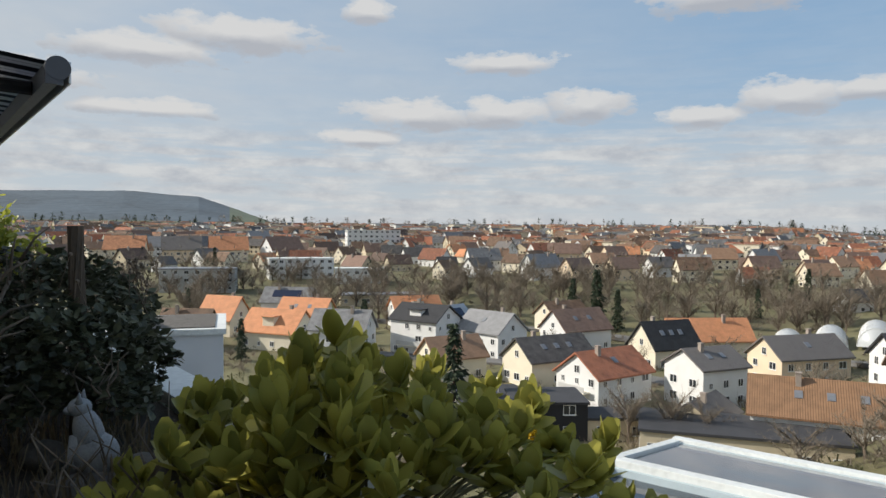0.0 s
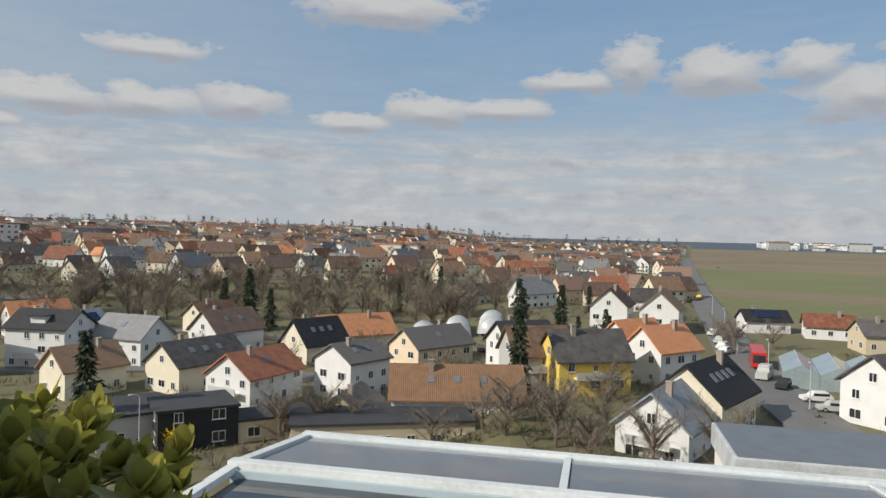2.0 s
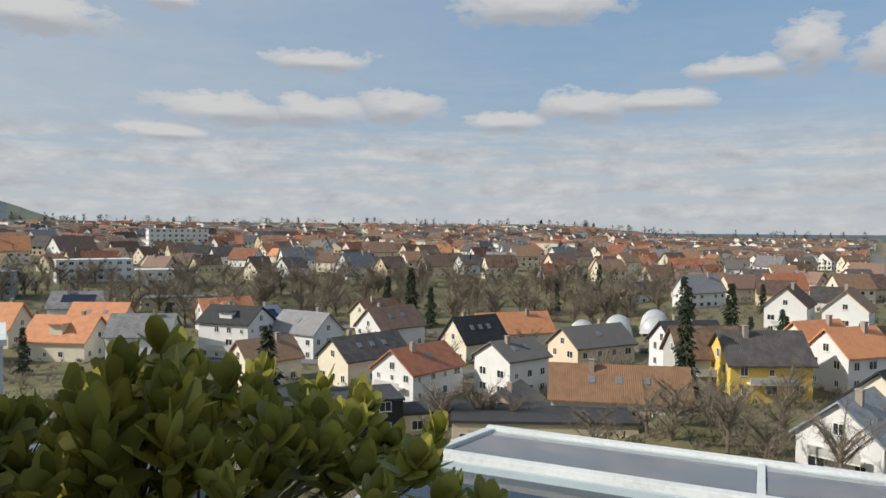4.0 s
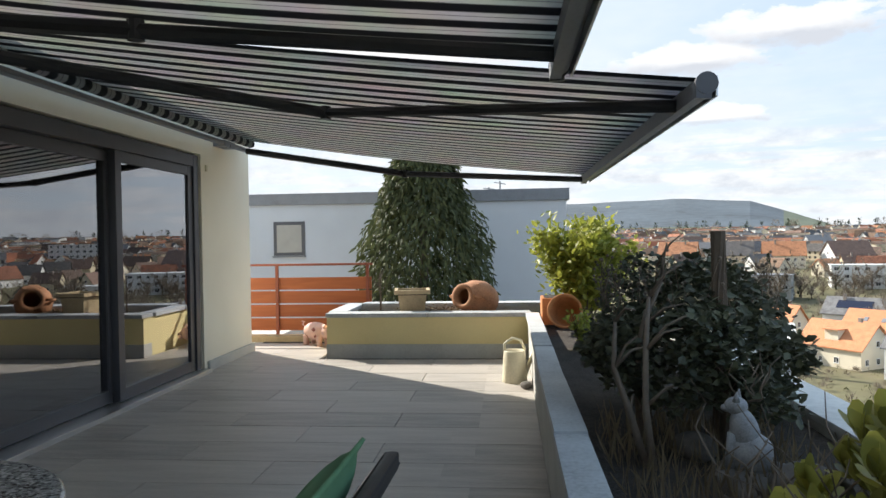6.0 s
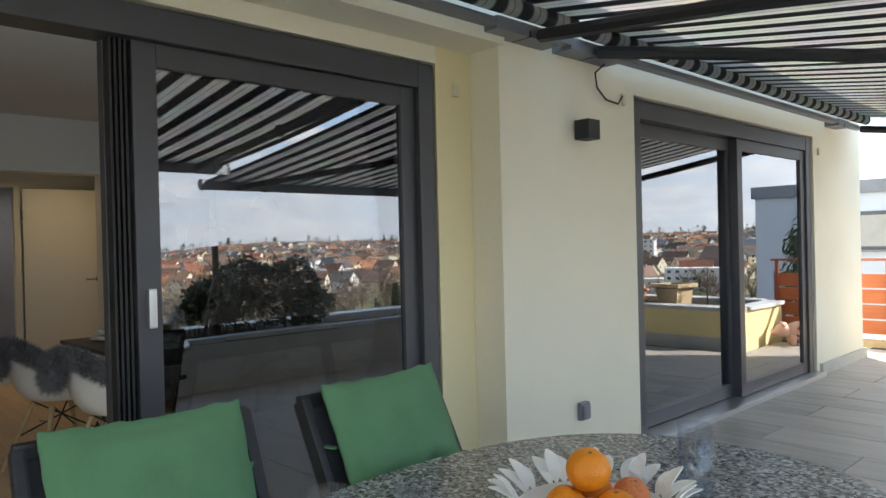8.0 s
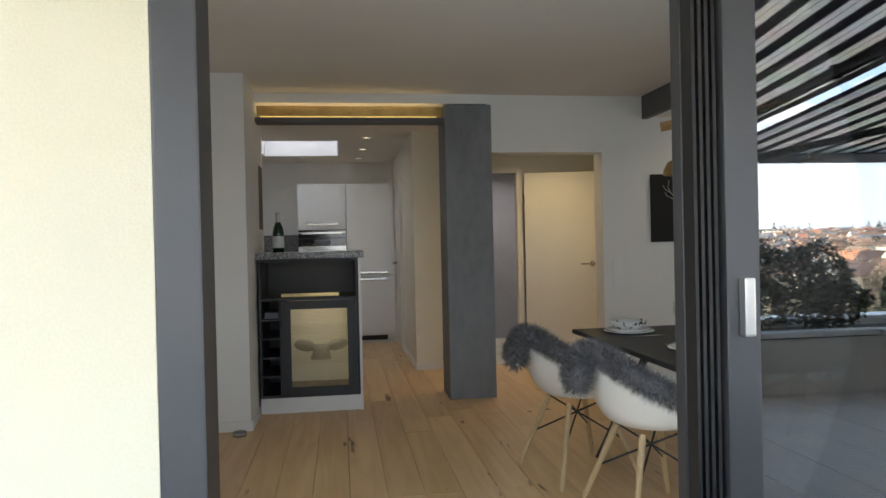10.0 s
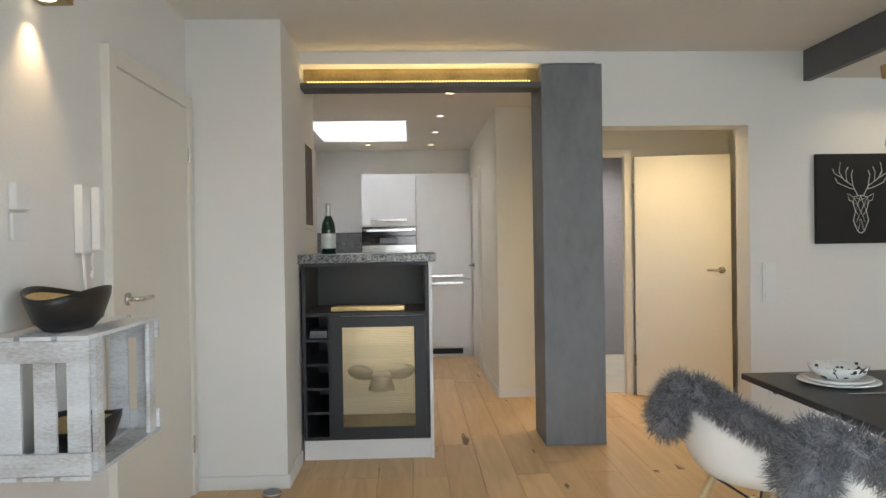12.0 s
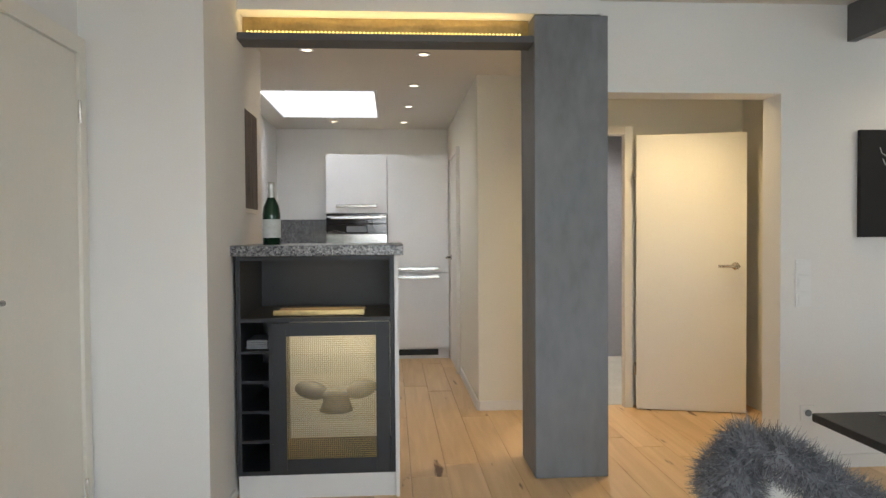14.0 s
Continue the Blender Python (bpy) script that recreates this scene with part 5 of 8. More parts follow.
# weeping cypress behind the terrace end
cyp = thing("cypress", pose(14.6, -1.43, -6.0), "tall weeping cypress before the white neighbouring house", "tree")
tb = bmesh.new()
tube(tb, [(0, 0, 0), (0.02, 0, 4), (0, 0.03, 9.2)], [0.22, 0.16, 0.03], 10)
part("trunk", tb, M_BARK, cyp, "", True)
cr_ = bmesh.new()
SPR = leaf_verts(0.14, 0.05, -0.5, 2)
for k in range(22000):
    h = 9.5 * (1 - rng.random() ** 1.3 * 0.58)
    R = 1.34 * min(1.0, ((9.6 - h) / 3.0)) ** 0.62 * (1 + 0.18 * noise.noise(Vector((h * 1.3, 0, 4))))
    a = rng.uniform(0, 6.283)
    R *= 1 + 0.22 * noise.noise(Vector((math.cos(a) * 2.2, math.sin(a) * 2.2, h * 0.9)))
    r = R * rng.uniform(0.62, 1.05)
    p = Vector((r * math.cos(a), r * math.sin(a), h + rng.uniform(-0.1, 0.1)))
    d = Vector((math.cos(a + rng.uniform(-0.8, 0.8)), math.sin(a + rng.uniform(-0.8, 0.8)), rng.uniform(-1.6, 0.1)))
    add_leaf(cr_, aim(p, d, rng.uniform(-1.2, 1.2)) @ Matrix.Scale(rng.uniform(0.6, 1.25), 4), SPR)
part("crown", cr_, M_CYPRESS, cyp, "dark hanging sprays")["kind"] = "stuff"


# ---- the town in the valley ----
def height(x, y):
    """The ground: a slope below the house, a valley floor, a rise with the far town, a plain and a wooded hill."""
    d = math.hypot(x, y + 3.5)
    az = math.degrees(math.atan2(-(y + 3.5), x))
    town = np.interp(d, [0, 25, 45, 75, 180, 260, 400, 600, 900, 1400, 3000], [-9, -14, -22, -27, -28, -24, -16, -8, 0, 3, 5])
    plain = np.interp(d, [0, 25, 45, 75, 150, 300, 600, 1000, 3000], [-9, -14, -20, -23, -23, -21, -19, -15, -12])
    k = min(1, max(0, (az - 62) / 8))
    z = town * (1 - k) + plain * k
    e = np.interp(az, [-180, -100, -60, -20, 5, 13, 18, 21, 24.5, 180], [0, 0, 55, 76, 84, 90, 78, 46, 0, 0]) + (3 * noise.noise(Vector((az * 0.25, 3, 0))) if az < 22 else 0)
    s = min(1, max(0, (d - 1100) / 900))
    return z + e * s * s * (3 - 2 * s)


M_GRASS = surf("winter_meadow", (0.135, 0.125, 0.062), 0.95, 0, 0.35, 0.03, 0.6, 0.5, dirt=(0.17, 0.135, 0.09))
M_FIELD = surf("green_field", (0.165, 0.165, 0.072), 0.95, 0, 0.12, 0.01, 0.4, 0.4)
M_PLOUGH = surf("brown_field", (0.20, 0.155, 0.095), 0.95, 0, 0.15, 0.01, 0.4, 0.4)
# blue-grey distance haze is put into the colour of the far woods
M_HAZYFAR = surf("hazy_wooded_distance", (0.075, 0.100, 0.125), 0.95, 0, 0.25, 0.006, 0.05, 1.0, depth=3.0)
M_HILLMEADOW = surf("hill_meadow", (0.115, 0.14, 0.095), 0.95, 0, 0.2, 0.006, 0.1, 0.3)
gv, gf, gm = [], [], []
NA = 480
DS = [2.0] + [10 * 1.068 ** k for k in range(98)]
for d in DS:
    for k in range(NA):
        a = 2 * math.pi * k / NA
        x, y = d * math.cos(a), -3.5 - d * math.sin(a)
        gv.append((x, y, height(x, y) + (0.5 * noise.noise(Vector((x * 0.02, y * 0.02, 0))) if d < 900 else 0)))
for j in range(len(DS) - 1):
    for k in range(NA):
        q = (k + 1) % NA
        gf.append((j * NA + k, j * NA + q, (j + 1) * NA + q, (j + 1) * NA + k))
        az = (k + 0.5) * 360 / NA
        az = az - 360 if az > 180 else az
        d = DS[j]
        i = 0
        x, y = d * math.cos(radians(az)), -3.5 - d * math.sin(radians(az))
        # slot 3 carries the painted haze: far plain, hill and horizon
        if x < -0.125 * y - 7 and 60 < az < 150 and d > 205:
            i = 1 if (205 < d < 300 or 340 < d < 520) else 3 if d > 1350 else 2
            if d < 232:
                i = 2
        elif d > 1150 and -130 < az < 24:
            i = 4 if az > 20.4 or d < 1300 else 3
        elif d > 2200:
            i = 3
        gm.append(i)
me = bpy.data.meshes.new("ground")
me.from_pydata(gv, [], gf)
for q in (M_GRASS, M_FIELD, M_PLOUGH, M_HAZYFAR, M_HILLMEADOW):
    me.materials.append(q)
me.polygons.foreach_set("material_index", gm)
me.update()
tagged(new("ground", me), "valley ground with meadows, fields and a haze-blue wooded hill", kind="structure")

M_ASPHALT = surf("road_asphalt", (0.16, 0.155, 0.15), 0.85, 0, 0.12, 0.2, 3, 0.2)


def ribbon(name, pts, width, lift, mat, label):
    bm = bmesh.new()
    rows = []
    dense = []
    for (x0, y0), (x1, y1) in zip(pts, pts[1:]):
        n = max(2, int(math.hypot(x1 - x0, y1 - y0) / 8))
        dense += [(x0 + (x1 - x0) * k / n, y0 + (y1 - y0) * k / n) for k in range(n)]
    dense.append(pts[-1])
    for k, (x, y) in enumerate(dense):
        a, b = dense[max(0, k - 1)], dense[min(len(dense) - 1, k + 1)]
        t = Vector((b[0] - a[0], b[1] - a[1], 0)).normalized()
        s = Vector((-t.y, t.x, 0)) * width / 2
        z = height(x, y) + lift
        rows.append([bm.verts.new((x + c * s.x, y + c * s.y, z - dz)) for c, dz in ((-1, 0.8), (-1, 0), (1, 0), (1, 0.8))])
    for a, b in zip(rows, rows[1:]):
        for k in range(3):
            bm.faces.new((a[k], a[k + 1], b[k + 1], b[k]))
    struct(name, bm, mat, label)


ribbon("road_avenue", [(-8, -95), (0, -122), (7, -153), (19, -225), (34, -320), (62, -520), (90, -720)], 9, 0.65, M_ASPHALT, "straight pale asphalt road leading out of the town")
ribbon("road_lane", [(0, -122), (40, -140), (85, -165), (140, -150), (190, -110)], 5, 0.6, M_ASPHALT, "narrow lane between the houses")
ribbon("road_street", [(30, -106), (62, -118), (100, -118), (150, -84)], 5, 0.6, M_ASPHALT, "narrow street between the houses")

WALLS = {k: surf("house_" + k, c, 0.85, 0, 0.05, 0.5, 12, 0.15) for k, c in dict(white=(0.70, 0.70, 0.69), cream=(0.70, 0.64, 0.51), peach=(0.72, 0.58, 0.42), yellow=(0.72, 0.52, 0.12), grey=(0.45, 0.45, 0.43), sand=(0.58, 0.50, 0.36), black=(0.025, 0.025, 0.028)).items()}
ROOFS = {k: roofing("tiles_" + k, c) for k, c in dict(orange=(0.46, 0.20, 0.095), red=(0.37, 0.14, 0.075), brown=(0.24, 0.145, 0.09), dark=(0.11, 0.10, 0.095), black=(0.03, 0.03, 0.033), grey=(0.20, 0.20, 0.205), darkred=(0.19, 0.12, 0.09), blue=(0.26, 0.29, 0.33), ochre=(0.19, 0.105, 0.055)).items()}
M_WINFRAME = surf("white_window_frame", (0.75, 0.75, 0.74), 0.5, 0, 0.03)
M_WINDARK = surf("dark_window_pane", (0.03, 0.034, 0.04), 0.08, 0, 0.1, spec=0.8)
M_SOLAR = surf("solar_panel", (0.02, 0.028, 0.06), 0.15, 0.2, 0.1)
M_RAIL = surf("balcony_rail", (0.55, 0.55, 0.54), 0.5, 0.2, 0.05)


def window_mesh(w, h):
    bm = bmesh.new()
    for a in ((-w / 2, -w / 2 + 0.08, 0, h), (w / 2 - 0.08, w / 2, 0, h), (-w / 2 + 0.08, w / 2 - 0.08, 0, 0.08), (-w / 2 + 0.08, w / 2 - 0.08, h - 0.08, h), (-0.035, 0.035, 0.08, h - 0.08)):
        bx(bm, a[0], a[1], -0.10, 0.0, a[2], a[3])
    bx(bm, -w / 2 - 0.08, w / 2 + 0.08, -0.16, 0.0, -0.07, 0.0)
    return mesh_of("window", bm, M_WINFRAME)


def pane_mesh(w, h):
    return mesh_of("pane", cube(-w / 2 + 0.06, w / 2 - 0.06, -0.05, 0.0, 0.06, h - 0.06), M_WINDARK)


WIN = {k: (window_mesh(*k), pane_mesh(*k)) for k in ((1.15, 1.3), (1.7, 1.35), (0.8, 1.0), (1.0, 2.1))}
CHIMNEY = mesh_of("chimney", bx(bx(bmesh.new(), -0.35, 0.35, -0.35, 0.35, -1.2, 1.1), -0.42, 0.42, -0.42, 0.42, 0.95, 1.1), surf("chimney_render", (0.32, 0.27, 0.23), 0.85))
ROOFWIN = mesh_of("roof_window", bx(bx(bmesh.new(), -0.5, 0.5, -0.65, 0.65, 0, 0.10), -0.40, 0.40, -0.55, 0.55, 0.08, 0.115), M_SHEETGREY)


def gable_body(l, w, h, rh, cellar=2.5):
    bm = bmesh.new()
    sec = [(-w / 2, -cellar), (-w / 2, h), (0, h + rh - 0.12), (w / 2, h), (w / 2, -cellar)]
    a = [bm.verts.new((-l / 2, y, z)) for y, z in sec]
    b = [bm.verts.new((l / 2, y, z)) for y, z in sec]
    bm.faces.new(a[::-1])
    bm.faces.new(b)
    for k in range(5):
        bm.faces.new((a[k], a[(k + 1) % 5], b[(k + 1) % 5], b[k]))
    return bm


def gable_roof(l, w, h, rh, over=0.55, t=0.28):
    bm = bmesh.new()
    s = rh / (w / 2)
    L_ = l / 2 + over
    for sg in (-1, 1):
        y1, z1 = sg * (w / 2 + over), h - over * s
        up_ = [bm.verts.new((x, y, z)) for x, y, z in ((-L_, 0, h + rh), (L_, 0, h + rh), (L_, y1, z1), (-L_, y1, z1))]
        dn = [bm.verts.new((v.co.x, v.co.y, v.co.z + t)) for v in up_]
        bm.faces.new(up_)
        bm.faces.new(dn)
        for k in range(4):
            bm.faces.new((up_[k], up_[(k + 1) % 4], dn[(k + 1) % 4], dn[k]))
    return bm


def put_window(hs, kind, m, deep, far=None):
    """A framed window with its pane; on far houses all the windows go into one mesh."""
    if deep:
        piece("pane", WIN[kind][1], piece("window", WIN[kind][0], hs, m), Matrix())
        return
    w, h = kind
    bx(far, -w / 2, w / 2, -0.06, 0.0, 0, h, 0, m)
    n0 = len(far.faces)
    bx(far, -w / 2 + 0.08, w / 2 - 0.08, -0.085, 0.0, 0.08, h - 0.08, 0, m)
    far.faces.ensure_lookup_table()
    for f in far.faces[n0:]:
        f.material_index = 1


def house_at(m, l, w, h, rh, wall, roof, label, seed=0, deep=True, group="", balcony=None, roofwins=0, solar=False, dormer=False, sides=(0, 1, 2, 3), over=0.55):
    """A pitched-roof house: ridge along local x; walls, roof, chimney, windows storey by storey."""
    rg = random.Random(seed)
    hs = thing("house", m, label, "house", group)
    far = None if deep else bmesh.new()
    part("wall", gable_body(l, w, h, rh), WALLS[wall], hs)
    part("roof", gable_roof(l, w, h, rh, over), ROOFS[roof], hs)
    cx, cy = rg.choice((-1, 1)) * l * 0.2, rg.choice((-1, 1)) * w * 0.10
    piece("chimney", CHIMNEY, hs, pose(cx, cy, h + rh))
    st = max(1, int(h / 2.6))
    for f in range(st):
        z = 0.9 + f * 2.7
        for s in sides:
            big = s in (0, 2)
            span = l if big else w
            n = max(2, int(span / 3.1))
            for k in range(n):
                if rg.random() < 0.12:
                    continue
                o = -span / 2 + span * (k + 0.5) / n
                kind = rg.choice(((1.15, 1.3), (1.15, 1.3), (1.7, 1.35), (0.8, 1.0)))
                if s == 0:
                    mm = pose(o, -w / 2 + 0.02, z)
                elif s == 2:
                    mm = pose(o, w / 2 - 0.02, z, 0, 0, 180)
                elif s == 1:
                    mm = pose(l / 2 - 0.02, o, z, 0, 0, 90)
                else:
                    mm = pose(-l / 2 + 0.02, o, z, 0, 0, -90)
                put_window(hs, kind, mm, deep, far)
    for s in (1, 3):
        if s in sides and rh > 2.6:
            put_window(hs, (1.15, 1.3), pose((l / 2 - 0.02) * (1 if s == 1 else -1), 0, h + 0.2, 0, 0, 90 if s == 1 else -90), deep, far)
    if not deep:
        part("glazing", far, [M_WINFRAME, M_WINDARK], hs, "white-framed dark windows")["kind"] = "stuff"
    sl = math.degrees(math.atan2(rh, w / 2))
    for k in range(roofwins):
        y = -w * 0.24
        piece("roof_window", ROOFWIN, hs, pose(-l * 0.3 + l * 0.6 * (k + 0.5) / roofwins, y, h + rh * (1 - abs(y) / (w / 2)) + 0.26, sl))
    if solar:
        part("solar_panel", cube(-l * 0.3, l * 0.3, -1.4, 1.4, 0, 0.12, 0, pose(0, -w * 0.24, h + rh * 0.52 + 0.28, sl)), M_SOLAR, hs, "dark blue solar panels")
    if dormer:
        dm = part("dormer", cube(-1.6, 1.6, -w * 0.40, 0, h + 0.2, h + rh * 0.72), WALLS[wall], hs)
        part("dormer_roof", cube(-1.9, 1.9, -w * 0.46, 0.1, h + rh * 0.72, h + rh * 0.72 + 0.18), ROOFS[roof], dm)
    if balcony is not None:
        bl = part("balcony", cube(-l / 2 - 1.4, -l / 2, -w * 0.3, w * 0.3, 2.5, 2.7) if balcony == 3 else cube(-l * 0.3, l * 0.3, -w / 2 - 1.3, -w / 2, 2.5, 2.7), M_CREAM, hs)
        part("railing", cube(-l / 2 - 1.42, -l / 2 - 1.34, -w * 0.3, w * 0.3, 2.7, 3.6) if balcony == 3 else cube(-l * 0.3, l * 0.3, -w / 2 - 1.32, -w / 2 - 1.24, 2.7, 3.6), M_RAIL, bl)
    return hs


def house(x, y, turn, *a, lift=0.0, **k):
    """A house placed by its plan; turn: how far its ridge is swung from lying across the way from the terrace to it."""
    th = math.degrees(math.atan2(y + 3.5, x)) - 90 + turn
    return house_at(pose(x, y, height(x, y) + lift, 0, 0, th), *a, **k)


house(80.5, -98, 48, 13, 9.5, 5.2, 3.4, "white", "red", "white house with a bright red tiled roof and a balcony", seed=1, balcony=3, roofwins=1)
house(69, -110, 44, 9.5, 9, 6.8, 2.6, "white", "dark", "tall white house with a dark roof and few windows", seed=2, roofwins=2)
house(44.5, -100.5, 4, 19, 10, 3.3, 3.9, "white", "ochre", "long white house with a brown tiled roof and roof windows", seed=3, roofwins=3)
house(97.5, -102, 38, 15, 9.5, 5.0, 3.6, "cream", "dark", "cream house with a dark tiled roof", seed=4, roofwins=3)
house(66, -135, 42, 15, 9, 5.8, 3.3, "peach", "dark", "peach-coloured house with a dark tiled roof", seed=5, roofwins=1)
house(94.5, -134, 40, 12, 9, 4.8, 4.9, "cream", "black", "cream gabled house with a steep black roof", seed=6, roofwins=3)
house(98, -155, 25, 19, 9, 4.2, 4.4, "cream", "orange", "long house with an orange tiled roof", seed=7)
house(121, -135, 40, 14, 10, 5.6, 4.4, "white", "darkred", "white house with a dark red roof and roof windows", seed=8, roofwins=2)
house(126, -112, -42, 13, 10, 6.2, 4.0, "white", "grey", "white house with a grey roof", seed=9, roofwins=1)
house(137, -101, -36, 13, 10, 8.4, 3.2, "white", "black", "three-storey white house with a black roof and balconies", seed=10, balcony=0, dormer=True)
house(146, -84, -20, 13, 9, 6.5, 4, "white", "grey", "white house with a grey roof behind the laurel", seed=44)
house(166, -77, -35, 15, 11, 4.4, 4.8, "cream", "orange", "house with a broad orange tiled roof", seed=11, dormer=True)
house(181, -92, -28, 14, 10, 4.4, 4.6, "cream", "orange", "house with an orange tiled roof and roof windows", seed=12, roofwins=2)
house(190, -72, -40, 11, 9, 4.4, 5.4, "cream", "orange", "house with a steep orange tiled roof", seed=13)
house(176, -58, -25, 12, 9, 4.4, 5.0, "sand", "brown", "sand-coloured house with a brown tiled roof", seed=14)
house(205, -98, -20, 15, 9, 4.8, 4.0, "white", "grey", "white house with grey dormers", seed=15, solar=True)
house(172, -122, 20, 14, 9, 4.6, 3.8, "white", "orange", "white house with an orange roof and dormers", seed=16, dormer=True)
house(150, -118, 46, 10, 9, 5.0, 3.8, "grey", "blue", "grey house with a pale blue-grey roof and solar panels", seed=17, solar=True)
house(140, -150, 38, 12, 9, 5.0, 3.4, "cream", "brown", "cream house with a brown roof", seed=18)
house(29.5, -117, 24, 12, 9, 5.4, 4.0, "yellow", "dark", "yellow house with a dark tiled roof", seed=19, balcony=0)
house(38, -118, 20, 10, 9, 5.2, 4.0, "grey", "brown", "grey house with a brown roof", seed=20, balcony=0)
house(44, -128, 30, 10, 9, 5.2, 3.4, "white", "black", "white house with a black solar roof", seed=21, solar=True)
house(12.6, -91, 72, 11, 8.4, 4.6, 3.6, "white", "blue", "white gabled house with a pale metal roof and a balcony", seed=22, balcony=3, roofwins=2, lift=-1.2)
house(9.6, -102, 70, 13, 9, 4.8, 4.0, "cream", "black", "house with a black roof and roof windows", seed=23, roofwins=4)
house(19.5, -131, 50, 10, 8, 5.8, 3.6, "white", "orange", "white house with an orange tiled roof", seed=24)
house(25.5, -137, 50, 10, 8, 5.8, 3.6, "white", "orange", "white house with an orange tiled roof", seed=25)
house(43.0, -198, 82, 15, 9.5, 7.2, 4.4, "white", "brown", "white gabled apartment house with stacked balconies", seed=26, balcony=3, lift=-1.3)
house(29.8, -197, 84, 15, 9.5, 7.2, 4.4, "white", "brown", "white gabled apartment house with stacked balconies", seed=27, balcony=3, lift=-1.3)
house(-15, -119, 60, 16, 9, 6.0, 3.6, "white", "dark", "white house with a dark roof at the road", seed=28, roofwins=2)
house(-21, -112, 62, 14, 9, 6.0, 3.6, "white", "dark", "white house with a dark roof and balconies", seed=29, balcony=3)
house(-9, -206, 8, 11, 8, 3.2, 2.6, "white", "red", "low white house with a red roof by the field", seed=30)
house(6, -209, 20, 11, 8, 3.2, 2.4, "white", "black", "white house with a black solar roof by the field", seed=31, solar=True)
house(-20, -190, 25, 13, 9, 4.0, 2.8, "sand", "dark", "sand-coloured house with a dark roof by the field", seed=32)
house(58, -92.5, 70, 9, 7, 3.2, 2.2, "sand", "dark", "small sand-coloured outbuilding with a dark roof", seed=33)
house(110, -88, 30, 11, 8, 4.8, 3.4, "cream", "brown", "cream house with a brown roof among trees", seed=34)


def flat_block(x, y, turn, l, w, h, wall, label, storeys=2, edge=M_SHEETGREY, seed=0):
    th = math.degrees(math.atan2(y + 3.5, x)) - 90 + turn
    b = thing("flat_roof_house", pose(x, y, height(x, y), 0, 0, th), label, "house")
    part("wall", cube(-l / 2, l / 2, -w / 2, w / 2, -3, h), WALLS[wall], b)
    part("roof", cube(-l / 2 - 0.25, l / 2 + 0.25, -w / 2 - 0.25, w / 2 + 0.25, h, h + 0.35), edge, b)
    rg = random.Random(seed)
    for f in range(storeys):
        for s in (0, 1, 3):
            span = l if s == 0 else w
            n = max(2, int(span / 3.4))
            for k in range(n):
                o = -span / 2 + span * (k + 0.5) / n
                m = pose(o, -w / 2 + 0.02, 0.9 + 2.9 * f) if s == 0 else pose((l / 2 - 0.02) * (1 if s == 1 else -1), o, 0.9 + 2.9 * f, 0, 0, 90 if s == 1 else -90)
                put_window(b, rg.choice(((1.7, 1.35), (1.15, 1.3))), m, True)
    return b


M_ROOFDARK = surf("dark_bitumen_roof", (0.045, 0.045, 0.05), 0.8, 0, 0.2, 0.4, 4, 0.4)
flat_block(50, -88, 6, 24, 11, 3.6, "sand", "low building with a broad dark corrugated roof", 1, M_ROOFDARK, 1)
flat_block(71.5, -75, 10, 10, 9, 5.2, "black", "black flat-roofed cube house with white windows", 2, M_ROOFDARK, 2)
flat_block(80, -72, 12, 10, 11, 4.2, "grey", "flat-roofed house with rooftop domes beside the black cube", 1, M_ROOFDARK, 3)
flat_block(65, -82, 14, 9, 6, 3.0, "sand", "flat garage court beside the black cube house", 1, M_ROOFDARK, 4)
flat_block(292, -143, 8, 28, 12, 8.5, "white", "long white flat-roofed office building", 3, M_CONSFRAME, 5)
flat_block(264, -158, 0, 22, 10, 6.0, "white", "white flat-roofed hall with ribbon windows", 2, M_CONSFRAME, 6)
flat_block(272, -92, -8, 27, 11, 8.5, "grey", "grey flat-roofed apartment block", 3, M_SHEETGREY, 7)
flat_block(395, -243, 10, 34, 12, 14, "white", "white apartment tower block on the slope", 5, M_CONSFRAME, 8)
flat_block(212, -134, 6, 26, 9, 3.4, "sand", "low sand-coloured hall with a grey roof", 1, M_SHEETGREY, 9)
house(390, -93, -10, 19, 13, 6.5, 6.5, "cream", "orange", "large cream villa with an orange roof", seed=35)
house(380, -118, 0, 19, 13, 6.5, 6.5, "peach", "dark", "large villa with gables and a dark roof", seed=36)
house(372, -140, 4, 19, 13, 6.5, 6.5, "cream", "orange", "large villa with an orange roof", seed=37)
house(362, -166, 30, 19, 13, 6.5, 6.5, "white", "darkred", "large white building with a dark red roof", seed=38)

# templates for the houses further off, copied over the slope
mid = []
for k, (wl_, rf) in enumerate((("white", "dark"), ("cream", "brown"), ("white", "red"), ("cream", "brown"), ("sand", "darkred"), ("white", "grey"), ("cream", "orange"), ("peach", "darkred"))):
    mid.append(house_at(pose(320 + 15 * k, -290 - 9 * (k % 3), height(320 + 15 * k, -290 - 9 * (k % 3)), 0, 0, 20 * k), 12 + (k % 3) * 2.5, 9.0, 4.8 + (k % 2) * 1.2, 4.4 + 0.6 * (k % 3), wl_, rf, f"{wl_} house with a {rf} tiled roof on the far slope", seed=100 + k, deep=False, group="houses on the far slope", sides=(0, 1, 3)))
rg = random.Random(77)
spots = [(float(h.location.x), float(h.location.y)) for h in mid]
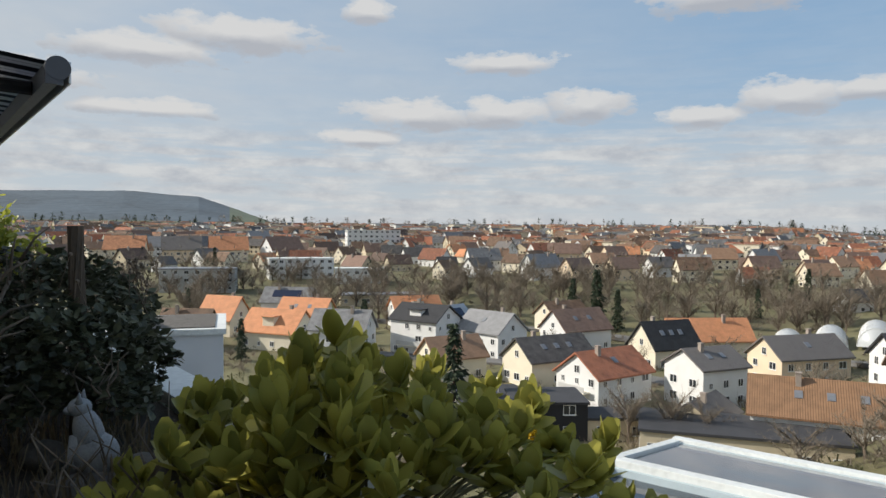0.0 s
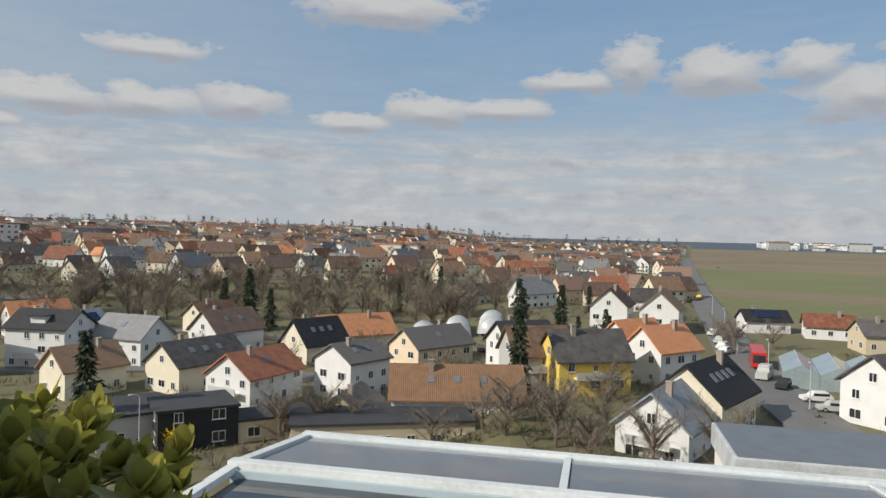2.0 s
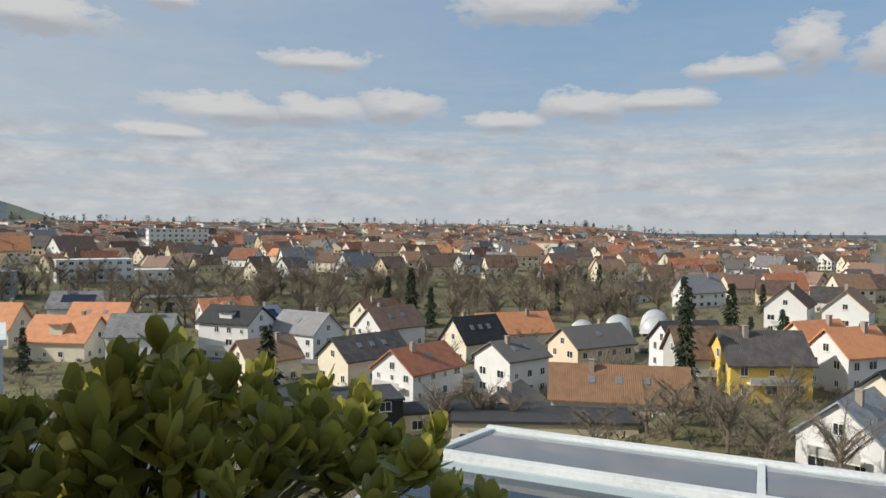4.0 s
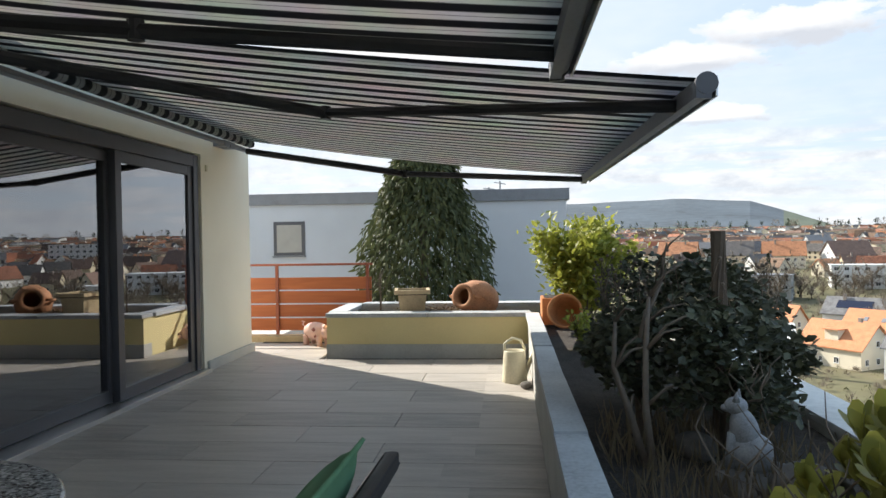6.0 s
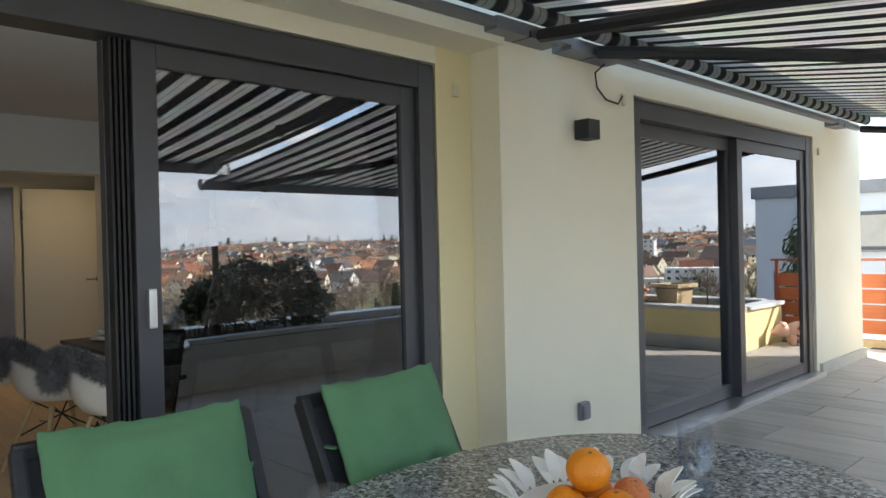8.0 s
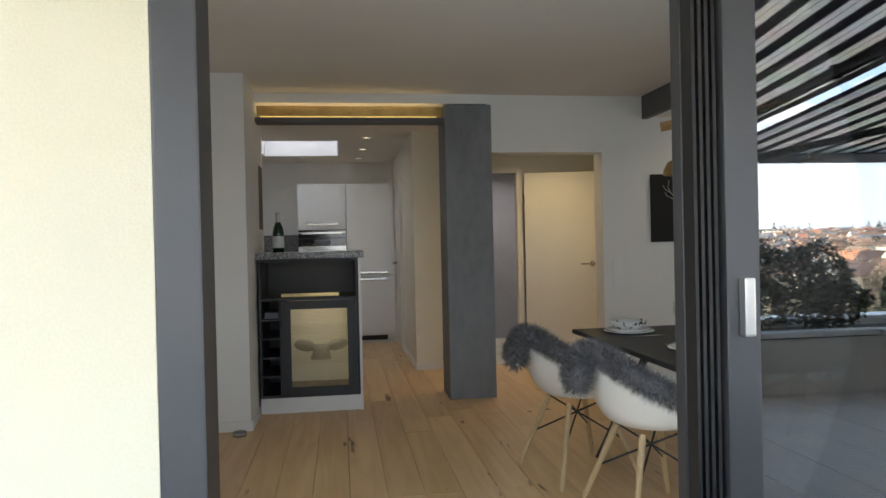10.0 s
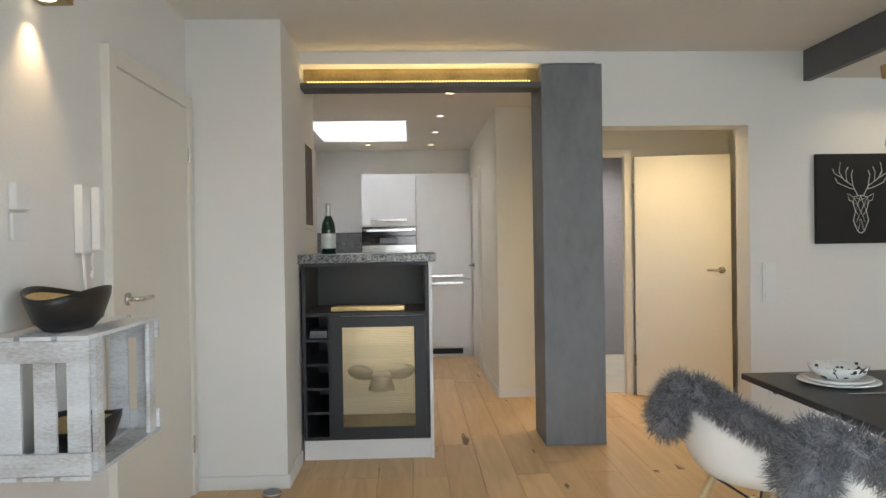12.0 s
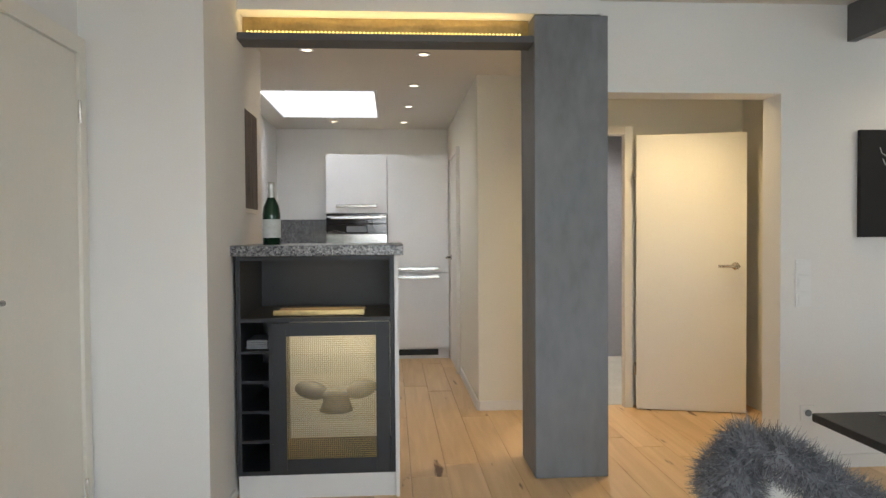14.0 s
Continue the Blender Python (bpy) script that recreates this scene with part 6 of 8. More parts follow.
for k in range(9000):
    az = rg.uniform(6, 84)
    d = 318 + 260 * rg.random() ** 1.2
    if az < 30:
        d = 350 + 300 * rg.random()
    if az > 66:
        d = 236 + 330 * rg.random() ** 1.2
    x, y = d * math.cos(radians(az)), -3.5 - d * math.sin(radians(az))
    if x < 0.11 * -y + 4 or any(abs(x - p) < 13.5 and abs(y - q) < 13.5 for p, q in spots):
        continue
    if math.hypot(x - 292, y + 143) < 28 or math.hypot(x - 272, y + 92) < 26 or min(math.hypot(x - a, y - b) for a, b in ((390, -93), (380, -118), (372, -140), (362, -166))) < 19:
        continue
    spots.append((x, y))
    if len(spots) > 258:
        break
    t = mid[rg.randrange(8)]
    th = math.degrees(math.atan2(y, x)) - 90 + rg.choice((25, 35, 42, 48, -40, 5)) + rg.uniform(-6, 6)
    copy_thing(t, pose(x, y, height(x, y) - 0.3, 0, 0, th) @ Matrix.Scale(rg.uniform(0.72, 0.98), 4))

# the far town: too many to count
cols = [WALLS[k] for k in ("white", "cream", "peach", "sand", "grey")] + [ROOFS[k] for k in ("orange", "red", "brown", "dark", "grey")] + [M_WINDARK]
fv, ff, fm = [], [], []


def far_house(x, y, z, th, l, w, h, rh, wi, ri):
    c, s = math.cos(th), math.sin(th)
    o = len(fv)
    pts = [(-l, -w, -3), (l, -w, -3), (l, w, -3), (-l, w, -3), (-l, -w, h), (l, -w, h), (l, w, h), (-l, w, h), (-l * 1.06, 0, h + rh), (l * 1.06, 0, h + rh), (-l * 1.06, -w * 1.12, h - 0.3), (l * 1.06, -w * 1.12, h - 0.3), (l * 1.06, w * 1.12, h - 0.3), (-l * 1.06, w * 1.12, h - 0.3)]
    fv.extend((x + c * a - s * b, y + s * a + c * b, z + q) for a, b, q in pts)
    for f, i in (((0, 1, 5, 4), wi), ((1, 2, 6, 5), wi), ((2, 3, 7, 6), wi), ((3, 0, 4, 7), wi), ((4, 7, 8), wi), ((5, 9, 6), wi), ((10, 11, 9, 8), ri), ((12, 13, 8, 9), ri)):
        ff.append(tuple(o + q for q in f))
        fm.append(i)
    for sx, y0 in ((-1, 0), (1, 0), (0, -1), (0, 1)):
        for k in (-0.5, 0.15, 0.62):
            for zz in (1.0, 3.6):
                if zz + 1.3 > h:
                    continue
                o2 = len(fv)
                for da, db in ((0, 0), (1.2, 0), (1.2, 1.3), (0, 1.3)):
                    a, b = (sx * (l + 0.06), k * w + da) if sx else (k * l + da, y0 * (w + 0.06))
                    fv.append((x + c * a - s * b, y + s * a + c * b, z + zz + db))
                ff.append((o2, o2 + 1, o2 + 2, o2 + 3))
                fm.append(10)


for k in range(2000):
    az = rg.uniform(2, 86)
    d = 450 + 720 * rg.random() ** 1.2
    x, y = d * math.cos(radians(az)), -3.5 - d * math.sin(radians(az))
    if x < 0.12 * -y + 10:
        continue
    big = rg.random() < 0.12
    far_house(x, y, height(x, y) - 0.5, math.atan2(y, x) + rg.uniform(0.3, 2.8), rg.uniform(4, 6.2) * (2.2 if big else 1), rg.uniform(3.6, 5), rg.uniform(4, 6) + (3 if big else 0), rg.uniform(2.5, 4.5) * (0.3 if big else 1), rg.choice((0, 0, 0, 1, 1, 2, 3)), 5 + rg.choice((0, 1, 2, 2, 2, 3, 4, 4)))
for k in range(160):
    az, d = rg.uniform(88, 112), rg.uniform(1500, 2600)
    x, y = d * math.cos(radians(az)), -3.5 - d * math.sin(radians(az))
    far_house(x, y, height(x, y), rg.uniform(0, 3), rg.uniform(8, 22), 6, rg.uniform(5, 16), 1.5, rg.choice((0, 0, 4)), 5 + rg.choice((3, 4, 0)))
me = bpy.data.meshes.new("far_town")
me.from_pydata(fv, [], ff)
for q in cols:
    me.materials.append(q)
me.polygons.foreach_set("material_index", fm)
tagged(new("far_town", me), "distant houses with white and cream walls and tiled roofs", "houses", kind="stuff")


# ---- trees of the town ----
M_BARE = leafy("bare_twigs", (0.14, 0.115, 0.085), (0.30, 0.25, 0.19), 0.1, 0.9)
M_CONIFER = leafy("dark_conifer", (0.010, 0.022, 0.012), (0.045, 0.065, 0.028), 0.1, 0.8)
M_HEDGE = leafy("winter_hedge", (0.045, 0.055, 0.02), (0.14, 0.13, 0.06), 0.15, 0.8)


def bare_tree(m, hgt, seed, label, spread=0.36):
    rg_ = random.Random(seed)
    t = thing("bare_tree", m, label, "tree", "bare trees")
    tr, cw = bmesh.new(), bmesh.new()
    tube(tr, [(0, 0, -1), (0.05, 0, hgt * 0.25), (0.1, 0.1, hgt * 0.55)], [hgt * 0.028, hgt * 0.02, hgt * 0.01], 7)
    for k in range(15):
        a = k * 2.4 + rg_.random()
        z0 = hgt * rg_.uniform(0.08, 0.5)
        r = hgt * spread * rg_.uniform(0.6, 1.05)
        tip = Vector((r * math.cos(a), r * math.sin(a), z0 + hgt * rg_.uniform(0.22, 0.48)))
        b0 = Vector((0.05, 0, z0))
        mid_ = b0.lerp(tip, 0.5) + Vector((0, 0, hgt * 0.03))
        tube(tr, [b0, mid_, tip], [hgt * 0.009, hgt * 0.006, hgt * 0.002], 5)
        for j in range(60):
            u = rg_.uniform(0.15, 1.0)
            p = b0.lerp(tip, u)
            q = p + Vector((rg_.gauss(0, 1), rg_.gauss(0, 1), rg_.gauss(0.5, 0.8))) * hgt * 0.075
            w = hgt * 0.0035
            s = Vector((rg_.uniform(-1, 1), rg_.uniform(-1, 1), 0)).normalized() * w
            vs = [cw.verts.new(v) for v in (p - s, p + s, q)]
            cw.faces.new(vs)
            q2 = p.lerp(q, 0.5) + Vector((rg_.gauss(0, 1), rg_.gauss(0, 1), rg_.gauss(0.3, 0.8))) * hgt * 0.05
            vs = [cw.verts.new(v) for v in (p.lerp(q, 0.4) - s, p.lerp(q, 0.4) + s, q2)]
            cw.faces.new(vs)
    part("trunk", tr, M_TWIG, t)
    part("crown", cw, M_BARE, t)["kind"] = "stuff"
    return t


def conifer(m, hgt, seed, label):
    rg_ = random.Random(seed)
    t = thing("conifer", m, label, "tree", "conifers")
    part("trunk", tube(bmesh.new(), [(0, 0, -1), (0, 0, hgt * 0.96)], [hgt * 0.02, 0.03], 7), M_BARK, t)
    cw = bmesh.new()
    for k in range(900):
        z = hgt * (0.06 + 0.94 * rg_.random() ** 1.25)
        R = hgt * 0.17 * (1 - z / hgt) ** 0.85 * (0.8 + 0.35 * math.sin(z * 26 / hgt)) + 0.05
        a = rg_.uniform(0, 6.283)
        r = R * rg_.uniform(0.3, 1.0)
        p = Vector((r * math.cos(a), r * math.sin(a), z))
        add_leaf(cw, aim(p, (math.cos(a), math.sin(a), rg_.uniform(-0.7, 0.1)), rg_.uniform(-0.8, 0.8)) @ Matrix.Scale(hgt * rg_.uniform(0.045, 0.075), 4), leaf_verts(1.0, 0.45, -0.25, 2))
    part("crown", cw, M_CONIFER, t)["kind"] = "stuff"
    return t


def on_ground(x, y, rz=0.0):
    return pose(x, y, height(x, y), 0, 0, rz)


bt = [bare_tree(on_ground(57, -84), 10, 1, "bare garden tree with fine twigs"), bare_tree(on_ground(33, -93), 8, 2, "bare spreading fruit tree by the long house", 0.5), bare_tree(on_ground(190, -150), 15, 3, "tall bare tree in the valley")]
cf = [conifer(on_ground(86.5, -78), 15, 4, "slender dark conifer among the houses"), conifer(on_ground(136, -160), 17, 5, "tall dark conifer among bare trees"), conifer(on_ground(58, -165), 14, 6, "dark conifer by the greenhouses")]
cf[0].matrix_basis = on_ground(81.5, -66.5)
for x, y in ((142, -156), (131, -163), (148, -163), (40, -152), (45.5, -158), (36, -160), (37, -107), (155, -95), (215, -70), (118, -245), (121, -240), (116, -210), (33, -150), (55, -220), (170, -60), (152, -62), (330, -118), (62, -180)):
    copy_thing(cf[rg.randrange(3)], on_ground(x, y, rg.uniform(0, 360)) @ Matrix.Scale(rg.uniform(0.5, 0.8), 4))
for x, y in ((24, -84), (19, -80), (31, -86), (12, -78), (6, -82), (40, -84), (21, -96), (36, -90.5), (29.5, -94), (26, -91), (61, -80), (54, -86.5), (104, -112), (114, -122), (86, -112), (88, -146), (52, -112), (24, -112), (10, -165), (12, -175), (3, -180), (15, -185), (20, -140)):
    copy_thing(bt[rg.randrange(2)], on_ground(x, y, rg.uniform(0, 360)))
for k in range(210):
    az = rg.uniform(10, 70)
    d = rg.uniform(208, 312) if az > 26 else rg.uniform(215, 345)
    x, y = d * math.cos(radians(az)), -3.5 - d * math.sin(radians(az))
    copy_thing(bt[2], on_ground(x, y, rg.uniform(0, 360)) @ Matrix.Scale(rg.uniform(0.55, 1.0), 4))
# hedges, bushes and far trees: uncounted
hv = bmesh.new()
H3 = leaf_verts(1.0, 0.7, 0.2, 1)
for k in range(520):
    az, d = rg.uniform(4, 104), 85 + 560 * rg.random() ** 1.6
    x, y = d * math.cos(radians(az)), -3.5 - d * math.sin(radians(az))
    if abs(x - 0.125 * -y + 12) < 9 or (az > 86 and d > 190):
        continue
    z, R = height(x, y), rg.uniform(0.8, 2.3)
    for j in range(26):
        a, e = rg.uniform(0, 6.28), rg.uniform(0, 1.4)
        p = Vector((x + R * math.cos(a) * math.cos(e), y + R * math.sin(a) * math.cos(e), z + R * 0.9 * math.sin(e)))
        add_leaf(hv, aim(p, (rg.uniform(-1, 1), rg.uniform(-1, 1), rg.uniform(-0.4, 1))) @ Matrix.Scale(rg.uniform(0.4, 0.9), 4), H3)
for k in range(620):
    az, d = rg.uniform(14, 100), rg.uniform(58, 205)
    if az > 82 and d > 115:
        continue
    x, y = d * math.cos(radians(az)), -3.5 - d * math.sin(radians(az))
    z, R = height(x, y), rg.uniform(0.5, 1.3)
    for j in range(34):
        a, e = rg.uniform(0, 6.28), rg.uniform(0, 1.4)
        p = Vector((x + R * math.cos(a) * math.cos(e), y + R * math.sin(a) * math.cos(e), z + R * 0.9 * math.sin(e)))
        add_leaf(hv, aim(p, (rg.uniform(-1, 1), rg.uniform(-1, 1), rg.uniform(-0.4, 1))) @ Matrix.Scale(rg.uniform(0.25, 0.55), 4), H3)
gb = bmesh.new()
for k in range(1700):
    az, d = rg.uniform(8, 96), 62 + 270 * rg.random()
    x, y = d * math.cos(radians(az)), -3.5 - d * math.sin(radians(az))
    if abs(x - 0.125 * -y + 12) < 8 or (az > 84 and d > 100):
        continue
    z, R = height(x, y), rg.uniform(0.6, 2.0) * (1.5 if d > 205 else 1)
    for j in range(34):
        a, e = rg.uniform(0, 6.28), rg.uniform(0.2, 1.5)
        p = Vector((x, y, z))
        q = p + R * 1.4 * Vector((math.cos(a) * math.cos(e), math.sin(a) * math.cos(e), math.sin(e)))
        s_ = Vector((rg.uniform(-1, 1), rg.uniform(-1, 1), 0)).normalized() * 0.05
        gb.faces.new([gb.verts.new(v) for v in (p.lerp(q, 0.3) - s_, p.lerp(q, 0.3) + s_, q)])
        q2 = p.lerp(q, 0.6) + R * 0.5 * Vector((rg.gauss(0, 1), rg.gauss(0, 1), rg.gauss(0.2, 0.8)))
        gb.faces.new([gb.verts.new(v) for v in (p.lerp(q, 0.5) - s_, p.lerp(q, 0.5) + s_, q2)])
tagged(part("garden_shrubs", gb, M_BARE), "bare brown shrubs in the gardens", "shrubs", kind="stuff")
tagged(part("hedges", hv, M_HEDGE), "winter hedges and bushes between the houses", "hedges", kind="stuff")
fb, fc = bmesh.new(), bmesh.new()
for k in range(2600):
    az, d = rg.uniform(-6, 86), 270 + 900 * rg.random()
    x, y = d * math.cos(radians(az)), -3.5 - d * math.sin(radians(az))
    if x < 0.12 * -y + 8:
        continue
    z, hh = height(x, y), rg.uniform(5, 11)
    dark = rg.random() < 0.22
    if k % 9 == 0:
        # the skyline
        d = rg.uniform(1120, 1200)
        x, y = d * math.cos(radians(az)), -3.5 - d * math.sin(radians(az))
        z, hh, dark = height(x, y) - 1, rg.uniform(9, 20), rg.random() < 0.7
    for j in range(64 if k % 9 == 0 else 16):
        a, u = rg.uniform(0, 6.28), rg.random()
        R = hh * (0.16 * (1 - u) if dark else 0.30 * math.sin(0.4 + 2.5 * u))
        p = Vector((x + R * math.cos(a), y + R * math.sin(a), z + hh * (u if dark else 0.25 + 0.7 * u)))
        add_leaf(fc if dark else fb, aim(p, (math.cos(a), math.sin(a), rg.uniform(-0.5, 1))) @ Matrix.Scale(hh * (0.2 if dark else 0.16), 4), H3)
tagged(part("far_bare_trees", fb, M_BARE), "distant bare trees between the houses", "trees", kind="stuff")
tagged(part("far_conifers", fc, M_CONIFER), "distant dark conifers on the skyline", "trees", kind="stuff")

# forsythia in bloom by the black cube house
leafy_bush(69.5, -70.5, height(69.5, -70.5), 2.2, 2.2, 1.9, 1600, surf("forsythia_bloom", (0.72, 0.48, 0.02), 0.8), "yellow flowering bush before the black house", 15, (0.4, 0.25))

# ---- greenhouses, vehicles, lamp posts ----
M_FOILTUNNEL = surf("polythene_tunnel", (0.50, 0.53, 0.55), 0.35, 0, 0.08, 0.4, 4, 0.2)
M_GREENHOUSE = surf("greenhouse_glass", (0.30, 0.36, 0.38), 0.15, 0.1, 0.1, 0.3, 2, 0.1)
for k in range(3):
    x, y = 84 - 8.2 * k, -166 - 3.0 * k
    th = math.degrees(math.atan2(y, x)) - 90
    t = thing("poly_tunnel", pose(x, y, height(x, y) + 0.2, 0, 0, th), "pale polythene tunnel greenhouse in the meadow", "greenhouse", "tunnel greenhouses")
    bm = bmesh.new()
    rows = []
    for j in range(7):
        rows.append([bm.verts.new((3.6 * math.cos(a), -1 + 3.0 * j, 4.2 * math.sin(a))) for a in (math.pi * i / 14 for i in range(15))])
    for a, b in zip(rows, rows[1:]):
        for i in range(14):
            bm.faces.new((a[i], a[i + 1], b[i + 1], b[i]))
    bm.faces.new(rows[0])
    bm.faces.new(rows[-1])
    part("cover", bm, M_FOILTUNNEL, t, smooth=True)
    for j in range(7):
        part("hoop", tube(bmesh.new(), [(3.65 * math.cos(math.pi * i / 12), -1 + 3.0 * j, 4.25 * math.sin(math.pi * i / 12)) for i in range(13)], 0.06, 5), M_RAIL, t)
gh = thing("greenhouse", pose(-19, -146, height(-19, -146), 0, 0, 3), "long glass greenhouse with ridged roofs beside the road", "greenhouse")
for k in range(7):
    x0 = -19 + 5.6 * k
    bm = bmesh.new()
    sec = [(x0, 0), (x0, 2.6), (x0 + 2.8, 4.0), (x0 + 5.55, 2.6), (x0 + 5.55, 0)]
    a = [bm.verts.new((x, -9, z)) for x, z in sec]
    b = [bm.verts.new((x, 9, z)) for x, z in sec]
    bm.faces.new(a)
    bm.faces.new(b)
    for i in range(5):
        bm.faces.new((a[i], a[(i + 1) % 5], b[(i + 1) % 5], b[i]))
    bay = part("bay", bm, M_GREENHOUSE, gh)
    part("ridge", cube(x0 + 2.72, x0 + 2.88, -9.05, 9.05, 3.97, 4.08), M_RAIL, bay)

M_RED = surf("red_bus_paint", (0.55, 0.03, 0.02), 0.3, 0, 0.04)
M_TYRE = surf("tyre_rubber", (0.02, 0.02, 0.02), 0.8)


def wheel(parent, x, y, r):
    w = part("wheel", rod(bmesh.new(), (x, y - 0.12, r), (x, y + 0.12, r), r, seg=16), M_TYRE, parent)
    part("rim", rod(bmesh.new(), (x, y - 0.13, r), (x, y + 0.13, r), r * 0.55, seg=12), M_SILVER, w)


def vehicle(name, m, l, w, h, mat, label, category, cab=True):
    v = thing(name, m, label, category, "vehicles on the road")
    if cab:
        bm = bmesh.new()
        sec = [(-l / 2, 0.3), (l / 2, 0.3), (l / 2, h * 0.52), (l * 0.26, h * 0.60), (l * 0.12, h), (-l * 0.34, h), (-l * 0.48, h * 0.6), (-l / 2, h * 0.58)]
        a = [bm.verts.new((x, -w / 2 + (0.12 if z > h * 0.7 else 0), z)) for x, z in sec]
        b = [bm.verts.new((x, w / 2 - (0.12 if z > h * 0.7 else 0), z)) for x, z in sec]
        bm.faces.new(a)
        bm.faces.new(b)
        for i in range(8):
            bm.faces.new((a[i], a[(i + 1) % 8], b[(i + 1) % 8], b[i]))
        part("body", bm, mat, v)
        part("side_window", cube(-l * 0.36, l * 0.16, -w / 2 - 0.005, w / 2 + 0.005, h * 0.64, h * 0.90), M_WINDARK, v)
    else:
        part("body", cube(-l / 2, l / 2, -w / 2, w / 2, 0.35, h, 0.12), mat, v)
        part("side_window", cube(-l * 0.46, l * 0.46, -w / 2 - 0.02, w / 2 + 0.02, h * 0.5, h * 0.82), M_WINDARK, v)
        part("windscreen", cube(l / 2 - 0.05, l / 2 + 0.02, -w * 0.42, w * 0.42, h * 0.38, h * 0.85), M_WINDARK, v)
        part("windscreen", cube(-l / 2 - 0.02, -l / 2 + 0.05, -w * 0.42, w * 0.42, h * 0.38, h * 0.85), M_WINDARK, v)
    for x in (-l * 0.31, l * 0.31):
        for y in (-w / 2 + 0.1, w / 2 - 0.1):
            wheel(v, x, y, 0.33 if cab else 0.5)


def on_road(x, y, rz):
    return pose(x, y, height(x, y) + 0.66, 0, 0, rz)


vehicle("bus", on_road(5.2, -154, 95), 12, 2.55, 3.1, M_RED, "red bus standing on the road", "bus", False)
vehicle("van", on_road(3.5, -139, 80), 5.2, 2.0, 2.4, WALLS["grey"], "grey delivery van parked by the road", "van")
for x, y, r, c in ((0.5, -132, 80, "black"), (12, -163, 80, "white"), (12.8, -170, 80, "white"), (14, -178, 80, "grey"), (16.5, -190, 80, "white"), (-4, -124, 20, "white"), (-6, -118, 15, "grey"), (30, -285, 80, "yellow")):
    vehicle("car", on_road(x, y, r), 4.3, 1.8, 1.5, WALLS[c], f"{c} car parked beside the road", "car")
for x, y in ((-3.0, -118), (3, -140), (9.5, -165), (14, -190), (20, -225), (73.5, -68)):
    lp = thing("street_lamp", on_ground(x, y, 80), "slim grey street lamp", "lamp", "street lamps")
    part("pole", rod(bmesh.new(), (0, 0, 0), (0, 0, 7), 0.09, 0.06, 8), M_RAIL, lp)
    part("arm", tube(bmesh.new(), [(0, 0, 7), (0.3, 0, 7.4), (1.1, 0, 7.5)], 0.05, 6), M_RAIL, lp)
    part("head", cube(0.8, 1.5, -0.15, 0.15, 7.42, 7.56, 0.03), M_RAIL, lp)


# ---- the flat: shell ----
Z_C, Z_K = 2.47, 2.39
struct("floor", cube(-2.6, 8.3, 0.36, 8.6, -0.3, -0.014), M_JOINT, "dark bed under the oak planks")
struct("ceiling_living", cube(-0.95, 8.38, 0.6, 4.45, Z_C, 2.5), M_CEIL, "plain painted living room ceiling")
struct("ceiling_kitchen_a", cube(-0.9, -0.52, 4.45, 8.5, Z_K, 2.5), M_CEIL, "plain painted kitchen ceiling")
struct("ceiling_kitchen_b", cube(0.41, 1.6, 4.45, 8.5, Z_K, 2.5), M_CEIL, "plain painted kitchen ceiling")
struct("ceiling_kitchen_c", cube(-0.52, 0.41, 4.45, 6.30, Z_K, 2.5), M_CEIL, "plain painted kitchen ceiling")
struct("ceiling_kitchen_d", cube(-0.52, 0.41, 7.62, 8.5, Z_K, 2.5), M_CEIL, "plain painted kitchen ceiling")
struct("ceiling_hall", cube(1.6, 8.38, 4.45, 8.5, 2.3, 2.5), M_CEIL, "plain painted hall ceiling")
struct("wall_living_left", cube(-0.95, -0.735, 0.6, 3.65, -0.2, Z_C), M_WHITE, "white living room wall with the flat door")
struct("wall_pier", cube(-0.95, -0.24, 3.65, 4.45, -0.2, Z_C), M_WHITE, "white wall pier beside the bar")
struct("wall_kitchen_left", cube(-0.95, -0.70, 5.15, 8.5, -0.2, Z_K), M_WHITE, "white kitchen wall")
struct("wall_kitchen_stub", cube(-0.70, -0.28, 4.45, 5.15, -0.2, Z_K), M_WHITE, "white wall end with the framed print")
struct("wall_kitchen_back", cube(-0.95, 1.6, 8.42, 8.6, -0.2, Z_K), M_WHITE, "white kitchen back wall")
struct("wall_kitchen_right", cube(1.13, 1.60, 5.71, 8.42, -0.2, Z_K), M_CREAM, "cream wall block between kitchen and hall")
struct("wall_hall_left", cube(1.602, 2.58, 4.315, 4.50, 2.0, Z_C), M_WHITE, "white lintel over the hall opening")
struct("wall_living_back", cube(2.58, 8.38, 4.315, 4.50, -0.2, Z_C), M_WHITE, "white living room wall with a picture")
struct("wall_hall_back_right", cube(2.25, 3.4, 5.76, 5.90, -0.2, 2.3), M_CREAM, "cream hall wall")
struct("wall_hall_back_top", cube(1.602, 2.25, 5.76, 5.90, 1.985, 2.3), M_CREAM, "cream wall over the bathroom doorway")
struct("wall_hall_right", cube(3.10, 3.4, 4.50, 5.76, -0.2, 2.3), M_CREAM, "cream hall wall")
struct("wall_bath_back", cube(1.602, 3.4, 7.75, 7.9, -0.2, 2.3), M_BLUEWALL, "grey-blue bathroom wall")
struct("wall_bath_right", cube(2.9, 3.05, 5.90, 7.75, -0.2, 2.3), M_BLUEWALL, "grey-blue bathroom wall")
struct("floor_bath", cube(1.61, 2.9, 5.78, 7.75, -0.01, 0.003), M_PLINTH, "pale grey bathroom floor")
struct("wall_lintel_bar", cube(-0.24, 1.602, 4.30, 4.45, 2.395, Z_C), M_WHITE, "white lintel over the kitchen passage")
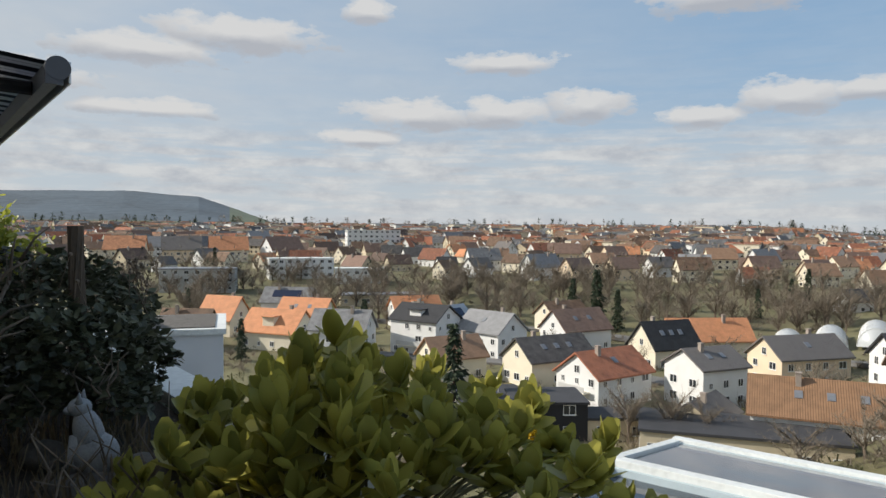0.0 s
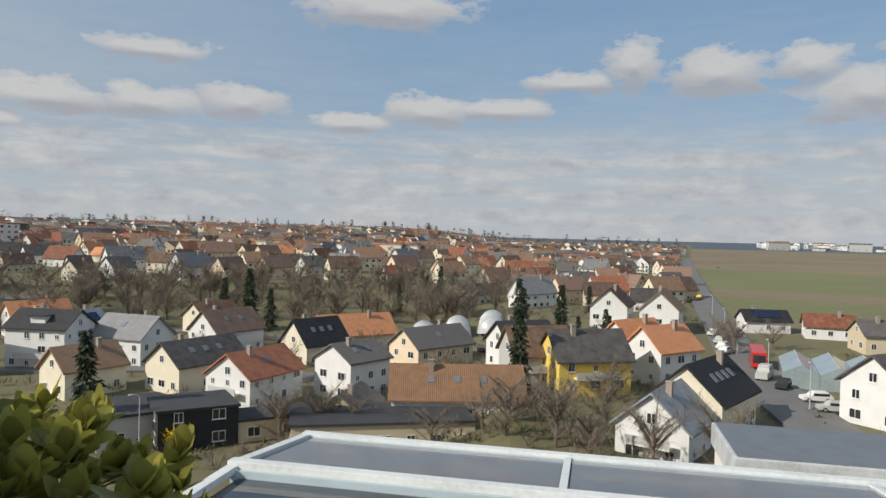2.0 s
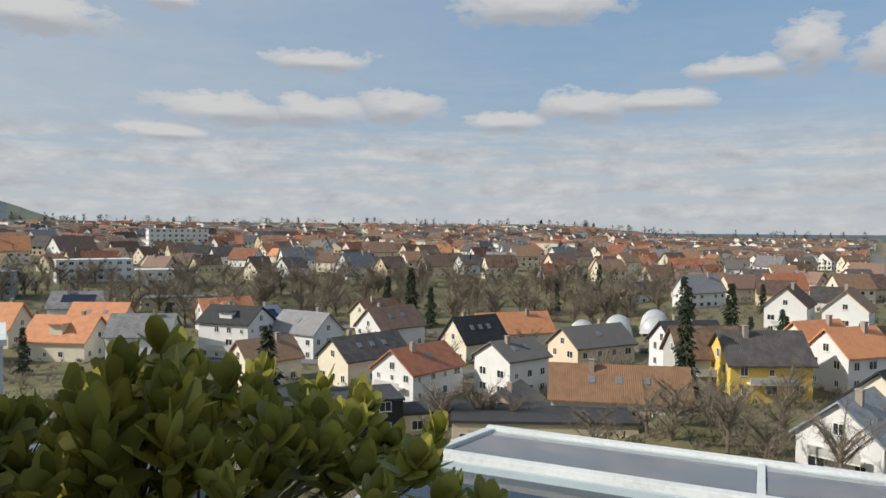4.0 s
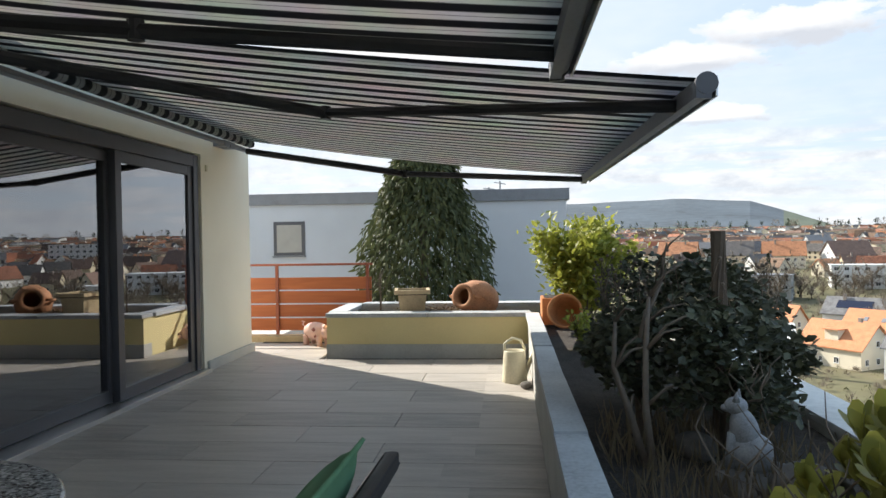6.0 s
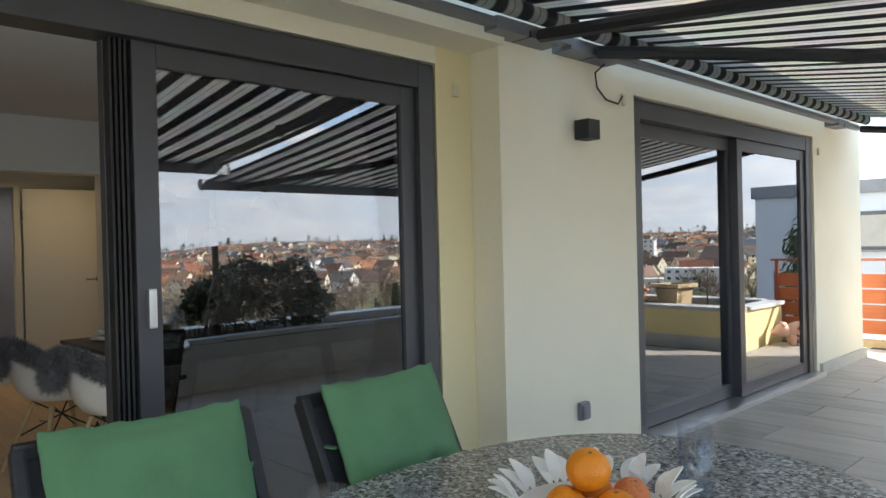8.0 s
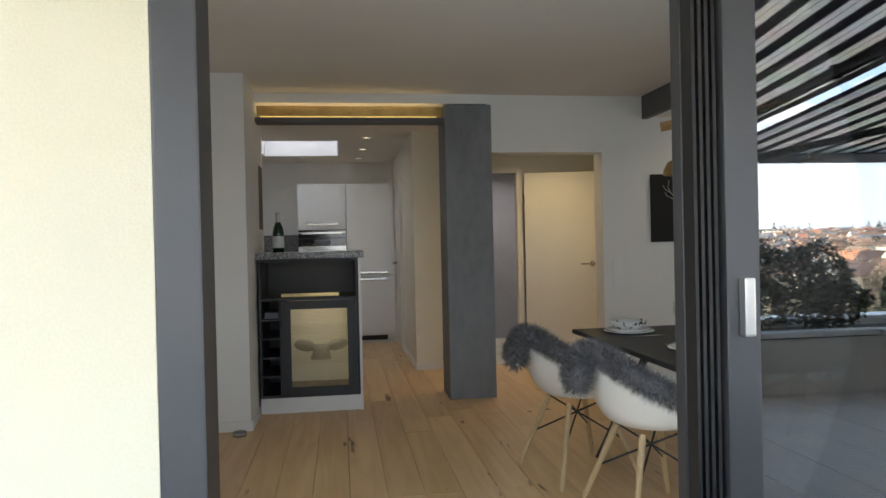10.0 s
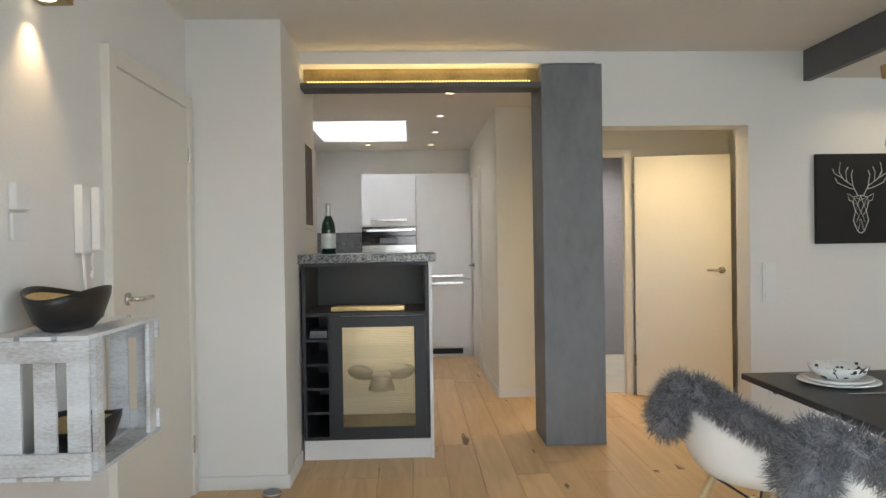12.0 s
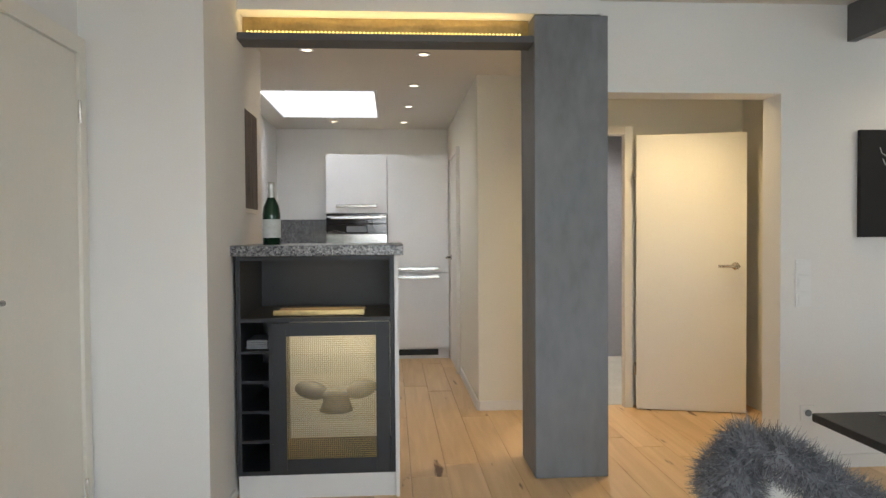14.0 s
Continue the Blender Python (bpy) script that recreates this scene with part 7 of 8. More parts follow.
struct("wall_closing_left", cube(-2.85, -2.6, 0.6, 8.6, -0.3, 2.5), M_WHITE, "white closing wall")
struct("wall_closing_back", cube(-2.85, 8.78, 8.62, 8.8, -0.3, 2.5), M_RENDER, "yellow rendered rear wall")
struct("wall_inner_reveal", cube(-0.10, -0.003, 0.362, 0.598, 0, 2.21), M_WHITE, "white plastered door reveal")
struct("ceiling_drop", cube(2.99, 8.38, 0.62, 4.31, 2.295, 2.46), M_CEIL, "lowered ceiling panel over the dining table")
struct("trim_ceiling_drop", cube(2.94, 2.988, 0.62, 4.312, 2.275, 2.468), M_GREYBEAM, "dark grey edge of the lowered ceiling")
for nm, a in (("left", (-0.733, -0.72, 0.6, 2.58)), ("left_b", (-0.733, -0.72, 3.58, 3.635)), ("pier", (-0.735, -0.226, 3.634, 3.648)), ("pier_side", (-0.238, -0.225, 3.65, 4.08)), ("kitchen_end", (1.13, 1.60, 5.695, 5.708)), ("kitchen_right", (1.117, 1.129, 5.71, 6.98)), ("back", (2.58, 6, 4.30, 4.313)), ("hall", (3.02, 3.098, 5.745, 5.758))):
    struct("baseboard_" + nm, cube(a[0], a[1], a[2], a[3], 0, 0.07, 0.003), M_WHITE, "low white skirting board")
column = struct("column", cube(1.252, 1.635, 4.28, 4.66, 0.0, 2.385, 0.006), M_CONCRETE, "dark grey concrete-plastered column")
trough = struct("light_trough", cube(-0.238, 1.250, 4.29, 4.44, 2.242, 2.260), M_GREYBEAM, "dark timber trough with a warm light strip")
part("fascia", cube(-0.238, 1.250, 4.275, 4.29, 2.242, 2.276, 0.003), M_GREYBEAM, trough)
part("back_board", cube(-0.238, 1.250, 4.425, 4.44, 2.262, 2.394), M_BRASS, trough, "golden lit back board")
strip = bmesh.new()
for k in range(72):
    bmesh.ops.create_icosphere(strip, subdivisions=1, radius=0.007, matrix=Matrix.Translation((-0.19 + 0.0193 * k, 4.30, 2.285)))
part("light_strip", strip, M_LED, trough, "row of small warm lights")["kind"] = "stuff"
part("strip_rail", cube(-0.20, 1.235, 4.30, 4.312, 2.261, 2.281), M_GREYBEAM, trough)
# skylight
sk = struct("window_skylight", cube(-0.52, 0.41, 6.30, 7.62, 2.76, 2.785), M_SKYLIGHT, "milky skylight pane in the kitchen ceiling")
for nm, a in (("a", (-0.517, -0.50, 6.303, 7.617)), ("b", (0.39, 0.407, 6.303, 7.617)), ("c", (-0.499, 0.389, 6.303, 6.32)), ("d", (-0.499, 0.389, 7.60, 7.617))):
    struct("trim_skylight_" + nm, cube(*a, 2.385, 2.76), M_GLOSSWHITE, "white skylight lining")


def area(name, m, sx, sy, energy, col):
    l = new(name, bpy.data.lights.new(name, "AREA"))
    l.data.shape, l.data.size, l.data.size_y, l.data.energy, l.data.color = "RECTANGLE", sx, sy, energy, col
    l.matrix_basis = m
    return l


area("skylight_light", pose(-0.055, 6.96, 2.74), 0.9, 1.25, 0.46, (0.97, 0.97, 1.0))
area("light_strip_light", pose(0.5, 4.36, 2.295, 180), 1.4, 0.03, 0.065, (1.0, 0.70, 0.30))
area("door_daylight", pose(1.4, 0.45, 1.15, 90, 0, 0), 2.6, 2.0, 1.5, (0.78, 0.90, 1.0))
area("window_daylight", pose(5.9, 0.5, 1.15, 90, 0, 0), 2.9, 2.0, 1.9, (0.82, 0.92, 1.0))


def spotlight(x, y, z, w, col=(1.0, 0.78, 0.5)):
    s = thing("ceiling_spot", pose(x, y, z), "small round recessed ceiling spot, lit", "lamp", "recessed ceiling spots")
    part("ring", lathe(bmesh.new(), [(0.03, -0.001), (0.045, -0.001), (0.045, -0.006), (0.03, -0.008), (0.03, -0.001)], 20), M_STEEL, s, smooth=True)
    part("lens", lathe(bmesh.new(), [(0, -0.002), (0.03, -0.002), (0.028, -0.005), (0, -0.005)], 16), M_SPOT, s)
    l = new("spot_light", bpy.data.lights.new("spot_light", "SPOT"))
    l.data.energy, l.data.color, l.data.spot_size, l.data.spot_blend, l.data.shadow_soft_size = w, col, radians(150), 1.0, 0.03
    l.matrix_basis = pose(x, y, z - 0.02)


for x, y in ((0.014, 5.05), (0.726, 5.13), (0.695, 6.08), (0.68, 6.99), (0.656, 7.90), (-0.048, 7.86)):
    spotlight(x, y, Z_K, 0.13)
spotlight(3.40, 3.92, 2.295, 0.45)
spotlight(2.35, 5.0, 2.3, 2.9, (1.0, 0.74, 0.38))
spotlight(2.40, 7.2, 2.3, 2.7, (1.0, 0.9, 0.78))
spotlight(2.2, 6.6, 2.3, 2.6, (1.0, 0.85, 0.7))

# ---- the flat: doors and walls' things ----
def handle(parent, x, y, z, m, along=0.12, label="brushed steel door handle"):
    h = part("handle", tube(rod(bmesh.new(), (0, 0.0, 0), (0, -0.012, 0), 0.026, seg=18), [(0, -0.01, 0), (0, -0.045, 0), (0.02, -0.055, 0), (along, -0.055, 0)], 0.0095, 10), M_STEEL, parent, label, True)
    h.matrix_basis = m
    return h


fd = thing("door_flat", pose(-0.735, 2.62, 0), "closed white entrance door with a steel handle", "door")
fd["kind"] = "structure"
part("leaf", cube(0.004, 0.022, 0.07, 0.95, 0.005, 1.99, 0.003), M_DOORWHITE, fd)
for a in ((0.0, 0.035, 0.0, 0.068, 0, 2.06), (0.0, 0.035, 0.952, 1.015, 0, 2.06), (0.0, 0.035, 0.068, 0.952, 1.992, 2.06)):
    part("frame", cube(*a, 0.004), M_DOORWHITE, fd)
handle(fd, 0, 0, 0, pose(0.022, 0.155, 1.075, 0, 0, 90), 0.13)
part("lock", rod(bmesh.new(), (0.02, 0.155, 0.985), (0.030, 0.155, 0.985), 0.026, seg=18), M_STEEL, fd, "round steel lock plate")
for z in (0.22, 1.72):
    part("hinge", rod(bmesh.new(), (0.034, 0.955, z), (0.034, 0.955, z + 0.09), 0.007, seg=8), M_STEEL, fd)
ic = thing("intercom", pose(-0.733, 2.43, 1.265), "white wall intercom with a receiver and coiled cord", "intercom")
part("base", cube(0, 0.03, -0.05, 0.05, 0, 0.24, 0.008), M_PLASTIC, ic)
part("receiver", cube(0.032, 0.065, 0.005, 0.05, 0.01, 0.235, 0.012), M_PLASTIC, ic)
part("cord", tube(bmesh.new(), [(0.03, 0.02 + 0.008 * math.cos(k * 1.3), -0.012 * k + 0.008 * math.sin(k * 1.3)) for k in range(20)] + [(0.03, -0.01, -0.22), (0.03, -0.035, -0.12), (0.025, -0.04, 0.0)], 0.005, 6), M_PLASTIC, ic, smooth=True)
ts = thing("thermostat", pose(-0.733, 2.02, 1.40), "small white wall thermostat above a switch", "thermostat")
part("body", cube(0, 0.025, -0.04, 0.04, 0, 0.08, 0.005), M_PLASTIC, ts)
part("switch", cube(0, 0.012, -0.04, 0.04, -0.09, -0.01, 0.004), M_PLASTIC, ts)
wlamp = thing("uplight", pose(-0.733, 2.12, 2.06), "grey metal wall lamp throwing light up and down", "lamp")
part("housing", cube(0.0, 0.10, -0.075, 0.075, 0.0, 0.17, 0.004), M_BRASS, wlamp)
part("lens", lathe(bmesh.new(), [(0, -0.003), (0.028, -0.003), (0.026, 0.0), (0, 0.0)], 14, pose(0.05, 0, 0)), M_SPOT, wlamp)
for rx in (0, 180):
    l = new("uplight_light", bpy.data.lights.new("uplight_light", "SPOT"))
    l.data.energy, l.data.color, l.data.spot_size, l.data.spot_blend, l.data.shadow_soft_size = 0.38, (1.0, 0.70, 0.38), radians(80), 0.8, 0.02
    l.matrix_basis = pose(-0.683, 2.12, 2.05 if rx == 0 else 2.24, rx)
for k, z in enumerate((0.95, 1.035, 1.12)):
    sw = thing("light_switch", pose(2.70, 4.313, z - 0.04), "white square light switch", "switch", "light switches")
    part("plate", cube(-0.042, 0.042, -0.010, 0, -0.041, 0.041, 0.003), M_PLASTIC, sw)
    part("rocker", cube(-0.028, 0.028, -0.015, -0.0105, -0.028, 0.028, 0.002), M_PLASTIC, sw)
sw = thing("wall_socket", pose(2.73, 4.313, 0.30), "white wall socket above the skirting", "socket")
part("plate", cube(-0.04, 0.04, -0.010, 0, -0.04, 0.04, 0.003), M_PLASTIC, sw)
part("well", lathe(bmesh.new(), [(0.0, 0.0), (0.018, 0.0), (0.018, 0.004), (0, 0.004)], 16, pose(0, -0.0105, 0, 90)), M_SHEETGREY, sw)
pic = thing("deer_picture", pose(3.285, 4.312, 1.522), "black canvas with a silver line drawing of a stag's head", "picture")
part("canvas", cube(-0.285, 0.285, -0.03, 0, -0.285, 0.285, 0.004), M_CANVAS, pic)
ln = bmesh.new()


def stroke(pts, r=0.0026):
    for s in (-1, 1):
        tube(ln, [(s * x, -0.033, z) for x, z in pts], r, 5)


stroke([(0.02, 0.02), (0.05, 0.08), (0.11, 0.12), (0.14, 0.17), (0.13, 0.23)])
stroke([(0.05, 0.08), (0.06, 0.15), (0.05, 0.18)])
stroke([(0.09, 0.11), (0.095, 0.17), (0.08, 0.20)])
stroke([(0.12, 0.13), (0.17, 0.16), (0.18, 0.19)])
stroke([(0.04, 0.06), (0.07, 0.065), (0.15, 0.10), (0.165, 0.13)])
stroke([(0.0, 0.02), (0.045, 0.01), (0.05, -0.03), (0.035, -0.08), (0.05, -0.14), (0.02, -0.21), (0.0, -0.22)])
stroke([(0.05, 0.01), (0.085, 0.03), (0.075, -0.01), (0.05, -0.02)])
stroke([(0.0, 0.02), (0.02, -0.04), (0.035, -0.08), (0.012, -0.11), (0.0, -0.09), (0.02, -0.04)], 0.0018)
stroke([(0.012, -0.11), (0.03, -0.15), (0.0, -0.13), (0.012, -0.18), (0.02, -0.21)], 0.0018)
stroke([(0.05, -0.03), (0.02, -0.04), (0.045, 0.01), (0.0, -0.01)], 0.0018)
part("drawing", ln, M_THREAD, pic, "fine silver lines")
bk = thing("bark_picture", pose(-0.278, 4.68, 1.68), "narrow framed print of dark bark on the wall end", "picture")
part("frame", cube(0, 0.02, -0.22, 0.22, -0.29, 0.29, 0.004), M_DOORWHITE, bk)
part("print", cube(0.021, 0.023, -0.195, 0.195, -0.265, 0.265), M_PRINT, bk)
hd = thing("door_bath", pose(2.262, 5.66, 0, 0, 0, -15), "open cream bathroom door with a brass-toned handle", "door")
hd["kind"] = "structure"
part("leaf", cube(0.0, 0.74, -0.035, 0.005, 0.006, 1.955, 0.003), M_DOORWHITE, hd)
handle(hd, 0, 0, 0, pose(0.665, -0.036, 1.03), -0.12)
for z in (0.25, 1.65):
    part("hinge", rod(bmesh.new(), (-0.008, -0.03, z), (-0.008, -0.03, z + 0.09), 0.008, seg=8), M_STEEL, hd)
df = struct("frame_bath_door", cube(2.19, 2.252, 5.69, 5.76, 0, 2.03, 0.004), M_DOORWHITE, "cream bathroom door frame")
part("head", cube(1.61, 2.19, 5.69, 5.76, 1.97, 2.03, 0.004), M_DOORWHITE, df)
wc = thing("toilet", pose(2.05, 7.3, 0), "white wall-hung toilet with a closed lid", "toilet")
part("bowl", lathe(bmesh.new(), [(0, 0.10), (0.11, 0.12), (0.16, 0.25), (0.185, 0.40), (0, 0.40)], 24, Matrix.Diagonal((1, 1.35, 1, 1))), M_CERAMIC, wc, smooth=True)
part("lid", lathe(bmesh.new(), [(0, 0.402), (0.19, 0.402), (0.192, 0.42), (0.18, 0.43), (0, 0.432)], 24, Matrix.Diagonal((1, 1.35, 1, 1))), M_CERAMIC, wc, smooth=True)
part("mount", cube(-0.2, 0.2, 0.2, 0.44, 0.0, 1.05, 0.01), M_CERAMIC, wc)
kd = thing("door_kitchen", pose(1.128, 7.02, 0), "white door in the kitchen side wall", "door")
kd["kind"] = "structure"
part("leaf", cube(-0.025, -0.002, 0.05, 0.74, 0.005, 1.98, 0.003), M_DOORWHITE, kd)
for a in ((-0.035, -0.001, 0.0, 0.048, 0, 2.04), (-0.035, -0.001, 0.742, 0.78, 0, 2.04), (-0.035, -0.001, 0.048, 0.742, 1.982, 2.04)):
    part("frame", cube(*a, 0.003), M_DOORWHITE, kd)
handle(kd, 0, 0, 0, pose(-0.025, 0.62, 1.03, 0, 0, -90), 0.11)

# ---- bar and kitchen ----
bar = thing("bar_cabinet", pose(-0.222, 4.10, 0), "black bar cabinet with open shelf, bottle rack and wire door", "cabinet")
W_ = 0.75
part("plinth", cube(0, W_, 0.02, 0.6, 0, 0.118), M_GLOSSWHITE, bar, "white plinth")
part("side_panel", cube(0, 0.02, 0, 0.60, 0.12, 1.17, 0.002), M_BLACKWOOD, bar)
part("side_panel", cube(W_ - 0.022, W_, 0, 0.60, 0.12, 1.17, 0.002), M_BLACKWOOD, bar)
part("end_panel", cube(W_ + 0.001, W_ + 0.02, -0.003, 0.60, 0, 1.17, 0.002), M_GLOSSWHITE, bar, "white end panel")
part("back_panel", cube(0.02, W_ - 0.022, 0.57, 0.59, 0.12, 1.17), M_BLACKWOOD, bar)
part("top_panel", cube(0.02, W_ - 0.022, 0.002, 0.57, 1.15, 1.17), M_BLACKWOOD, bar)
part("bottom_panel", cube(0.02, W_ - 0.022, 0.002, 0.57, 0.12, 0.14), M_BLACKWOOD, bar)
part("shelf", cube(0.02, W_ - 0.022, 0.002, 0.57, 0.855, 0.875), M_BLACKWOOD, bar)
part("divider", cube(0.15, 0.168, 0.002, 0.57, 0.14, 0.855), M_BLACKWOOD, bar)
for k in range(4):
    part("rack_shelf", cube(0.02, 0.15, 0.004, 0.5, 0.275 + 0.143 * k, 0.289 + 0.143 * k), M_BLACKWOOD, bar)
dr = part("door", cube(0.17, 0.235, -0.018, 0.002, 0.142, 0.853, 0.002), M_BLACKWOOD, bar)
part("stile", cube(W_ - 0.09, W_ - 0.024, -0.018, 0.002, 0.142, 0.853, 0.002), M_BLACKWOOD, dr)
part("rail", cube(0.235, W_ - 0.09, -0.018, 0.002, 0.142, 0.20, 0.002), M_BLACKWOOD, dr)
part("rail", cube(0.235, W_ - 0.09, -0.018, 0.002, 0.79, 0.853, 0.002), M_BLACKWOOD, dr)
wire = bmesh.new()
for k in range(46):
    x = 0.235 + 0.425 * k / 45
    bx(wire, x - 0.0008, x + 0.0008, -0.010, -0.008, 0.20, 0.79)
for k in range(60):
    z = 0.20 + 0.59 * k / 59
    bx(wire, 0.235, W_ - 0.09, -0.008, -0.006, z - 0.0008, z + 0.0008)
part("wire_mesh", wire, M_BRASS, dr, "fine brass wire mesh")["kind"] = "stuff"
for z in (0.36, 0.59):
    part("inner_shelf", cube(0.172, W_ - 0.024, 0.02, 0.55, z + 0.008, z + 0.018), M_CLEAR, bar, "glass shelf").visible_shadow = False
part("inner_back", cube(0.17, W_ - 0.024, 0.555, 0.568, 0.14, 0.85), M_CREAM, bar, "pale back panel")
area("bar_light", pose(0.22, 4.35, 0.845), 0.4, 0.25, 0.09, (1.0, 0.82, 0.55))
area("bar_shelf_light", pose(0.15, 4.45, 1.145), 0.45, 0.1, 0.03, (1.0, 0.8, 0.5))
vase = thing("sculpted_bowl", pose(0.23, 4.30, 0.378), "grey two-winged sculpted bowl behind the wire door", "bowl")
bm = bmesh.new()
for s in (-1, 1):
    bmesh.ops.create_icosphere(bm, subdivisions=3, radius=1, matrix=Matrix.Translation((s * 0.125, 0, 0.105)) @ Matrix.Rotation(radians(-s * 12), 4, "Y") @ Matrix.Diagonal((0.085, 0.06, 0.045, 1)))
bmesh.ops.create_icosphere(bm, subdivisions=3, radius=1, matrix=Matrix.Translation((0, 0, 0.085)) @ Matrix.Diagonal((0.11, 0.05, 0.03, 1)))
lathe(bm, [(0, 0), (0.085, 0), (0.07, 0.04), (0.06, 0.08), (0, 0.09)], 20)
part("body", bm, M_SHEETGREY, vase, smooth=True)
board = thing("tray", pose(0.16, 4.22, 0.877), "shallow wooden tray on the open bar shelf", "tray")
part("base", cube(-0.22, 0.22, -0.05, 0.22, 0, 0.012, 0.004), M_SHELF, board)
part("lip", cube(-0.22, 0.22, -0.055, -0.045, 0.002, 0.028, 0.003), M_BRASS, board)
nap = thing("napkin_stack", pose(-0.135, 4.15, 0.72), "small stack of grey cloths in the bottle rack", "cloth")
for k in range(4):
    part("cloth", cube(-0.05, 0.05, 0, 0.2, 0.001 + 0.011 * k, 0.011 + 0.011 * k, 0.003), M_SHEETGREY, nap)
wt = solo("worktop", cube(-0.022, 0.795, -0.03, 0.62, 0, 0.05, 0.006), M_GRANITE2, pose(-0.222, 4.10, 1.172), "grey granite worktop on the bar cabinet", "worktop")
bt_ = thing("champagne_bottle", pose(-0.08, 4.28, 1.223), "dark green champagne bottle with silver foil and pale label", "bottle")
part("body", lathe(bmesh.new(), [(0, 0), (0.043, 0), (0.044, 0.15), (0.038, 0.19), (0.018, 0.235), (0.0155, 0.24), (0, 0.241)], 26), M_BOTTLE, bt_, smooth=True)
part("foil", lathe(bmesh.new(), [(0.019, 0.22), (0.0165, 0.26), (0.016, 0.285), (0.0185, 0.295), (0.017, 0.312), (0, 0.314)], 20), M_FOIL, bt_, smooth=True)
lb = part("label", lathe(bmesh.new(), [(0.0446, 0.035), (0.0448, 0.036), (0.0448, 0.125), (0.0446, 0.126)], 26), M_LABEL, bt_, smooth=True)
wg = thing("wine_glass", pose(0.19, 4.30, 1.262, 0, 96, 0), "clear wine glass lying on the worktop", "glass", "glasses on the bar")
GOB = lambda: lathe(bmesh.new(), [(0, 0), (0.034, 0.001), (0.033, 0.004), (0.005, 0.010), (0.004, 0.085), (0.02, 0.10), (0.037, 0.135), (0.034, 0.19), (0.0325, 0.19), (0.0355, 0.135), (0.019, 0.103), (0, 0.094)], 24)
gl_ = wg
part("bowl", GOB(), M_CLEAR, wg, smooth=True).matrix_basis = pose(0, 0, -0.1)
wg2 = thing("wine_glass", pose(0.10, 4.42, 1.262, 0, 94, 25), "clear wine glass lying on the worktop", "glass", "glasses on the bar")
part("bowl", GOB(), M_CLEAR, wg2, smooth=True).matrix_basis = pose(0, 0, -0.1)

Y_K = 7.81


def tall_front(name, x0, x1, z0, z1, label, hz):
    c = thing(name, pose(x0, Y_K, 0), label, "cabinet", "kitchen tall units")
    part("body", cube(0, x1 - x0, 0.022, 0.6, z0, z1), M_GLOSSWHITE, c)
    part("front", cube(0.002, x1 - x0 - 0.002, 0, 0.02, z0 + 0.002, z1 - 0.002, 0.002), M_GLOSSWHITE, c)
    if hz:
        h = part("handle", cube(0.10, x1 - x0 - 0.10, -0.032, -0.022, hz, hz + 0.028, 0.004), M_STEEL, c, "flat steel bar handle")
        part("post", cube(0.12, 0.13, -0.022, 0, hz + 0.01, hz + 0.018), M_STEEL, h)
        part("post", cube(x1 - x0 - 0.13, x1 - x0 - 0.12, -0.022, 0, hz + 0.01, hz + 0.018), M_STEEL, h)


tall_front("kitchen_cabinet", -0.13, 0.475, 1.47, 2.055, "white upper cabinet above the ovens", 1.53)
tall_front("fridge_cabinet", 0.479, 1.09, 0.875, 2.055, "tall white fridge cabinet front", 0.90)
tall_front("freezer_cabinet", 0.479, 1.09, 0.12, 0.870, "lower white freezer cabinet front", 0.815)
tall_front("oven_cabinet", -0.13, 0.475, 0.12, 0.86, "white cabinet below the ovens", 0.8)
kp = struct("kitchen_plinth", cube(-0.13, 1.09, Y_K + 0.05, Y_K + 0.07, 0, 0.118), M_GLOSSWHITE, "white kitchen plinth with a vent")
part("vent", cube(0.52, 0.98, Y_K + 0.04, Y_K + 0.05, 0.035, 0.095), M_ALU_DARK, kp, "dark slotted vent")
for nm, z0, z1 in (("coffee_machine", 1.365, 1.465), ("oven", 0.865, 1.362)):
    o = thing("built_in_" + nm, pose(-0.128, Y_K - 0.004, z0), "built-in steel and black glass " + nm.replace("_", " "), "oven")
    h = z1 - z0
    part("front", cube(0, 0.60, 0, 0.5, 0, h, 0.003), M_GLOSSBLACK, o)
    part("trim", cube(0, 0.60, -0.012, -0.001, h * 0.62, h * 0.80, 0.002), M_STEEL, o)
    part("handle", rod(bmesh.new(), (0.05, -0.05, h * 0.55), (0.55, -0.05, h * 0.55), 0.009), M_STEEL, o)
    part("display", cube(0.20, 0.40, -0.004, -0.0005, h * 0.84, h * 0.96), M_SHEETGREY, o)
base = thing("kitchen_base_unit", pose(-0.70, 5.2, 0), "white kitchen base units with a granite top along the wall", "cabinet")
part("body", cube(0, 0.56, 0, 3.2, 0.1, 0.88), M_GLOSSWHITE, base)
part("worktop", cube(0, 0.59, -0.02, 3.2, 0.882, 0.92, 0.004), M_GRANITE2, base)
sp = struct("splashback", cube(-0.70, -0.14, 8.40, 8.418, 0.92, 1.42), M_GRANITE2, "grey granite splashback")

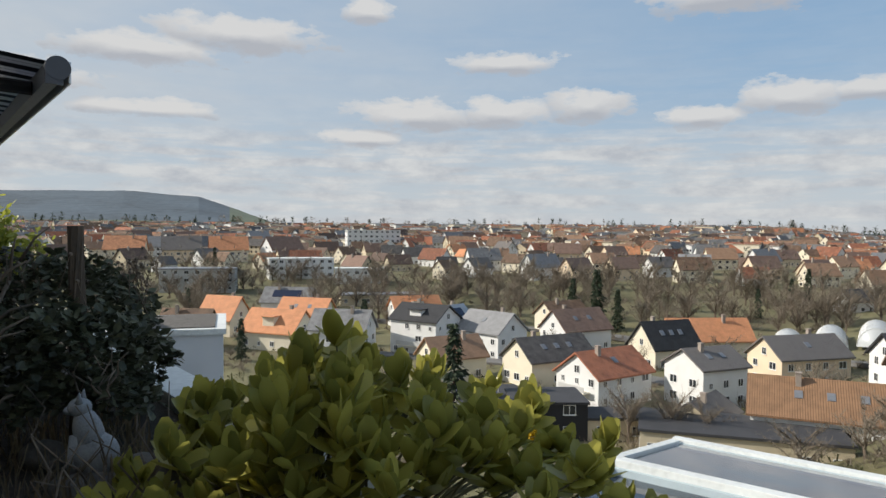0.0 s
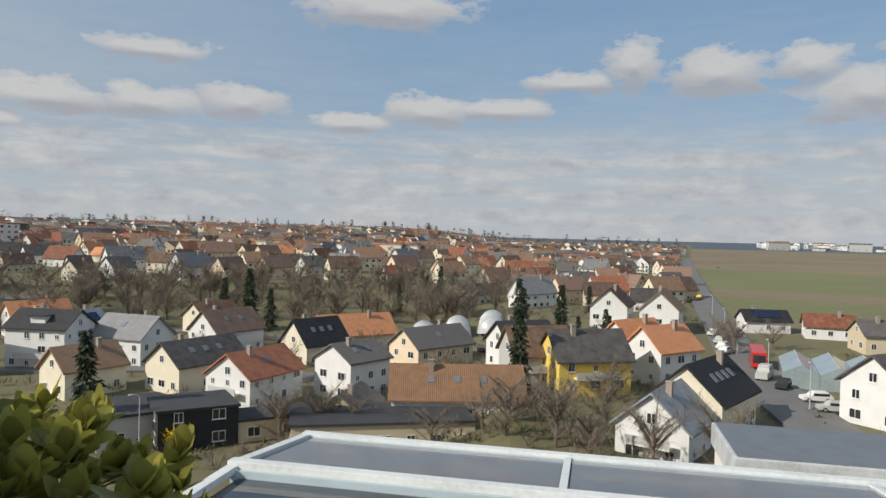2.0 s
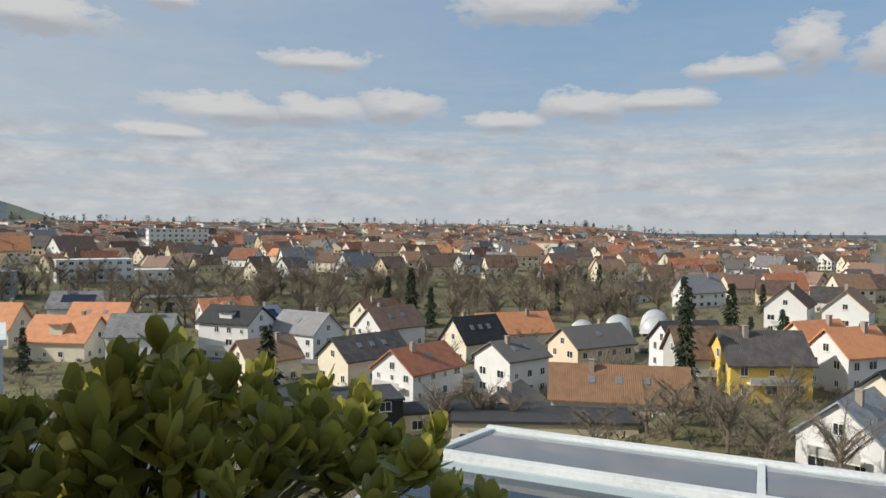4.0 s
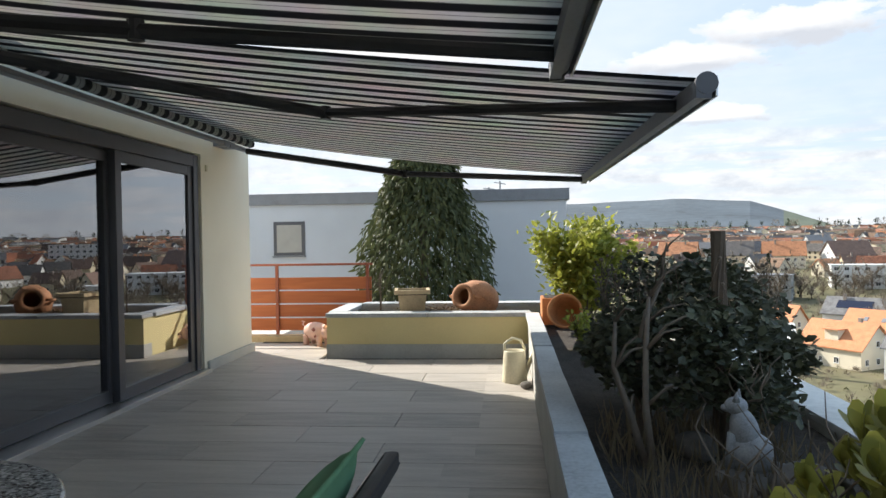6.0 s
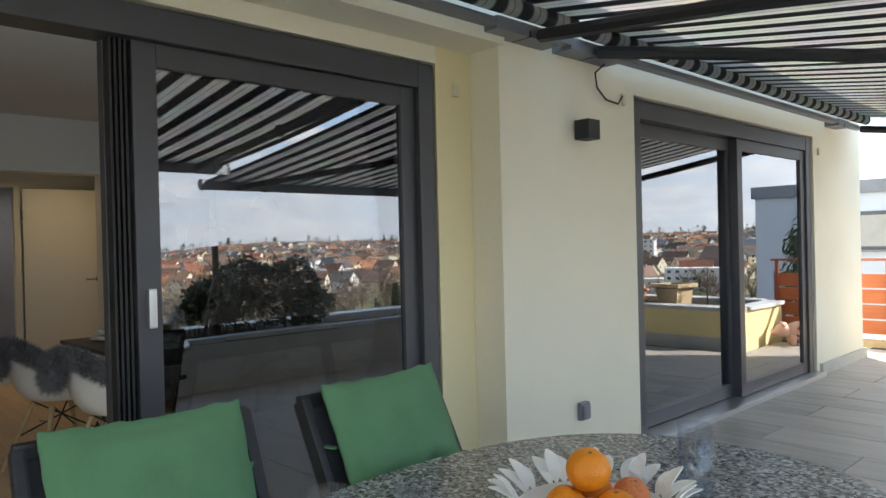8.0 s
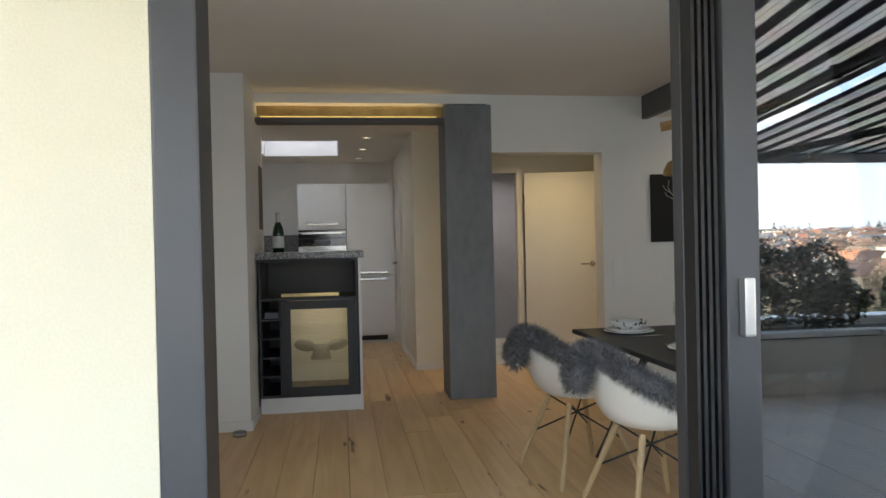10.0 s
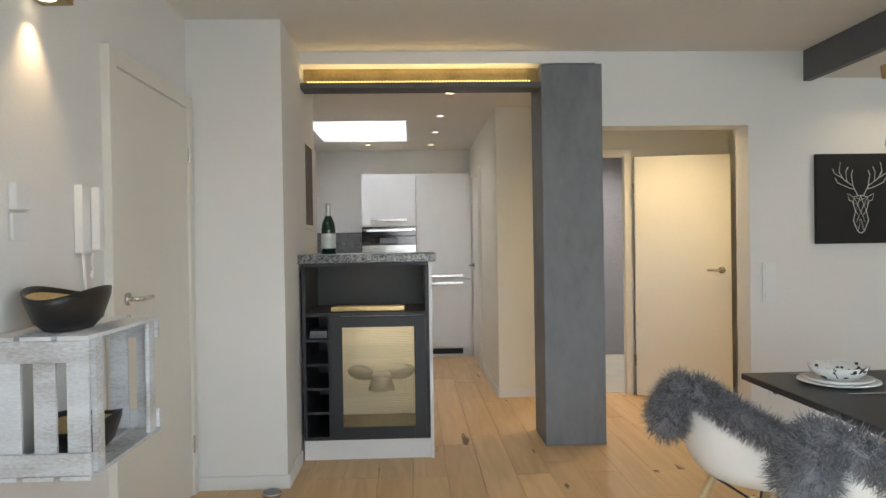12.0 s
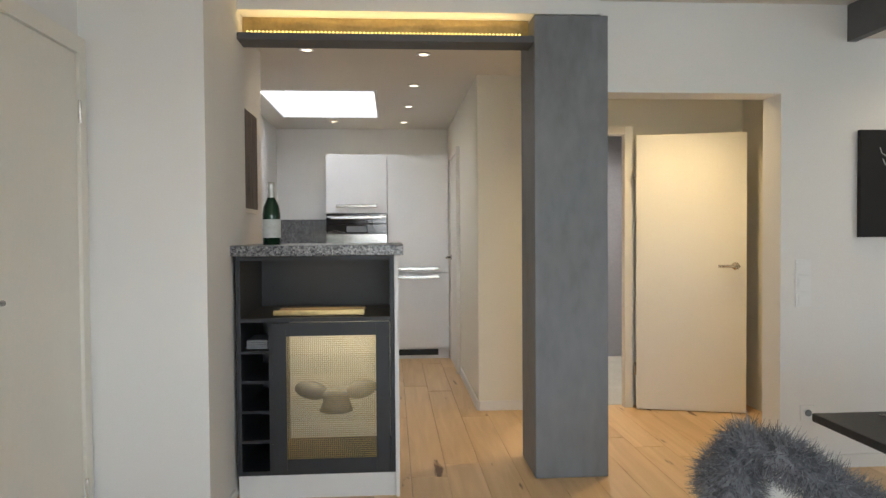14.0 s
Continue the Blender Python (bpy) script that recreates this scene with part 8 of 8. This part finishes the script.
# ---- crate, bowls, dining things ----
cr8 = thing("wooden_crate", pose(-0.733, 1.84, 0.66), "whitewashed wooden fruit crate fixed to the wall as a shelf", "crate")
CW, CL, CH = 0.285, 0.54, 0.37
for y in (0.0, CL - 0.015):
    for z in (0.0, CH - 0.06):
        part("rail", cube(0, CW, y, y + 0.015, z, z + 0.06, 0.002), M_CRATE, cr8)
    for x in (0.03, 0.125, 0.215):
        part("slat", cube(x, x + 0.06, y + 0.016 if y == 0 else y - 0.013, y + 0.028 if y == 0 else y - 0.001, 0.0, CH, 0.002), M_CRATE, cr8)
for x in (0.0, 0.10, 0.20):
    part("top_board", cube(x, x + 0.085, -0.002, CL + 0.002, CH + 0.001, CH + 0.013, 0.002), M_CRATE, cr8)
    part("bottom_board", cube(x, x + 0.085, -0.002, CL + 0.002, -0.013, -0.001, 0.002), M_CRATE, cr8)
for y in (0.04, CL - 0.10):
    part("post", cube(CW - 0.014, CW, y, y + 0.05, 0.0, CH, 0.002), M_CRATE, cr8)


def oval_bowl(x, y, z, s, label):
    b = thing("oval_bowl", pose(x, y, z, 0, 0, 0), label, "bowl", "black oval bowls")
    bm, bi = bmesh.new(), bmesh.new()
    lathe(bm, [(0, 0), (0.10, 0), (0.14, 0.03), (0.175, 0.10), (0.18, 0.125), (0.172, 0.127), (0.166, 0.11)], 36)
    lathe(bi, [(0.166, 0.11), (0.13, 0.045), (0.09, 0.02), (0, 0.018)], 36)
    for q in (bm, bi):
        for v in q.verts:
            v.co.z += 0.22 * v.co.x ** 2 / 0.18 * (v.co.z / 0.12)
            v.co.y *= 1.25
            v.co.x *= 0.78
            v.co *= s
    part("shell", bm, M_BOWLBLACK, b, smooth=True)
    part("lining", bi, M_BOWLWOOD, b, "pale wood lining", True)


oval_bowl(-0.585, 2.02, 1.046, 0.76, "black oval bowl with a pale wood lining on the crate")
oval_bowl(-0.575, 2.09, 0.664, 0.68, "smaller black bowl with a pale wood lining inside the crate")

dt = thing("dining_table", pose(2.85, 1.95, 0), "black dining table with slanted legs, laid for a meal", "table")
part("tabletop", cube(-1.10, 1.10, -0.75, 0.72, 0.715, 0.74, 0.006), M_TABLEBLACK, dt)
for sx in (-1, 1):
    for sy in (-1, 1):
        part("leg", slab_between(bmesh.new(), (sx * 0.72, sy * 0.42, 0.714), (sx * 0.98, sy * 0.62, 0.0), 0.09, 0.035), M_TABLEBLACK, dt)


def plate_set(x, y, label):
    p = thing("plate", pose(x, y, 0.741), label, "plate", "laid places")
    part("charger", lathe(bmesh.new(), [(0, 0), (0.09, 0), (0.14, 0.012), (0.138, 0.016), (0.085, 0.005), (0, 0.005)], 32), M_CHINA, p, smooth=True)
    part("plate", lathe(bmesh.new(), [(0, 0.006), (0.08, 0.006), (0.12, 0.022), (0.118, 0.026), (0.078, 0.012), (0, 0.011)], 32), M_CHINA, p, smooth=True)
    bw = thing("soup_bowl", pose(x, y, 0.753), "white china bowl with black dots on the plates", "bowl", "laid places")
    part("body", lathe(bmesh.new(), [(0, 0), (0.05, 0), (0.09, 0.03), (0.105, 0.055), (0.102, 0.057), (0.085, 0.032), (0.045, 0.006), (0, 0.006)], 32), M_DOTS, bw, smooth=True)
    for s, n in ((-0.19, "fork"), (0.19, "knife")):
        c = thing(n, pose(x + 0.02, y + s, 0.742), f"steel {n} beside the plate", "cutlery", "laid places")
        part("shank", cube(-0.10, 0.02, -0.005, 0.005, 0, 0.003, 0.001), M_STEEL, c)
        part("blade" if n == "knife" else "tines", cube(0.02, 0.10, -0.009, 0.009, 0, 0.003, 0.001), M_STEEL, c)


plate_set(2.0, 2.42, "stack of white china plates on the black table")
plate_set(2.05, 1.72, "stack of white china plates on the black table")
for x, y in ((2.16, 2.12), (2.24, 2.20)):
    g = thing("wine_glass", pose(x, y, 0.741), "clear stemmed wine glass on the dining table", "glass", "laid places")
    part("bowl", GOB(), M_CLEAR, g, smooth=True)
vs = thing("tulip_vase", pose(2.45, 2.2, 0.741), "glass vase with yellow and white tulips", "vase")
part("vase", lathe(bmesh.new(), [(0, 0), (0.05, 0), (0.055, 0.02), (0.06, 0.18), (0.057, 0.18), (0.05, 0.02), (0, 0.012)], 24), M_CLEAR, vs, smooth=True)
tl = random.Random(3)
pe, lv, sm = bmesh.new(), bmesh.new(), bmesh.new()
for k in range(14):
    a = k * 2.4
    p = Vector((0.13 * math.cos(a) * tl.uniform(0.4, 1.1), 0.13 * math.sin(a) * tl.uniform(0.4, 1.1), tl.uniform(0.27, 0.40)))
    tube(sm, [(0.02 * math.cos(a), 0.02 * math.sin(a), 0.02), p * 0.6, p], 0.004, 5)
    for j in range(6):
        b = j * 1.047
        add_leaf(pe, aim(p, (0.45 * math.cos(b), 0.45 * math.sin(b), 1), 0.3), leaf_verts(0.055, 0.035, 0.25, 3))
    for j in range(2):
        add_leaf(lv, aim((0, 0, 0.12), (math.cos(a + j), math.sin(a + j), tl.uniform(0.5, 1.5))), leaf_verts(0.26, 0.045, -0.3, 4))
part("stem", sm, M_TULIP, vs)
part("leaf", lv, M_TULIP, vs)
part("bloom", pe, M_PETAL, vs, "yellow-white petals")


def shell_chair(m, label, fur_seed=None):
    """A moulded armchair shell on splayed wooden legs with black struts; it faces +x."""
    c = thing("shell_chair", m, label, "chair", "chairs at the dining table")
    bm = bmesh.new()
    n, k = 26, 9
    rows = []
    for j in range(k + 1):
        u = j / k
        row = []
        for i in range(n):
            a = 2 * math.pi * i / n
            back = 0.5 - 0.5 * math.cos(a)
            rim = 0.11 + 0.215 * back ** 1.8
            r = 0.07 + 0.205 * u ** 0.55
            row.append(bm.verts.new((r * math.cos(a) * 1.0 - 0.03 * back * u, r * math.sin(a) * 1.08, 0.43 + rim * u ** 2.4)))
        rows.append(row)
    for a, b in zip(rows, rows[1:]):
        for i in range(n):
            bm.faces.new((a[i], a[(i + 1) % n], b[(i + 1) % n], b[i]))
    bm.faces.new(rows[0])
    sh = part("shell", bm, M_SHELLWHITE, c, "white moulded seat shell", True)
    sh.modifiers.new("thickness", "SOLIDIFY").thickness = 0.008
    for sx in (-1, 1):
        for sy in (-1, 1):
            part("leg", rod(bmesh.new(), (sx * 0.11, sy * 0.11, 0.41), (sx * 0.24, sy * 0.24, 0), 0.016, 0.012, 10), M_SHELF, c, "light wooden leg")
    for q in (((-0.18, -0.18, 0.2), (0.11, 0.11, 0.41)), ((0.18, -0.18, 0.2), (-0.11, 0.11, 0.41)), ((-0.18, 0.18, 0.2), (0.11, -0.11, 0.41)), ((0.18, 0.18, 0.2), (-0.11, -0.11, 0.41))):
        part("strut", rod(bmesh.new(), *q, 0.005, seg=6), M_BLACKWOOD, c)
    if fur_seed is not None:
        rg_ = random.Random(fur_seed)
        fur = thing("sheepskin", m, "shaggy grey sheepskin thrown over the chair back", "fur", "sheepskins")
        core, hair = bmesh.new(), bmesh.new()
        path = [Vector(p) for p in ((-0.355, 0.03, 0.63), (-0.35, 0.02, 0.71), (-0.315, 0.0, 0.775), (-0.285, -0.09, 0.765), (-0.235, -0.18, 0.715), (-0.16, -0.235, 0.66), (-0.06, -0.255, 0.605), (0.05, -0.25, 0.565))]
        fine_ = []
        for a, b in zip(path, path[1:]):
            fine_ += [a.lerp(b, t / 6) for t in range(6)]
        for q, p in enumerate(fine_):
            w = (0.08 if fur_seed == 1 else 0.095) + 0.02 * math.sin(q * 0.5)
            bmesh.ops.create_icosphere(core, subdivisions=1, radius=1, matrix=Matrix.Translation(p) @ Matrix.Diagonal((0.042, w, 0.042, 1)))
            for h in range(330):
                a, e = rg_.uniform(0, 6.283), rg_.uniform(-1, 1)
                s = math.sqrt(1 - e * e)
                d = Vector((math.cos(a) * s, e, math.sin(a) * s))
                b0 = p + Vector((d.x * 0.042, d.y * w, d.z * 0.042))
                dd = (d + Vector((rg_.uniform(-0.5, 0.5), rg_.uniform(-0.5, 0.5), rg_.uniform(-0.7, 0.3)))).normalized()
                t_ = b0 + dd * rg_.uniform(0.02, 0.045)
                sd = dd.cross(Vector((rg_.uniform(-1, 1), rg_.uniform(-1, 1), 1))).normalized() * 0.0016
                hair.faces.new([hair.verts.new(v) for v in (b0 - sd, b0 + sd, t_)])
        part("hide", core, M_FUR, fur, "", True)["kind"] = "stuff"
        part("hair", hair, M_FUR, fur)["kind"] = "stuff"
    return c


shell_chair(pose(1.66, 2.34, 0, 0, 0, 12), "white moulded armchair under a grey sheepskin", 1)
shell_chair(pose(1.78, 1.66, 0, 0, 0, 8), "white moulded armchair under a grey sheepskin, near the window", 2)
shell_chair(pose(3.4, 2.95, 0, 0, 0, -90), "white moulded armchair behind the dining table")

pend = thing("pendant_lamp", pose(2.55, 2.45, 0), "pendant lamp with dull brass domes hung from a driftwood branch", "lamp")
br_ = bmesh.new()
tube(br_, [(-0.25, 0.15, 1.93), (0, 0.05, 1.97), (0.35, -0.1, 2.03), (0.8, -0.25, 2.0)], [0.028, 0.032, 0.03, 0.026], 9)
for v in br_.verts:
    v.co += 0.008 * Vector((noise.noise(v.co * 12), noise.noise(v.co * 12 + Vector((5, 0, 0))), noise.noise(v.co * 9)))
part("branch", br_, M_DRIFT, pend, "driftwood branch", True)
for x, y, z in ((-0.15, 0.11, 1.64), (0.18, -0.02, 1.36), (0.5, -0.15, 1.6)):
    d = part("shade", lathe(bmesh.new(), [(0.10, 0.0), (0.097, 0.03), (0.075, 0.075), (0.03, 0.10), (0.022, 0.10), (0.07, 0.07), (0.093, 0.03), (0.097, 0.0), (0.10, 0.0)], 28, pose(x, y, z)), M_BRASS, pend, "dull brass dome", True)
    part("cap", rod(bmesh.new(), (x, y, z + 0.098), (x, y, z + 0.15), 0.022, seg=14), M_STEEL, d, "chrome cap")
    part("bulb", lathe(bmesh.new(), [(0, -0.004), (0.028, 0.01), (0.034, 0.035), (0.02, 0.06), (0, 0.062)], 14, pose(x, y, z)), M_BULB, d, smooth=True)
    part("cord", rod(bmesh.new(), (x, y, z + 0.15), (x, y, Z_C if x + 2.55 < 3.0 else 2.3), 0.004, seg=6), M_SHEETGREY, pend)
ds = thing("floor_puck", pose(-0.30, 3.52, 0), "small dark steel door stop on the oak floor", "door stop")
part("body", lathe(bmesh.new(), [(0, 0), (0.045, 0), (0.047, 0.012), (0.044, 0.03), (0, 0.032)], 22), M_SHEETGREY, ds, smooth=True)
part("ring", lathe(bmesh.new(), [(0.046, 0.012), (0.05, 0.014), (0.05, 0.022), (0.046, 0.024)], 22), M_STEEL, ds, smooth=True)

# ---- floors, piece by piece ----
fl = bpy.data.objects["floor"]
PLANK = [mesh_of("plank", cube(-0.094, 0.094, -L_ / 2 + 0.002, L_ / 2 - 0.002, -0.013, 0.0, 0.0015), M_OAK) for L_ in (1.2, 1.8, 2.2)]
pr = random.Random(21)
for i in range(31):
    x = -0.72 + 0.19 * i + 0.095
    y = 0.37 - pr.uniform(0, 1.6)
    while y < 8.4:
        k = pr.randrange(3)
        L_ = (1.2, 1.8, 2.2)[k]
        if y + L_ > 0.5 and not (x > 1.6 and y > 5.78) and not (x > 3.2 and y > 4.2):
            piece("plank", PLANK[k], fl, pose(x, max(y, 0.362 - 0.0) + L_ / 2, pr.uniform(-0.0006, 0.0006)))
        y = max(y, 0.362) + L_
ft = bpy.data.objects["floor_terrace"]
TILE = mesh_of("tile", cube(-0.197, 0.197, -0.597, 0.597, -0.02, 0.0, 0.002), M_TILE)
TILES = mesh_of("short_tile", cube(-0.197, 0.197, -0.297, 0.297, -0.02, 0.0, 0.002), M_TILE)
for i in range(30):
    x = -2.4 + 0.4 * i
    ylo = -3.30 if x < 8.3 else -0.98
    y = 0.12 if x < 8.8 else 2.0
    if i % 2:
        piece("tile", TILES, ft, pose(x, y - 0.3, 0))
        y -= 0.6
    while y > ylo:
        if y - 1.2 < ylo - 0.1:
            piece("tile", TILES, ft, pose(x, max(y - 0.3, ylo + 0.30), pr.uniform(-0.0008, 0.0008)))
            y -= 0.6
        else:
            piece("tile", TILE, ft, pose(x, y - 0.6, pr.uniform(-0.0008, 0.0008)))
            y -= 1.2
